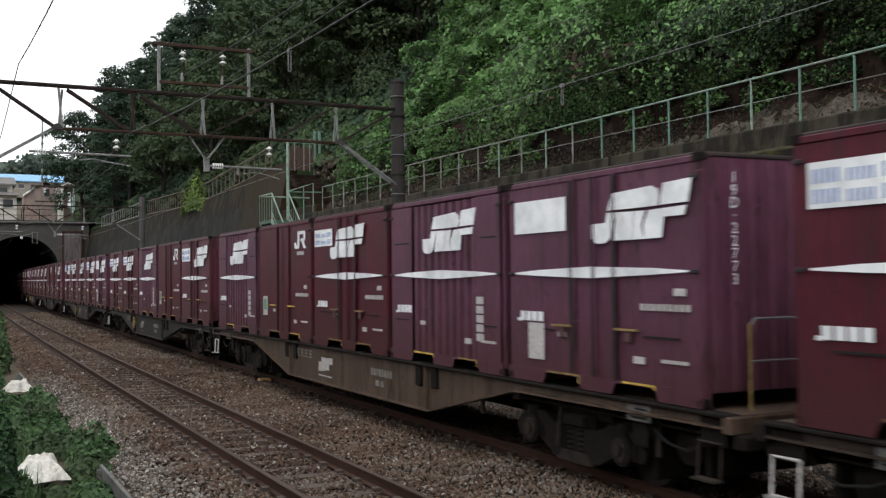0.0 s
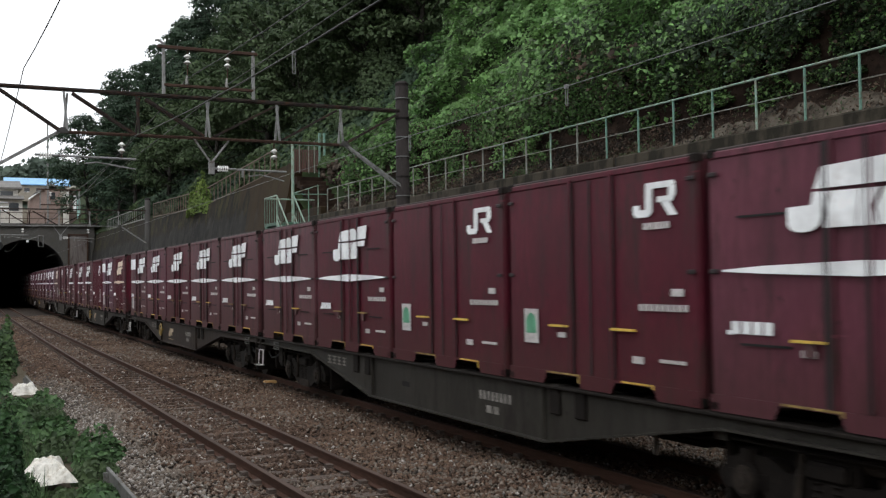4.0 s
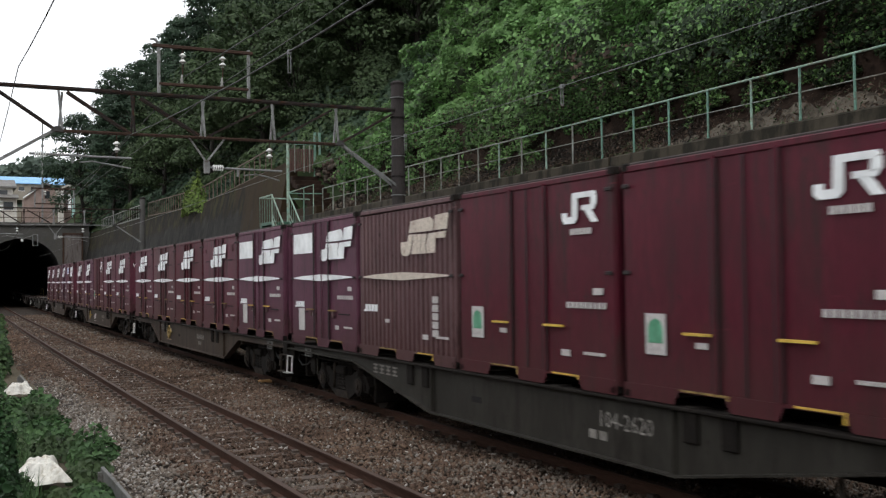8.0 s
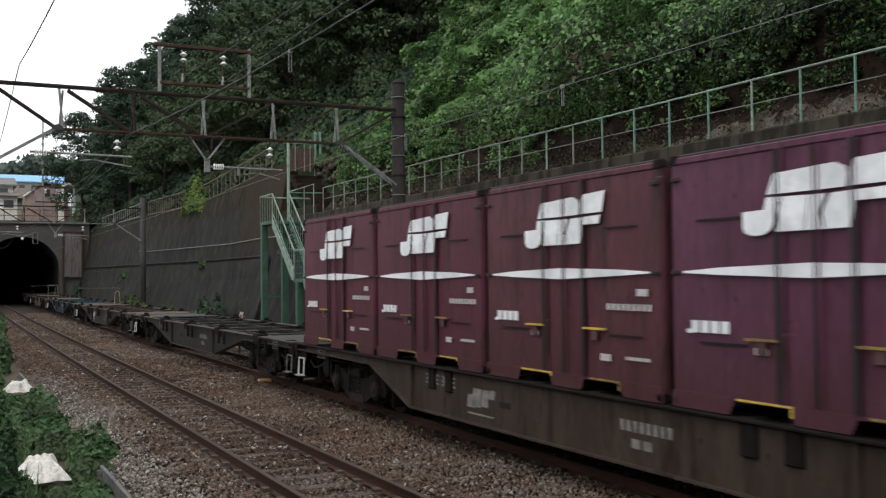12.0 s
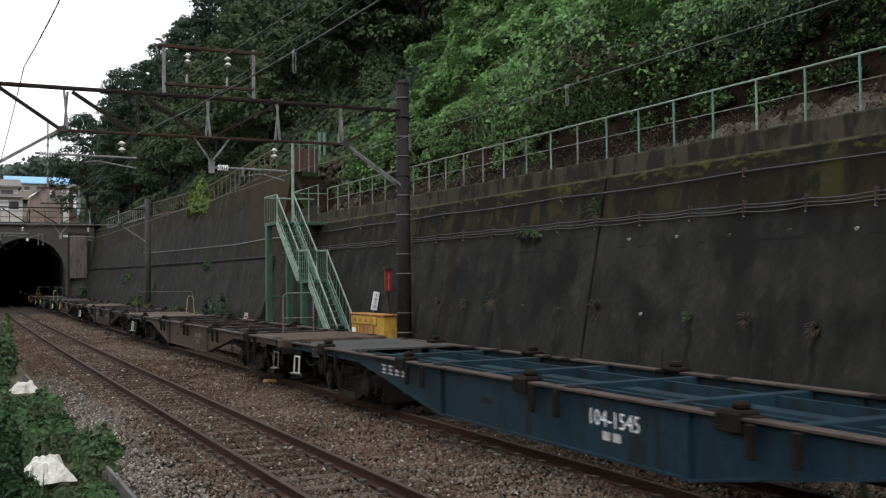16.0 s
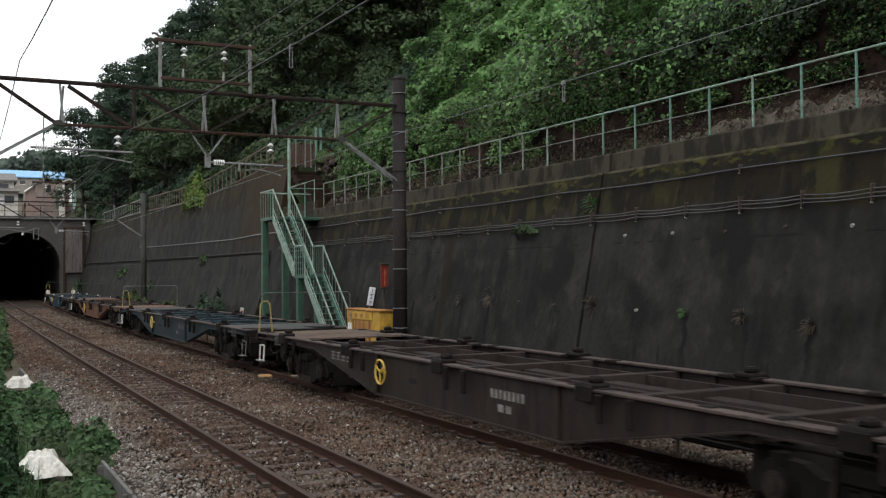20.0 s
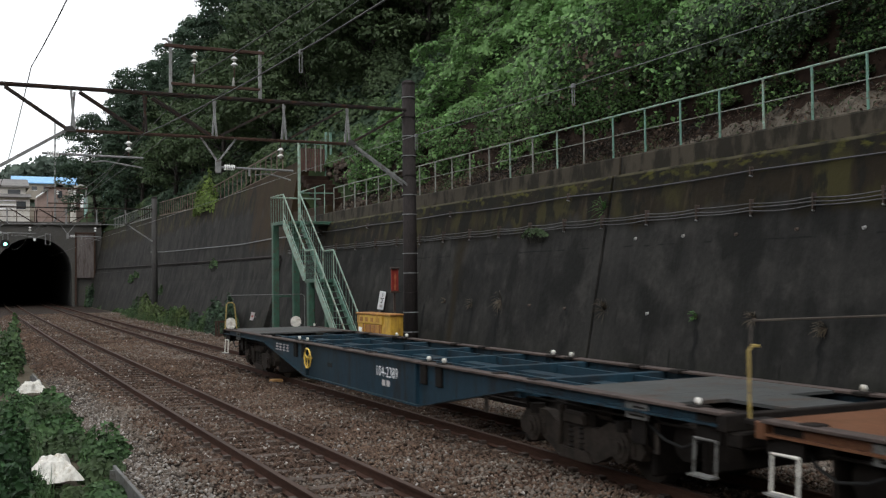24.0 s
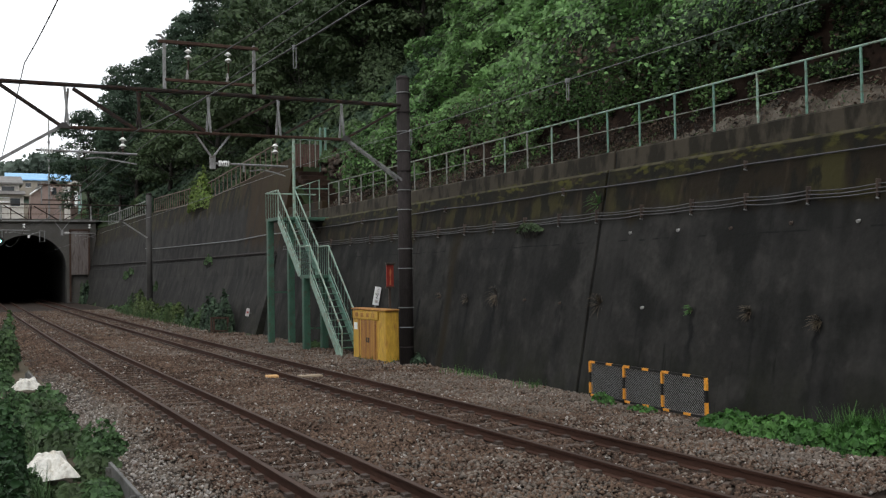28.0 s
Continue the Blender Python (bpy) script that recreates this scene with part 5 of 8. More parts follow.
# ---- green steel stair ----
def stair():
    s = thing("steel_stair", "green steel stair with two flights against the wall", "stairs")
    x0, x1 = 10.70, 11.34
    flights = ((29.05, -0.30, 31.95, 2.35), (33.0, 2.35, 35.45, 4.45))
    for ya, za, yb, zb in flights:
        for x in (x0, x1):
            part("stringer", Shape().prism([(ya, za - 0.05), (ya + 0.18, za - 0.05), (yb, zb - 0.22), (yb, zb + 0.03), (yb - 0.05, zb + 0.03), (ya, za + 0.2)], x - 0.02, x + 0.02), palegreen_mat if x == x0 else green_mat, s, "faded green stair stringer")
        n = round((zb - za) / 0.2)
        for i in range(1, n):
            y, z = ya + (yb - ya) * i / n, za + (zb - za) * i / n
            part("tread", Shape().box(x0 + 0.02, x1 - 0.02, y - 0.03, y + 0.2, z - 0.03, z, 0.006), darkgreen_mat, s)
        for x in (x0, x1):
            part("rail", Shape().rod((x, ya, za + 0.98), (x, yb, zb + 0.95), 0.028, 6), palegreen_mat, s, "pale green tube rail")
            part("knee_rail", Shape().rod((x, ya, za + 0.30), (x, yb, zb + 0.28), 0.016, 5), palegreen_mat, s)
            m = 10
            for i in range(m + 1):
                y, z = ya + (yb - ya) * i / m, za + (zb - za) * i / m
                part("baluster", Shape().rod((x, y, z + 0.02), (x, y, z + 0.97), 0.007 if 0 < i < m else 0.024, 5), green_mat if 0 < i < m else palegreen_mat, s)
    for ya, yb, z in ((31.95, 33.0, 2.35), (35.45, 37.0, 4.45)):
        part("landing", Shape().box(x0 - 0.02, x1 + (0.05 if z < 3 else 1.3), ya, yb, z - 0.12, z, 0.01), darkgreen_mat, s)
        part("rail", Shape().rod((x0, ya, z + 0.95), (x0, yb, z + 0.95), 0.028, 6), palegreen_mat, s)
        if z < 3:
            part("rail", Shape().rod((x1, ya, z + 0.95), (x1, yb, z + 0.95), 0.028, 6), palegreen_mat, s)
        for i in range(6):
            y = ya + (yb - ya) * i / 5
            part("baluster", Shape().rod((x0, y, z), (x0, y, z + 0.95), 0.008, 5), green_mat, s)
            if z < 3:
                part("baluster", Shape().rod((x1, y, z), (x1, y, z + 0.95), 0.008, 5), green_mat, s)
    part("rail", Shape().rod((x0, 37.0, 5.4), (x1 + 1.3, 37.0, 5.4), 0.028, 6), palegreen_mat, s)
    for x, y, z in ((x0 + 0.06, 36.7, 4.35), (x1 - 0.02, 36.0, 4.35), (x0 + 0.06, 32.6, 2.25), (x1 - 0.06, 32.3, 2.25)):
        part("column", Shape().box(x - 0.11, x + 0.11, y - 0.11, y + 0.11, -0.4, z, 0.01), darkgreen_mat, s, "dark green square column")
    part("tie", Shape().box(x0, x1, 36.55, 36.6, 1.7, 1.76), darkgreen_mat, s)
    part("tie", Shape().box(x0, x1, 32.5, 32.55, 0.55, 0.6), darkgreen_mat, s)


stair()


# ---- yellow cabinet and signs by the pole ----
def cabinet():
    c = thing("equipment_cabinet", "rust-stained yellow steel cabinet standing by the pole", "cabinet")
    x0, x1, y0, y1, z0, z1 = 10.90, 11.30, 26.1, 28.6, -0.17, 1.30
    part("body", Shape().box(x0, x1, y0, y1, z0, z1, 0.012), ochre_mat, c)
    part("lid", Shape().box(x0 - 0.05, x1 + 0.05, y0 - 0.05, y1 + 0.05, z1, z1 + 0.05, 0.012), rustdoor_mat, c)
    part("header", Shape().box(x0 - 0.035, x0 - 0.002, y0 + 0.5, y1 - 0.05, z1 - 0.26, z1 - 0.02, 0.008), ochre_mat, c)
    for i in range(4):
        part("lettering_block", Shape().box(x0 - 0.045, x0 - 0.034, y1 - 0.5 - i * 0.42, y1 - 0.3 - i * 0.42, z1 - 0.20, z1 - 0.08), rustdoor_mat, c, "brown lettering block")
    for a, b in ((1.28, 1.82), (0.72, 1.26)):
        d = part("door", Shape().box(x0 - 0.028, x0 - 0.002, y0 + a, y0 + b, z0 + 0.08, z1 - 0.28, 0.006), rustdoor_mat, c, "rust-streaked door leaf")
        part("handle", Shape().box(x0 - 0.05, x0 - 0.026, y0 + (a + 0.03 if a > 1 else b - 0.10), y0 + (a + 0.10 if a > 1 else b - 0.03), 0.38, 0.52), fitting_mat, d)
    for y in (y0 + 0.62, y0 + 1.95):
        part("corner_strip", Shape().box(x0 - 0.02, x0 - 0.002, y, y + 0.06, z0, z1 - 0.27), rustdoor_mat, c)
    part("label", Shape().box(x0 - 0.012, x0 - 0.002, y1 - 0.35, y1 - 0.1, 0.72, 0.92), whitepaint_mat, c)
    b = thing("signal_board", "dark red board with faded orange streaks beside the pole", "sign")
    part("panel", Shape().box(11.33, 11.55, 27.0, 27.05, 1.98, 2.6, 0.01), redsign_mat, b)
    part("hood", Shape().box(11.30, 11.58, 26.94, 27.06, 2.6, 2.66, 0.01), fitting_mat, b)
    part("foot_rail", Shape().box(11.30, 11.58, 26.97, 27.06, 1.93, 1.98, 0.01), fitting_mat, b)
    part("streak", Shape().prism([(11.41, 2.02), (11.46, 2.02), (11.45, 2.25), (11.48, 2.4), (11.44, 2.53), (11.42, 2.4), (11.43, 2.2)], 26.992, 26.998, "y"), signorange_mat, b, "orange streak on the red board")
    part("post", Shape().box(11.42, 11.48, 27.06, 27.11, -0.3, 2.62), fitting_mat, b)
    k = thing("relay_box", "flat black metal box behind the cabinet", "box")
    part("case", Shape().box(11.72, 12.12, 28.8, 29.0, 1.3, 1.92, 0.02), black_mat, k)
    part("stand", Shape().box(11.85, 12.0, 28.85, 28.95, -0.3, 1.3), fitting_mat, k)
    p = thing("distance_post", "white distance post with a black one half", "sign")
    plate = part("plate", Shape().box(-0.10, 0.10, -0.015, 0.015, 0.0, 0.56, 0.008), whitepaint_mat, p)
    t = Matrix.Translation((0, -0.018, 0.44)) @ Euler((radians(90), 0, 0)).to_matrix().to_4x4()
    part("numeral", text_shape("1", 0.16, t), black_mat, plate)
    part("stroke", Shape().box(-0.06, 0.06, -0.019, -0.016, 0.335, 0.350), black_mat, plate)
    t = Matrix.Translation((0, -0.018, 0.26)) @ Euler((radians(90), 0, 0)).to_matrix().to_4x4()
    part("numeral", text_shape("2", 0.17, t), black_mat, plate)
    part("small_mark", Shape().box(-0.045, 0.045, -0.019, -0.016, 0.07, 0.15), greytext_mat, plate)
    part("stake", Shape().box(-0.03, 0.03, 0.0, 0.03, -1.75, 0.2), galv_mat, p)
    p.matrix_basis = pose(11.68, 28.75, 1.40, 0, 11, 0)
    q = thing("marker_plate", "small white plate fixed low on the tall wall", "sign")
    part("plate", Shape().box(-0.075, 0.075, -0.01, 0.01, -0.17, 0.17, 0.004), greytext_mat, q)
    part("small_mark", Shape().box(-0.04, 0.04, -0.014, -0.011, -0.04, 0.04), redsign_mat, q)
    part("arm", Shape().box(0.02, 0.5, 0.01, 0.03, -0.02, 0.02), galv_mat, q)
    q.matrix_basis = pose(11.44, 42.5, 0.81, 0, 14, 0)


cabinet()


# ---- orange and black screen at the wall foot ----
def screen():
    f = thing("mesh_screen", "black and orange framed mesh screen leaning at the wall", "screen")
    a, b = Vector((11.31, 16.75, -0.14)), Vector((11.0, 13.0, -0.12))
    h = 0.64
    d = b - a

    def at(k, z):
        return a + d * k + Vector((0.0, 0, z))
    n = 18
    for z in (0.0, h):
        for i in range(n):
            part("frame_bar", Shape().beam(at(i / n, z + 0.06), at((i + 1) / n, z + 0.06), 0.035, 0.04), orange_mat if i % 3 == 0 else black_mat, f, "orange or black frame length")
    for k in (0.0, 1 / 3, 2 / 3, 1.0):
        for i in range(4):
            z0 = (-0.2 if i == 0 else -0.1 + i * (h + 0.16) / 4)
            part("post", Shape().beam(at(k, z0), at(k, -0.1 + (i + 1) * (h + 0.16) / 4), 0.05, 0.045), orange_mat if i in (1, 3) else black_mat, f, "orange or black post length")
    w = Shape()
    m = 58
    for i in range(-13, m):
        k0, k1 = i / m, (i + 13) / m
        z0, z1 = h, 0.0
        if k0 < 0:
            z0 = h * (1 + k0 * m / 13)
            k0 = 0
        if k1 > 1:
            z1 = h * ((k1 - 1) * m / 13)
            k1 = 1
        w.beam(at(k0, z0 + 0.06), at(k1, z1 + 0.06), 0.005, 0.011)
    part("mesh", w, mesh_mat, f, "slanting strands of grey metal mesh", kind="stuff")


screen()


# ---- weeds, shrubs, grass ----
def clump(name, label, category, cx, cy, rx, ry, z0, high, n, size, mat, seed, group="", low=0.15, ragged=False):
    """A shrub or weed patch: stems and leaves heaped over an ellipse."""
    r = np.random.default_rng(seed)
    t = thing(name, label, category, group)
    a, q = r.random(n) * 6.283, np.sqrt(r.random(n))
    x, y = cx + rx * q * np.cos(a), cy + ry * q * np.sin(a)
    P = np.stack([x, y, 0 * x], 1)
    dome = np.sqrt(np.maximum(0.02, 1 - q * q)) * (0.75 + 0.35 * lattice_noise(P, 1.6, seed))
    if ragged:
        dome = dome * (0.85 + 0.4 * lattice_noise(P, 3.0, seed + 7)) + 0.12 * r.random(n) ** 4
    z = z0 + high * dome * (low + (1 - low) * r.random(n) ** 0.45)
    nm = np.stack([np.cos(a) * q, np.sin(a) * q, 0.7 + 0 * a], 1) + r.normal(0, 0.45, (n, 3)) + np.array((-0.2, -0.3, 0))
    crown = new("foliage", leaves("foliage", np.stack([x, y, z], 1), nm, size * (0.55 + 0.75 * r.random(n)), mat))
    crown.parent = t
    st = Shape()
    for i in range(0, n, max(1, n // 24)):
        st.rod((x[i] * 0.6 + cx * 0.4, y[i] * 0.6 + cy * 0.4, z0 - 0.1), (x[i], y[i], z[i]), 0.008, 4, 0.004)
    part("stem", st, bark_mat, t, kind="stuff")
    return t


def hill_shrubs():
    """Small bushes on the slope between the vines and the wood."""
    spots = ((17.3, 50.4, 1.3), (18.0, 49.9, 1.5), (18.8, 50.5, 1.4), (16.3, 42.3, 1.0), (18.3, 46.9, 1.3), (16.7, 40.7, 0.9), (17.7, 42.3, 1.1), (15.8, 37.4, 0.7),
             (16.4, 48.9, 1.2), (19.4, 48.4, 1.4), (15.6, 45.2, 0.9), (17.0, 45.0, 1.1), (16.0, 52.0, 1.2), (15.3, 40.2, 0.8), (14.75, 39.0, 0.5), (15.0, 38.3, 0.55), (14.9, 37.4, 0.5), (14.55, 36.6, 0.45), (15.4, 38.9, 0.7), (14.25, 40.3, 0.45), (14.5, 39.6, 0.4))
    for i, (x, y, r) in enumerate(spots):
        z = float(hill_height(np.array([x]), np.array([y]))[0])
        clump("hillside_bush", "olive-green leafy bush on the slope above the stair", "bush", x + bend(y), y, r, r * 1.15, z - 0.35, r * 1.45, 1500, 0.10, (tree2_mat, hillbush_mat, hillbush_mat)[i % 3], 820 + i, "bushes on the slope", 0.1, True)
    for i, (x, y, r, h) in enumerate(((19.5, 45.5, 2.2, 4.4), (18.4, 43.4, 1.6, 3.2), (21.3, 46.6, 2.3, 4.2), (17.4, 48.6, 2.0, 4.6), (20.6, 44.0, 1.8, 3.6), (22.6, 45.4, 2.2, 4.0))):
        z = float(hill_height(np.array([x]), np.array([y]))[0])
        clump("tall_bush", "tall soft olive-green bush at the edge of the wood", "bush", x + bend(y), y, r, r * 1.1, z - 0.5, h, 4200, 0.12, tree2_mat if i % 2 else hillbush_mat, 850 + i, "tall bushes on the slope", 0.03, True)


def blades(name, label, spots, n, h0, h1, mat, seed, spread=0.16):
    r = np.random.default_rng(seed)
    k = r.integers(0, len(spots), n)
    c = np.array([(sx, sy, sz) for sx, sy, sz in spots])[k] + np.stack([r.normal(0, spread, n), r.normal(0, spread * 1.6, n), 0 * k], 1)
    h = h0 + (h1 - h0) * r.random(n)
    a = r.random(n) * 6.283
    lean = np.stack([np.cos(a), np.sin(a), 0 * a], 1) * (h * (0.1 + 0.5 * r.random(n)))[:, None]
    side = np.stack([-np.sin(a), np.cos(a), 0 * a], 1) * 0.007
    up = np.array((0, 0, 1.0))
    m1 = c + lean * 0.3 + up * (h * 0.6)[:, None]
    tip = c + lean + up * h[:, None]
    v = np.stack([c - side, c + side, m1 + side * 0.8, m1 - side * 0.8, tip + side * 0.1, tip - side * 0.1], 1).reshape(-1, 3)
    o = np.arange(n)[:, None] * 6
    q = np.concatenate([o + np.array([[0, 1, 2, 3]]), o + np.array([[3, 2, 4, 5]])], 1).reshape(-1, 4)
    tagged(new(name, quad_mesh(name, v, q, mat)), label, "grass", kind="stuff")


# weeds at the wall foot beyond the screen
for i, (y, w, h, n) in enumerate(((12.5, 0.55, 0.42, 330), (11.6, 0.6, 0.6, 420), (10.7, 0.6, 0.66, 460), (9.7, 0.65, 0.68, 460), (8.7, 0.6, 0.7, 420))):
    clump("weed_patch", "bright green broad-leaved weeds growing at the wall foot", "weeds", 11.0 - 0.02 * i, y, 0.42, w, -0.2, h, int(n * 1.7), 0.085, weed_mat, 300 + i, "weeds at the wall foot", 0.05)
clump("weed_patch", "small green weeds growing through the mesh screen", "weeds", 11.02, 15.9, 0.15, 0.35, -0.2, 0.35, 120, 0.06, weed_mat, 311, "weeds at the wall foot")
clump("weed_patch", "small green weeds growing through the mesh screen", "weeds", 10.95, 14.6, 0.18, 0.5, -0.2, 0.22, 120, 0.06, weed_mat, 312, "weeds at the wall foot")
blades("grass_tufts", "green grass tufts along the foot of the wall", [(11.15, 18.6, -0.25), (11.1, 18.8, -0.25)] + [(11.2, 10.4, -0.25), (11.1, 9.9, -0.25), (11.0, 10.1, -0.2)] + [(11.25, 21 + 0.6 * i, -0.25) for i in range(4)] + [(11.2, 9.6 + 0.16 * i, -0.25) for i in range(7)] + [(11.0, 27.2, -0.2), (10.95, 27.0, -0.2), (11.2, 26.2, -0.2), (11.3, 25.6, -0.2)], 800, 0.10, 0.34, weed_mat, 21)
blades("tall_grass", "tall green grass standing at the foot of the wall", [(10.95 + 0.1 * (i % 3), 9.3 + 0.13 * i, -0.3) for i in range(8)], 700, 0.35, 0.8, weed_mat, 27, 0.13)
# shrubs along the tall wall: a ragged strip, dark and tall where it ends
hill_shrubs()
bankshrub_mat = leaf_material("wall_foot_leaf", (0.030, 0.060, 0.024), (0.070, 0.115, 0.045), 1.2)
yellowshrub_mat = leaf_material("yellow_green_leaf", (0.050, 0.080, 0.028), (0.105, 0.140, 0.052), 1.0)
BUSHES = ((10.80, 45.3, 0.48, 1.4, 2.45, 1900, "dark"), (10.85, 47.4, 0.48, 1.6, 2.30, 1800, "dark"), (10.85, 49.6, 0.45, 1.6, 1.70, 1100, "dull"), (10.9, 51.8, 0.42, 1.6, 1.45, 900, "dark"),
          (10.9, 54.0, 0.45, 1.6, 1.1, 800, "dull"), (10.95, 56.4, 0.45, 1.3, 1.75, 1000, "yellow"), (10.95, 59.0, 0.45, 1.8, 1.15, 800, "dull"), (11.0, 62.0, 0.45, 1.8, 1.15, 800, "yellow"),
          (11.0, 65.4, 0.5, 1.7, 1.75, 900, "yellow"), (11.05, 69.0, 0.5, 2.0, 2.15, 1100, "yellow"), (11.1, 73.0, 0.5, 2.2, 1.5, 800, "dull"), (11.2, 78.0, 0.5, 2.6, 1.1, 700, "dull"),
          (11.3, 84.0, 0.5, 3.2, 0.9, 600, "dull"), (11.5, 107.0, 0.7, 1.6, 2.3, 900, "dark"), (11.7, 109.6, 0.8, 1.4, 2.7, 1000, "dull"), (11.6, 98.0, 0.5, 4.0, 0.7, 500, "dull"),
          (11.0, 41.3, 0.25, 0.9, 0.35, 200, "dull"), (11.35, 33.6, 0.3, 1.0, 0.5, 300, "dull"), (11.3, 25.1, 0.2, 0.45, 0.85, 260, "dark"))
glossshrub_mat = leaf_material("glossy_shrub_leaf", (0.020, 0.040, 0.022), (0.056, 0.088, 0.052), 1.5, 0.6)
KIND = {"dark": (glossshrub_mat, "dark glossy-leaved shrub growing at the foot of the wall"), "dull": (bankshrub_mat, "ragged green shrub growing at the foot of the wall"), "yellow": (yellowshrub_mat, "yellow-green bush growing at the foot of the wall")}
for i, (x, y, rx, ry, h, n, k) in enumerate(BUSHES):
    clump("shrub", KIND[k][1], "shrub", x + bend(y) * 0.95, y, rx, ry, -0.35, h, n, 0.085 + 0.0011 * y, KIND[k][0], 330 + i, "shrubs along the wall", 0.1, True)
blades("shrub_grass", "long grass standing among the shrubs at the wall foot", [(10.6 + bend(48.0 + 0.75 * i), 48.0 + 0.75 * i, -0.35) for i in range(36)], 1300, 0.3, 0.9, bankshrub_mat, 29, 0.3)
blades("yellow_grass", "tall arching yellow-green grass at the wall foot", [(10.7 + bend(y), y, -0.35) for y in (55.6, 56.4, 57.2, 65.0, 69.0)], 420, 0.6, 1.5, yellowshrub_mat, 31, 0.25)
for i, (y, z, n) in enumerate(((82.5, 2.55, 240), (80.0, 2.9, 160), (67.6, 1.8, 200), (53.2, 3.25, 90))):
    clump("wall_plant", "small green plant rooted in the tall wall", "plant", wall_face(y, z) - 0.12, y, 0.12, 0.3 + 0.01 * y, z - 0.35, 0.8, n, 0.12, bankshrub_mat, 360 + i, "plants on the tall wall", 0.2, True)
hf = thing("low_stand", "small rusty steel stand at the wall foot", "stand")
for dx, dy in ((-0.30, 0), (0.30, 0), (-0.30, 0.5), (0.30, 0.5)):
    part("leg", Shape().box(10.66 + dx - 0.035, 10.66 + dx + 0.035, 44 + dy - 0.035, 44 + dy + 0.035, -0.45, 0.58), brownsteel_mat, hf)
for z in (-0.05, 0.52):
    for dy in (0, 0.5):
        part("crossbar", Shape().box(10.36, 10.96, 44 + dy - 0.02, 44 + dy + 0.02, z, z + 0.06), brownsteel_mat, hf)
hangvine_mat = leaf_material("yellowing_vine_leaf", (0.085, 0.135, 0.030), (0.170, 0.235, 0.060), 0.8)
clump("vine_clump", "yellow-green vine hanging over the wall's fence", "vine", wall_face(58.9, 7.4) - 0.10, 58.9, 0.45, 2.9, 6.1, 2.7, 1700, 0.13, hangvine_mat, 350, "", 0.05, True)
# dry tufts and small plants that root in the wall's weep holes
def wall_tuft(y, z, w, n, mat, seed, droop):
    r = np.random.default_rng(seed)
    t = thing("wall_tuft", "dry grass tuft rooted in a weep hole of the wall", "grass tuft", "tufts on the wall")
    s = Shape()
    for i in range(n):
        a, k = r.normal(0, 0.75), w * (0.5 + 0.8 * r.random())
        dy, dz = math.sin(a) * k, (math.cos(a) * (1 if r.random() > droop else -1)) * k
        p0 = Vector((wall_face(y, z) + 0.02, y + r.normal(0, 0.02), z))
        p1 = p0 + Vector((-0.10 * r.random() - 0.04, dy * 0.6, dz * 0.65))
        p2 = Vector((p1.x - 0.05, y + dy * 1.25, z + dz * 0.8 - k * 0.25))
        e = Vector((0, 0.006, 0.003))
        s.add([p0 - e, p0 + e, p1 + e, p1 - e, p2], [(0, 1, 2, 3), (3, 2, 4)])
    part("blade", s, mat, t, kind="stuff")


straw_mat = leaf_material("dry_straw", (0.034, 0.027, 0.018), (0.085, 0.068, 0.046), 2.0)
for i, (y, z, w, n, droop) in enumerate(((21.53, 1.80, 0.30, 70, 0.75), (23.02, 1.69, 0.16, 44, 0.7), (17.15, 1.66, 0.30, 64, 0.15), (14.29, 1.63, 0.10, 34, 0.4), (12.85, 1.62, 0.15, 60, 0.45), (11.34, 1.53, 0.14, 70, 0.75), (17.70, 3.72, 0.34, 34, 0.1), (24.59, 1.75, 0.1, 26, 0.5))):
    wall_tuft(y, z, w, n, weed_mat if i in (3, 6) else straw_mat, 400 + i, droop)
clump("wall_plant", "small leafy green plant growing over the wall's cables", "plant", wall_face(20.26, 3.40) - 0.10, 20.26, 0.08, 0.60, 3.22, 0.32, 230, 0.055, tree2_mat, 412, "", 0.4)
for y, z, mt in ((21.53, 1.74, 0), (14.29, 1.6, 0), (12.85, 1.6, 0), (24.59, 1.7, 0), (20.1, 1.7, 0), (10.8, 3.01, 1), (12.14, 3.05, 0), (13.53, 3.03, 0), (14.94, 3.06, 1), (16.4, 3.07, 1), (15.69, 1.63, 1), (18.6, 1.66, 0), (11.34, 1.5, 0)):
    s = Shape().lathe([(0.0225, -0.05), (0.028, -0.05), (0.028, 0.05), (0.0225, 0.05)], 0, 0, 10)
    ob = solid("drain_pipe", s, board_mat if mt else fitting_mat, "short weep pipe in the retaining wall", "drain pipe", "weep pipes")
    ob.matrix_basis = pose(wall_face(y, z) + 0.01, y, z, 0, 80, 0)

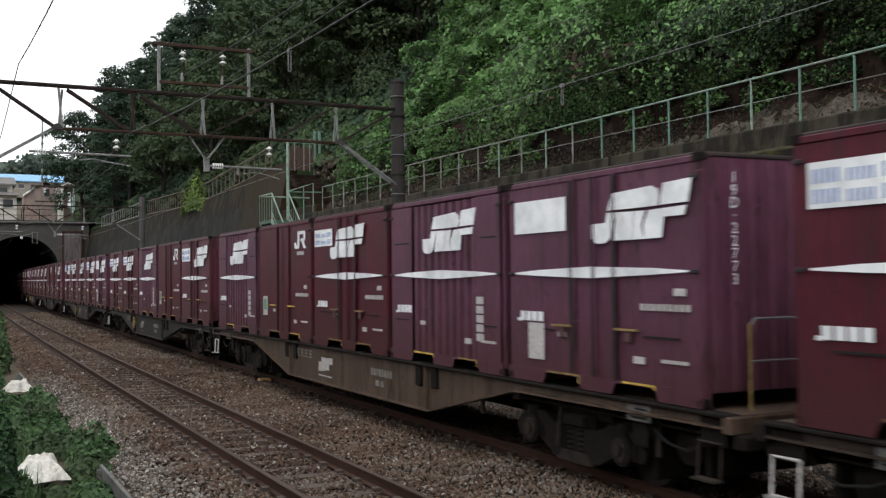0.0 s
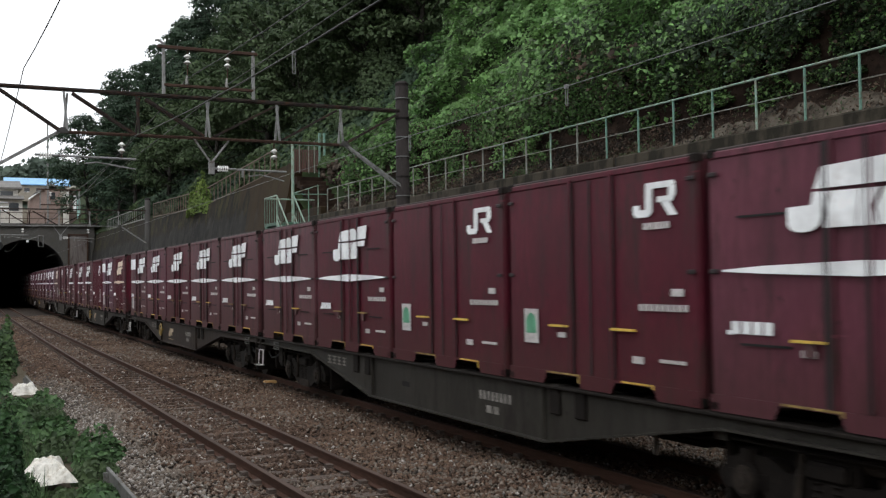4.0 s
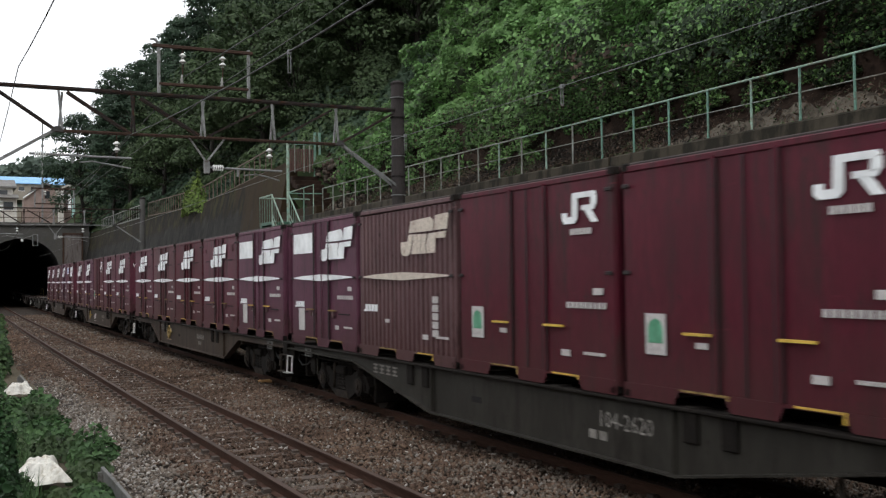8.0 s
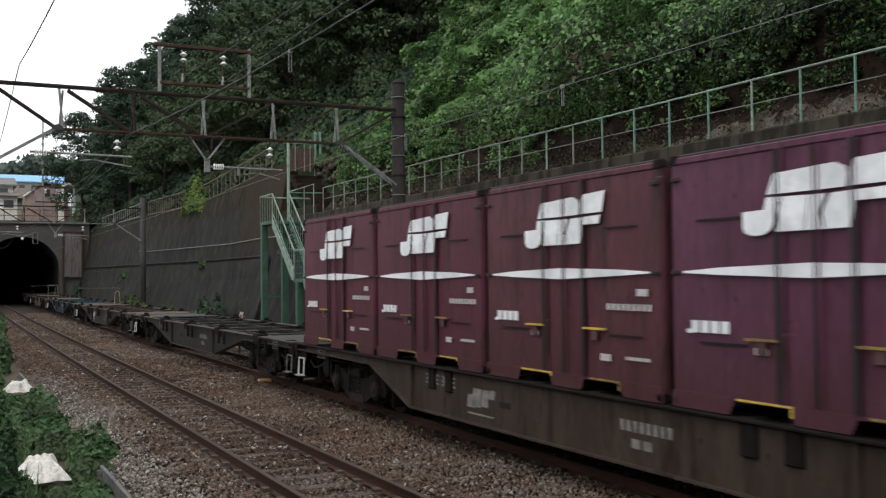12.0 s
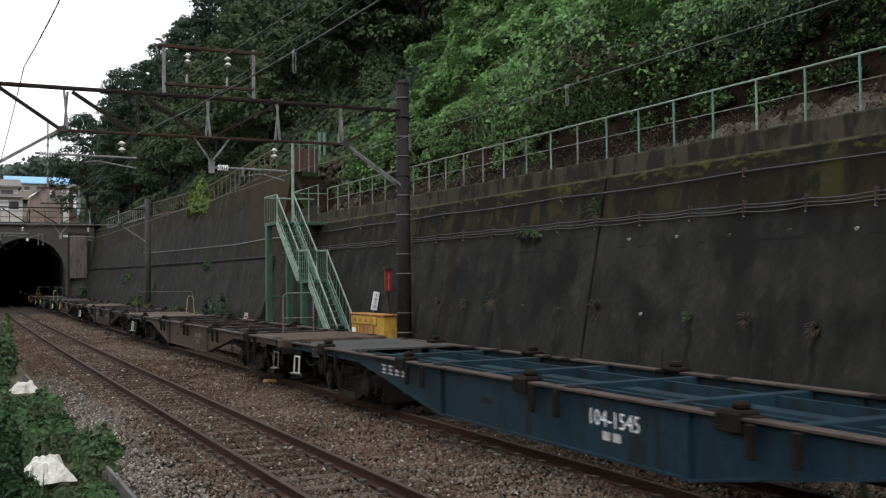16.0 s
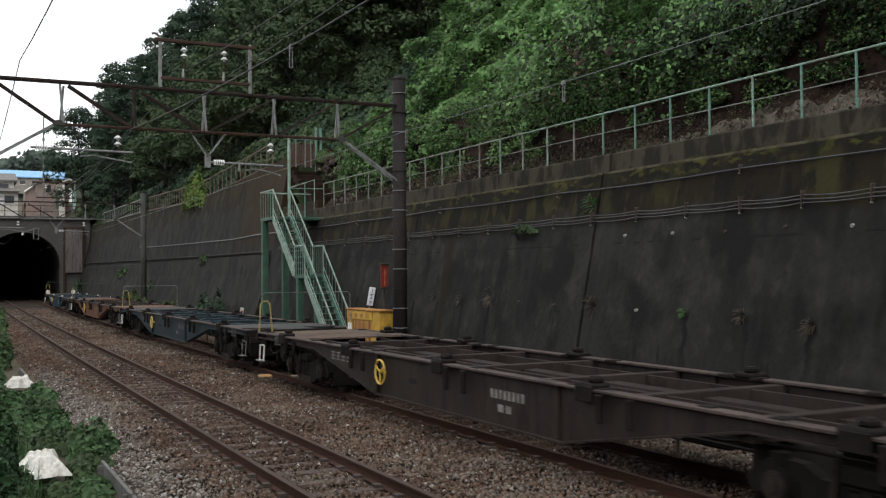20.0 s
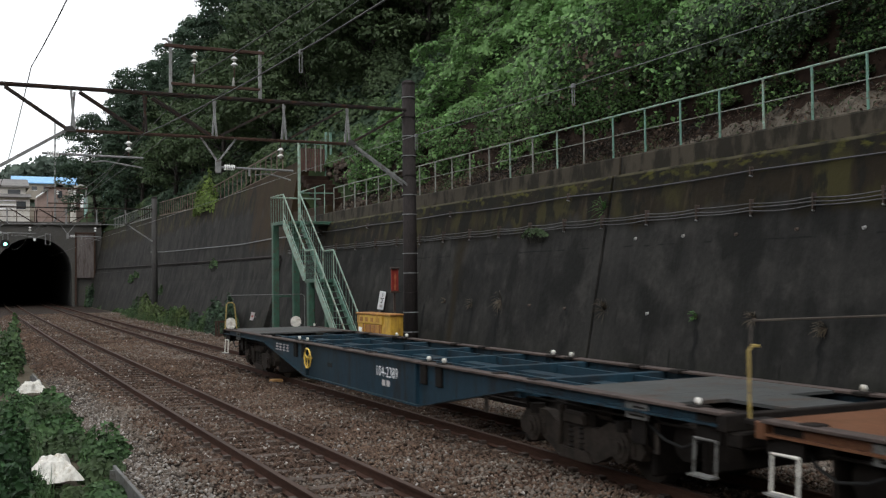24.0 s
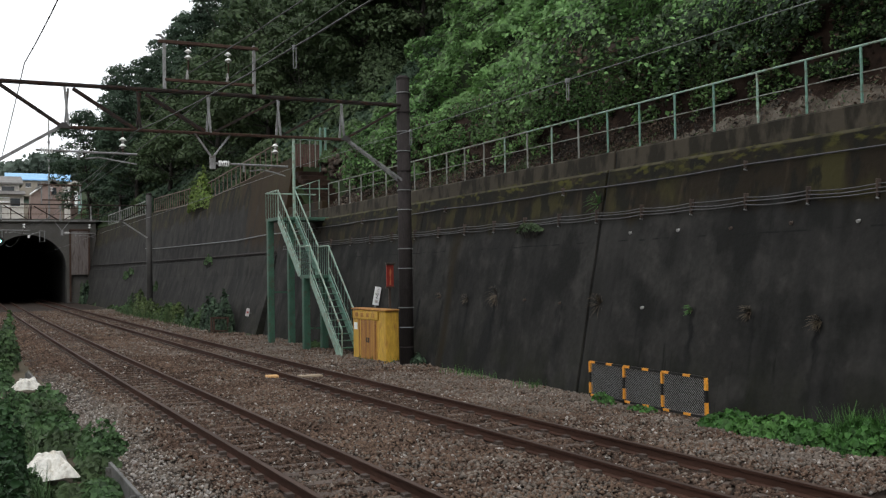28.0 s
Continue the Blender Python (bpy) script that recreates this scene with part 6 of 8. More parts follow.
# foreground verge by the camera
VERGE = ((1.42, 13.9, 0.35, 0.45, 0.36, 420, 0.085), (0.95, 14.6, 0.22, 0.6, 0.5, 320, 0.08), (2.18, 16.6, 0.42, 0.75, 0.66, 620, 0.080), (1.95, 15.5, 0.35, 0.6, 0.42, 420, 0.085), (1.75, 14.0, 0.30, 0.8, 0.34, 420, 0.085), (1.55, 12.7, 0.35, 0.6, 0.30, 340, 0.08),
         (1.75, 17.9, 0.55, 0.9, 0.50, 560, 0.085), (1.55, 19.6, 0.6, 1.0, 0.46, 600, 0.09), (2.05, 20.6, 0.45, 1.0, 0.40, 460, 0.09), (1.75, 22.4, 0.6, 1.2, 0.50, 640, 0.09),
         (2.0, 24.6, 0.5, 1.2, 0.46, 560, 0.095), (1.35, 24.2, 0.4, 1.2, 0.55, 420, 0.095), (0.95, 18.0, 0.40, 1.4, 0.75, 520, 0.09), (1.1, 21.6, 0.45, 1.6, 0.80, 560, 0.09),
         (1.15, 29.5, 0.45, 1.6, 0.95, 560, 0.10), (1.55, 34.6, 0.45, 1.5, 1.35, 620, 0.11), (1.75, 38.0, 0.5, 1.6, 1.75, 760, 0.12), (1.2, 42.0, 0.5, 2.0, 2.0, 760, 0.13), (0.8, 13.0, 0.3, 0.7, 0.55, 380, 0.08))
for i, (x, y, rx, ry, h, n, sz) in enumerate(VERGE):
    clump("verge_plant", "green leafy plants crowding the verge beside the line", "plants", x, y, rx, ry, -0.52, h, int(n * 1.15), sz, bankshrub_mat if i in (15, 16) else vergeleaf_mat if i % 3 else tree2_mat, 500 + i, "plants on the verge", 0.05, True)
blades("verge_grass", "long green grass on the verge beside the line", [(0.62 + 0.10 * (i % 4) + 0.012 * i, 12.6 + 0.3 * i, -0.5) for i in range(30)], 900, 0.2, 0.45, vergeleaf_mat, 22, 0.12)
# a dark hedge close to the camera's own side of the verge
for i, (x, y, h) in enumerate(((0.36, 8.2, 1.75), (0.41, 9.3, 1.9), (0.45, 10.6, 1.85), (0.55, 12.2, 1.75), (0.65, 14.0, 1.7))):
    clump("hedge_bush", "dark green leafy bush at the edge of the verge", "bush", x, y, 0.27, 0.65, -0.55, h, 1500, 0.06, hedge_mat, 560 + i, "hedge on the verge", 0.02, True)


def sheet_heap(name, label, cx, cy, w, h, seed):
    """A crumpled sheet: sharp folds that fall away to the edge, lying among the plants."""
    n = 34
    s = Shape()
    g = np.linspace(-1, 1, n)
    P = np.array([(cx + a * w, cy + b * w * 1.25, 0) for b in g for a in g])
    ridge = 0.5 + lattice_noise(P, 1.1 / w, seed) * 0.30 + (1 - np.abs(lattice_noise(P, 2.0 / w, seed + 3))) * 0.22 + (1 - np.abs(lattice_noise(P, 3.9 / w, seed + 1))) * 0.12 + lattice_noise(P, 8.0 / w, seed + 2) * 0.03
    rr = np.maximum(np.abs(P[:, 0] - cx) / w, np.abs(P[:, 1] - cy) / w / 1.25)
    z = -0.36 + h * (1.3 * ridge - 0.15) * np.clip(1.15 - rr ** 2, 0, 1) - 0.05 * rr
    ang = np.arctan2(P[:, 1] - cy, P[:, 0] - cx)
    pull = 1 + 0.15 * np.sin(ang * 3 + seed) + 0.08 * np.sin(ang * 7 + 1)
    s.v = [(cx + (p[0] - cx) * k, cy + (p[1] - cy) * k, q) for p, q, k in zip(P, z, pull)]
    s.f = [(j * n + i, j * n + i + 1, (j + 1) * n + i + 1, (j + 1) * n + i) for j in range(n - 1) for i in range(n - 1)]
    ob = solid(name, s, cloth_mat, label, "plastic sheet", "discarded sheets", smooth=False)
    md = ob.modifiers.new("thick", "SOLIDIFY")
    md.thickness = 0.006


sheet_heap("crumpled_sheet", "crumpled dirty white plastic sheet lying among the plants", 1.24, 15.2, 0.34, 0.36, 3)
sheet_heap("crumpled_sheet", "crumpled white plastic sheet on the verge", 1.78, 27.4, 0.32, 0.36, 8)
for a, b in ((10.5, 12.55), (12.6, 15.1), (28.2, 31.4)):
    e = thing("edging_board", "grey edging board standing along the ballast", "board", "edging boards")
    part("board", Shape().box(2.04, 2.09, a, b, -0.55, -0.25, 0.006), edging_mat, e)
    for y in (a + 0.2, b - 0.2):
        part("stake", Shape().box(1.98, 2.04, y - 0.03, y + 0.03, -0.7, -0.29), edging_mat, e)

# odd things on the ballast
orangeblock_mat = material("faded_orange_block", (0.58, 0.32, 0.12), (0.70, 0.44, 0.20), 0.7, fine=20, broad=4)
mk = thing("orange_marker", "small faded orange block lying beside the rail", "marker")
part("block", Shape().box(6.92, 7.22, 24.0, 24.22, -0.14, -0.06, 0.025), orangeblock_mat, mk)
bd = thing("plank", "tan worn plank lying across the wall-side track", "plank")
part("board", Shape().box(7.66, 8.22, 23.66, 23.98, -0.14, -0.085, 0.01), plank_mat, bd)


SIGNAL = (2.49, 58.0, 4.37)

# ---- village above the tunnel ----
house_mat = material("render_beige", (0.22, 0.195, 0.16), (0.30, 0.27, 0.225), 0.8, fine=10, broad=1)
housepink_mat = material("render_brown", (0.20, 0.145, 0.125), (0.29, 0.215, 0.19), 0.8, fine=10, broad=1)
rooftile_mat = material("grey_roof_tile", (0.12, 0.115, 0.11), (0.18, 0.17, 0.16), 0.7, fine=8, broad=1)
whitehouse_mat = material("render_white", (0.46, 0.44, 0.40), (0.58, 0.56, 0.52), 0.8, fine=10, broad=1, stain=(0.30, 0.27, 0.23), amount=0.3)
tealpaint_mat = material("pale_teal_paint", (0.22, 0.38, 0.36), (0.32, 0.48, 0.45), 0.6, fine=10, broad=2)
blue_mat = material("blue_sheet_roof", (0.16, 0.36, 0.62), (0.24, 0.46, 0.72), 0.5, fine=10, broad=1)
glass_mat = material("window_dark", (0.03, 0.035, 0.04), (0.05, 0.055, 0.06), 0.15, bump=0.0)


def house(name, label, x0, x1, y0, y1, z0, z1, wall, roof, ridge, windows, over=0.5):
    h = thing(name, label, "house", "village above the tunnel")
    part("wall", Shape().box(x0, x1, y0, y1, z0, z1), wall, h)
    xm = (x0 + x1) / 2
    ym = (y0 + y1) / 2
    part("roof", Shape().prism([(y0 - over, z1 - 0.1), (y1 + over, z1 - 0.1), (y1 + over, z1 + 0.15), (ym, z1 + ridge), (y0 - over, z1 + 0.15)], x0 - over, x1 + over), roof, h)
    for a, b, c, d in windows:
        w = part("window", Shape().box(a, b, y0 - 0.06, y0 - 0.002, c, d), glass_mat, h)
        part("frame", Shape().box(a - 0.08, b + 0.08, y0 - 0.10, y0 - 0.065, c - 0.1, c), whitepaint_mat, w)
    return h


house("hall", "long hall with a bright blue roof on the far slope", 14.3, 29.5, 285, 296, 24.0, 28.2, house_mat, blue_mat, 2.3, tuple((15.6 + i * 2.9, 16.9 + i * 2.9, 26.4, 27.4) for i in range(4)))
h1 = house("house", "white two-storey house with grey tiled roofs above the tunnel", 2.6, 9.6, 160.5, 169, 12.0, 16.3, whitehouse_mat, rooftile_mat, 1.5, ((7.2, 8.9, 15.1, 15.9), (4.0, 6.0, 15.1, 15.9)))
part("eaves_roof", Shape().prism([(158.6, 14.55), (160.5, 15.15), (160.5, 15.3), (158.5, 14.7)], 2.4, 10.3), rooftile_mat, h1, "grey tiled lean-to roof")
part("lower_wall", Shape().box(2.6, 10.1, 159.3, 160.49, 8.2, 14.6), whitehouse_mat, h1)
part("lower_window", Shape().box(8.3, 9.6, 159.22, 159.295, 13.0, 14.1), glass_mat, h1)
for z in (12.9, 13.5, 14.1):
    part("balcony_rail", Shape().box(2.6, 8.2, 159.0, 159.06, z, z + 0.12), whitepaint_mat, h1, "white balcony rail")
sd = thing("shed", "brown wooden shed with a pale sloping roof edge", "shed", "village above the tunnel")
part("wall", Shape().box(11.7, 14.4, 150.1, 154, 8.2, 15.3), housepink_mat, sd)
part("roof", Shape().prism([(11.2, 14.75), (13.1, 15.95), (14.8, 15.35), (14.8, 15.6), (13.1, 16.2), (11.1, 14.95)], 149.8, 154.3, "y"), rooftile_mat, sd)
part("lean_to", Shape().prism([(10.4, 13.9), (11.75, 14.95), (11.75, 8.2), (10.4, 8.2)], 150.3, 153.5, "y"), housepink_mat, sd)
part("bargeboard", Shape().prism([(10.3, 13.95), (11.8, 15.05), (11.8, 15.25), (10.3, 14.15)], 149.9, 150.3, "y"), whitepaint_mat, sd, "white bargeboard")
part("window", Shape().box(13.05, 13.7, 150.02, 150.095, 14.0, 15.0), glass_mat, sd)
ws = thing("shed", "small pale shed with open dark front and sloping roof", "shed", "village above the tunnel")
part("wall", Shape().box(14.5, 15.0, 145.1, 148, 8.2, 14.9), whitehouse_mat, ws)
part("back_wall", Shape().box(15.0, 16.2, 147.5, 148, 8.2, 14.9), housepink_mat, ws)
part("roof", Shape().prism([(14.3, 14.7), (15.5, 15.35), (16.5, 15.0), (16.5, 15.15), (15.5, 15.55), (14.3, 14.9)], 144.8, 148.2, "y"), whitehouse_mat, ws)
part("door", Shape().box(15.55, 15.95, 145.15, 145.22, 12.2, 14.2), whitepaint_mat, ws, "white door leaf")
part("corner_post", Shape().box(16.05, 16.2, 145.1, 145.25, 8.2, 14.9), tealpaint_mat, ws)
sh = thing("carport", "open pale green steel carport standing by the sheds", "carport")
for x in (15.75, 17.95):
    part("post", Shape().box(x - 0.1, x + 0.1, 140, 140.2, 8, 14.45), tealpaint_mat, sh)
part("top_bar", Shape().box(15.5, 18.1, 140, 140.2, 14.4, 14.7), tealpaint_mat, sh)
part("side_bar", Shape().box(17.9, 18.06, 140.2, 144, 14.4, 14.6), tealpaint_mat, sh)
mast = solid("radio_mast", Shape().rod((12.68, 149.2, 8), (12.68, 149.2, 24.3), 0.14, 8, 0.09).box(12.5, 12.86, 149.1, 149.3, 21.0, 21.3), galv_mat, "slim grey mast rising beside the village", "mast")
pr = thing("parapet_fence", "brown rail fence above the tunnel portal", "fence")
for i in range(14):
    x = -6 + i * 1.7
    part("post", Shape().box(x - 0.04, x + 0.04, PORTAL + 0.5, PORTAL + 0.58, 8.5, 9.7), brownsteel_mat, pr)
for z in (9.05, 9.66):
    part("rail", Shape().box(-6, 16.2, PORTAL + 0.51, PORTAL + 0.57, z, z + 0.06), brownsteel_mat, pr)


# leaf colour lifted and greyed to paint in the haze of distance
hazewood_mat = leaf_material("hazed_wood_leaf", (0.080, 0.110, 0.088), (0.12, 0.155, 0.125), 0.05, 0.3)


lamp_mat = bpy.data.materials.new("green_signal_light")
lamp_mat.use_nodes = True
lamp_mat.node_tree.nodes["Principled BSDF"].inputs["Emission Color"].default_value = (0.25, 1.0, 0.75, 1)
lamp_mat.node_tree.nodes["Principled BSDF"].inputs["Emission Strength"].default_value = 6.0
sg = thing("railway_signal", "railway signal showing a green light beside the tunnel mouth", "signal")
SX, SY, SZ = SIGNAL
part("post", Shape().rod((SX - 0.45, SY + 0.2, -0.7), (SX - 0.45, SY + 0.2, SZ + 0.3), 0.08, 8), pole_mat, sg)
part("bracket", Shape().box(SX - 0.5, SX, SY + 0.12, SY + 0.2, SZ - 0.1, SZ), pole_mat, sg)
part("head", Shape().rod((SX, SY, SZ), (SX, SY + 0.12, SZ), 0.24, 16), black_mat, sg, "round black backing board")
part("hood", Shape().pipe([(SX - 0.13, SY - 0.12, SZ - 0.02), (SX - 0.10, SY - 0.12, SZ + 0.09), (SX, SY - 0.12, SZ + 0.14), (SX + 0.10, SY - 0.12, SZ + 0.09), (SX + 0.13, SY - 0.12, SZ - 0.02)], 0.02), black_mat, sg)
part("lamp", Shape().rod((SX, SY - 0.02, SZ), (SX, SY - 0.002, SZ), 0.085, 12), lamp_mat, sg, "lit green signal lamp")


# white brackets at the tunnel's mouth, fixed to the portal
for x in (4.8, 8.8):
    wb = thing("wire_bracket", "white tube bracket on the tunnel portal", "bracket", "brackets on the portal")
    part("loop", Shape().pipe([(x - 0.23, PORTAL - 0.3, 7.3), (x - 0.23, PORTAL - 0.3, 6.2), (x + 0.23, PORTAL - 0.3, 6.2), (x + 0.23, PORTAL - 0.3, 7.3), (x - 0.23, PORTAL - 0.3, 7.3)], 0.05), galv_mat, wb)
    for a in (-0.23, 0.23):
        part("stay", Shape().rod((x + a, PORTAL - 0.3, 7.25), (x + a, PORTAL + 0.1, 7.25), 0.05, 6), galv_mat, wb)
    part("arm", Shape().pipe([(x - 0.2, PORTAL - 0.3, 7.2), (x - 0.9, PORTAL - 0.3, 7.0), (x - 1.25, PORTAL - 0.3, 6.75)], 0.04), galv_mat, wb)
    part("insulator", Shape().rod((x - 1.25, PORTAL - 0.3, 6.6), (x - 1.25, PORTAL - 0.3, 6.85), 0.13, 8), porcelain_mat, wb, "white porcelain insulator")


def far_wood():
    """The wooded ridge far behind the village, and the thicket on the slope below the trees."""
    n = 26000
    r = np.random.default_rng(77)
    x, y = -40 + 150 * r.random(n), 380 + 60 * r.random(n)
    P = np.stack([x, y, 0 * x], 1)
    top = np.interp(x, (-40, 8, 19, 26, 60, 110), (24, 30, 43, 46, 47, 50)) + lattice_noise(P, 0.12, 5) * 3
    z = 22 + (top - 22) * r.random(n) ** 0.5
    c = np.stack([x, y, z], 1)
    nm = r.normal(0, 0.6, (n, 3)) + np.array((0, -0.7, 0.6))
    tagged(new("far_wood", leaves("far_wood", c, nm, 1.3 + 1.2 * r.random(n), hazewood_mat)), "dark wooded ridge behind the village, haze put into its colour", "wood", kind="stuff")
    s = Shape()
    for a, b in ((-400, 20), (0, 22), (24, 38), (120, 44), (400, 50)):
        s.v += [(a, 445, 0), (a, 445, b)]
    s.f = [(2 * i, 2 * i + 1, 2 * i + 3, 2 * i + 2) for i in range(4)]
    solid("backdrop", s, underwood_mat, "dark ridge behind the village", "ridge", kind="structure")
    n = 85000
    y = 35 + 97 * r.random(n) ** 1.15
    x = 13.35 + 26 * r.random(n) ** 1.75
    P = np.stack([x, y, 0 * x], 1)
    keep = ~((y < 42.0) & (x < 14.5)) & (y > 36 + np.maximum(0, x - 15.5) * 0.5)
    x, y, P = x[keep], y[keep], P[keep]
    lump = np.maximum(0, lattice_noise(P, 0.30, 61)) * 1.9 + np.maximum(0, lattice_noise(P, 0.8, 62)) * 0.7
    z = hill_height(x, y) + 0.15 + lump * r.random(len(x)) ** 0.4
    c = np.stack([x + np.array([bend(min(v, 115)) for v in y]), y, z], 1)
    nm = hill_normal(x, y) * 0.5 + r.normal(0, 0.5, c.shape) + np.array((-0.4, -0.3, 0.3))
    pick = (lattice_noise(P, 0.25, 63) + r.normal(0, 0.25, len(x)) > 0.1).astype(int)
    me = leaves("undergrowth", c, nm, 0.12 + 0.0011 * y + 0.12 * r.random(len(x)), None, mats=[tree_mat, tree2_mat], pick=pick)
    tagged(new("undergrowth", me), "dark green undergrowth below the trees on the slope", "undergrowth", kind="stuff")


far_wood()

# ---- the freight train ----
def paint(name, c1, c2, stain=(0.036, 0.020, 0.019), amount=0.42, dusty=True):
    """Weathered vehicle paint: streaked, with dark specks, dull patches and pale scuffs."""
    m = material(name, c1, c2, 0.50, fine=16, broad=1.1, stretch=(1, 1.6, 0.30), bump=0.08, stain=stain, amount=amount, spec=0.17)
    n, l = m.node_tree.nodes, m.node_tree.links
    p = n["Principled BSDF"]
    tc = n.new("ShaderNodeTexCoord")
    col = p.inputs["Base Color"].links[0].from_socket
    mean = [(a + b) / 2 for a, b in zip(c1, c2)]
    for scale, stretch, lo, hi, most, tone in ((0.55, (1, 1, 1.3), 0.50, 0.60, 0.45, [0.72 * v + 0.004 for v in mean]), (9.0, (1, 1, 0.7), 0.66, 0.72, 0.8, stain), (5.0, (1, 0.35, 3.0), 0.68, 0.74, 0.5, [1.8 * v + 0.005 for v in mean]),
                                               (3.2, (1, 1.5, 0.12), 0.60, 0.70, 0.5, stain)):
        mp, t, r, x = n.new("ShaderNodeMapping"), n.new("ShaderNodeTexNoise"), n.new("ShaderNodeMapRange"), n.new("ShaderNodeMix")
        mp.inputs["Scale"].default_value, mp.inputs["Location"].default_value = stretch, (scale, 2 * scale, 3 * scale)
        l.new(tc.outputs["Object"], mp.inputs["Vector"])
        t.inputs["Scale"].default_value, t.inputs["Detail"].default_value = scale, 6
        l.new(mp.outputs[0], t.inputs["Vector"])
        for key, v in (("From Min", lo), ("From Max", hi), ("To Min", 0.0), ("To Max", most)):
            r.inputs[key].default_value = v
        l.new(t.outputs["Fac"], r.inputs["Value"])
        x.data_type = "RGBA"
        l.new(r.outputs[0], x.inputs["Factor"])
        l.new(col, x.inputs["A"])
        x.inputs["B"].default_value = (*tone, 1)
        col = x.outputs["Result"]
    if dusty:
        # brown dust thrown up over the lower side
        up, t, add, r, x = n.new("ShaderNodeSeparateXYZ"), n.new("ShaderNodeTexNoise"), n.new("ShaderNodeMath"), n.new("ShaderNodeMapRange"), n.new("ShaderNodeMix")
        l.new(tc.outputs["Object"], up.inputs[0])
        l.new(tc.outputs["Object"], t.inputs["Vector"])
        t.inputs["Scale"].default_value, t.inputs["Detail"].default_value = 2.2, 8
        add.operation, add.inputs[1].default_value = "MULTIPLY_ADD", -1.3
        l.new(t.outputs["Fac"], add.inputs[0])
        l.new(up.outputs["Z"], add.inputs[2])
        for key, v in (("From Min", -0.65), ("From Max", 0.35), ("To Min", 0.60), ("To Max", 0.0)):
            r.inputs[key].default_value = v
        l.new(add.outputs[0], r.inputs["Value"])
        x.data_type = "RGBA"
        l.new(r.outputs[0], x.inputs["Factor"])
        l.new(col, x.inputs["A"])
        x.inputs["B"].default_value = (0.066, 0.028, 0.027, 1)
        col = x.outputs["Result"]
    l.new(col, p.inputs["Base Color"])
    return m


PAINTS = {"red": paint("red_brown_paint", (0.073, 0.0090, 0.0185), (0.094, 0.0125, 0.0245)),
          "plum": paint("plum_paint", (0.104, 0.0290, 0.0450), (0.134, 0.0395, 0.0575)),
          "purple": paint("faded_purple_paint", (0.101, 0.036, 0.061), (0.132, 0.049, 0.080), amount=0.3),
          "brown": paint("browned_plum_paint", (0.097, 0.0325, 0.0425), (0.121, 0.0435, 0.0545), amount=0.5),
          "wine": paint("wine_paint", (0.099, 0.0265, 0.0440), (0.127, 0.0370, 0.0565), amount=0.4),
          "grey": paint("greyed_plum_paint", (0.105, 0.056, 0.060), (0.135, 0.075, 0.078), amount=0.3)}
sealdark_mat = material("seal_rubber", (0.012, 0.007, 0.008), (0.022, 0.012, 0.013), 0.7)
CL, CW, CH = 3.715, 2.46, 2.49
SIDE = -CW / 2


def along(s):
    """Place along the side, 0 at the far end, 1 at the near end."""
    return CL / 2 - s * CL


def side_sheet(pts, out=0.0):
    """A thin flat shape on the camera's side: points (place along the side, height)."""
    return Shape().prism([(along(s), z) for s, z in pts], SIDE - 0.012 - out, SIDE - 0.004 - out)


def merge(*shapes):
    s = Shape()
    for q in shapes:
        s.add(q.v, q.f)
    return s


def emblem(s0, z0, w, h, out):
    """A mark of plain slanted white blocks, cut by a thin dark bar."""
    def P(*pts):
        return side_sheet([(s0 + a * w, z0 + b * h) for a, b in pts], out)
    return merge(P((0.0, 0.37), (0.0, 0.12), (0.02, 0.05), (0.06, 0.01), (0.11, 0.0), (0.165, 0.02), (0.205, 0.09), (0.225, 0.20), (0.275, 0.55), (0.175, 0.56), (0.155, 0.38)),
                 P((0.235, 0.045), (0.425, 0.045), (0.455, 0.54), (0.285, 0.55)), P((0.435, 0.045), (0.555, 0.045), (0.525, 0.28), (0.565, 0.535), (0.465, 0.54)),
                 P((0.565, 0.045), (0.725, 0.05), (0.745, 0.40), (0.93, 0.40), (0.95, 0.56), (0.60, 0.535), (0.548, 0.28)),
                 P((0.178, 0.60), (0.42, 0.595), (0.69, 0.60), (0.705, 0.76), (0.69, 0.88), (0.63, 0.95), (0.225, 0.90)),
                 P((0.71, 0.605), (0.965, 0.61), (1.0, 1.0), (0.745, 0.97), (0.725, 0.80)))


def small_mark(s0, z0, w, h, out):
    def P(*pts):
        return side_sheet([(s0 + a * w, z0 + b * h) for a, b in pts], out)
    return merge(P((0.0, 0.12), (0.08, 0.0), (0.36, 0.0), (0.44, 0.14), (0.46, 0.98), (0.30, 0.98), (0.28, 0.22), (0.15, 0.22), (0.15, 0.36), (0.0, 0.36)),
                 P((0.46, 0.80), (0.86, 0.80), (0.97, 0.88), (0.92, 0.98), (0.46, 0.98)), P((0.80, 0.50), (0.97, 0.55), (0.97, 0.84), (0.82, 0.80)),
                 P((0.56, 0.40), (0.90, 0.40), (0.95, 0.56), (0.56, 0.56)), P((0.64, 0.42), (0.82, 0.42), (1.0, 0.0), (0.82, 0.0)))


def bars(s0, s1, z0, z1, n, out, gap=0.25):
    """A row of plain bars in place of lettering that cannot be read."""
    w = (s1 - s0) / n
    return merge(*[side_sheet([(s0 + i * w, z0), (s0 + (i + 1 - gap) * w, z0), (s0 + (i + 1 - gap) * w, z1), (s0 + i * w, z1)], out) for i in range(n)])


def block(s0, s1, z0, z1, out):
    return side_sheet([(s0, z0), (s1, z0), (s1, z1), (s0, z1)], out)


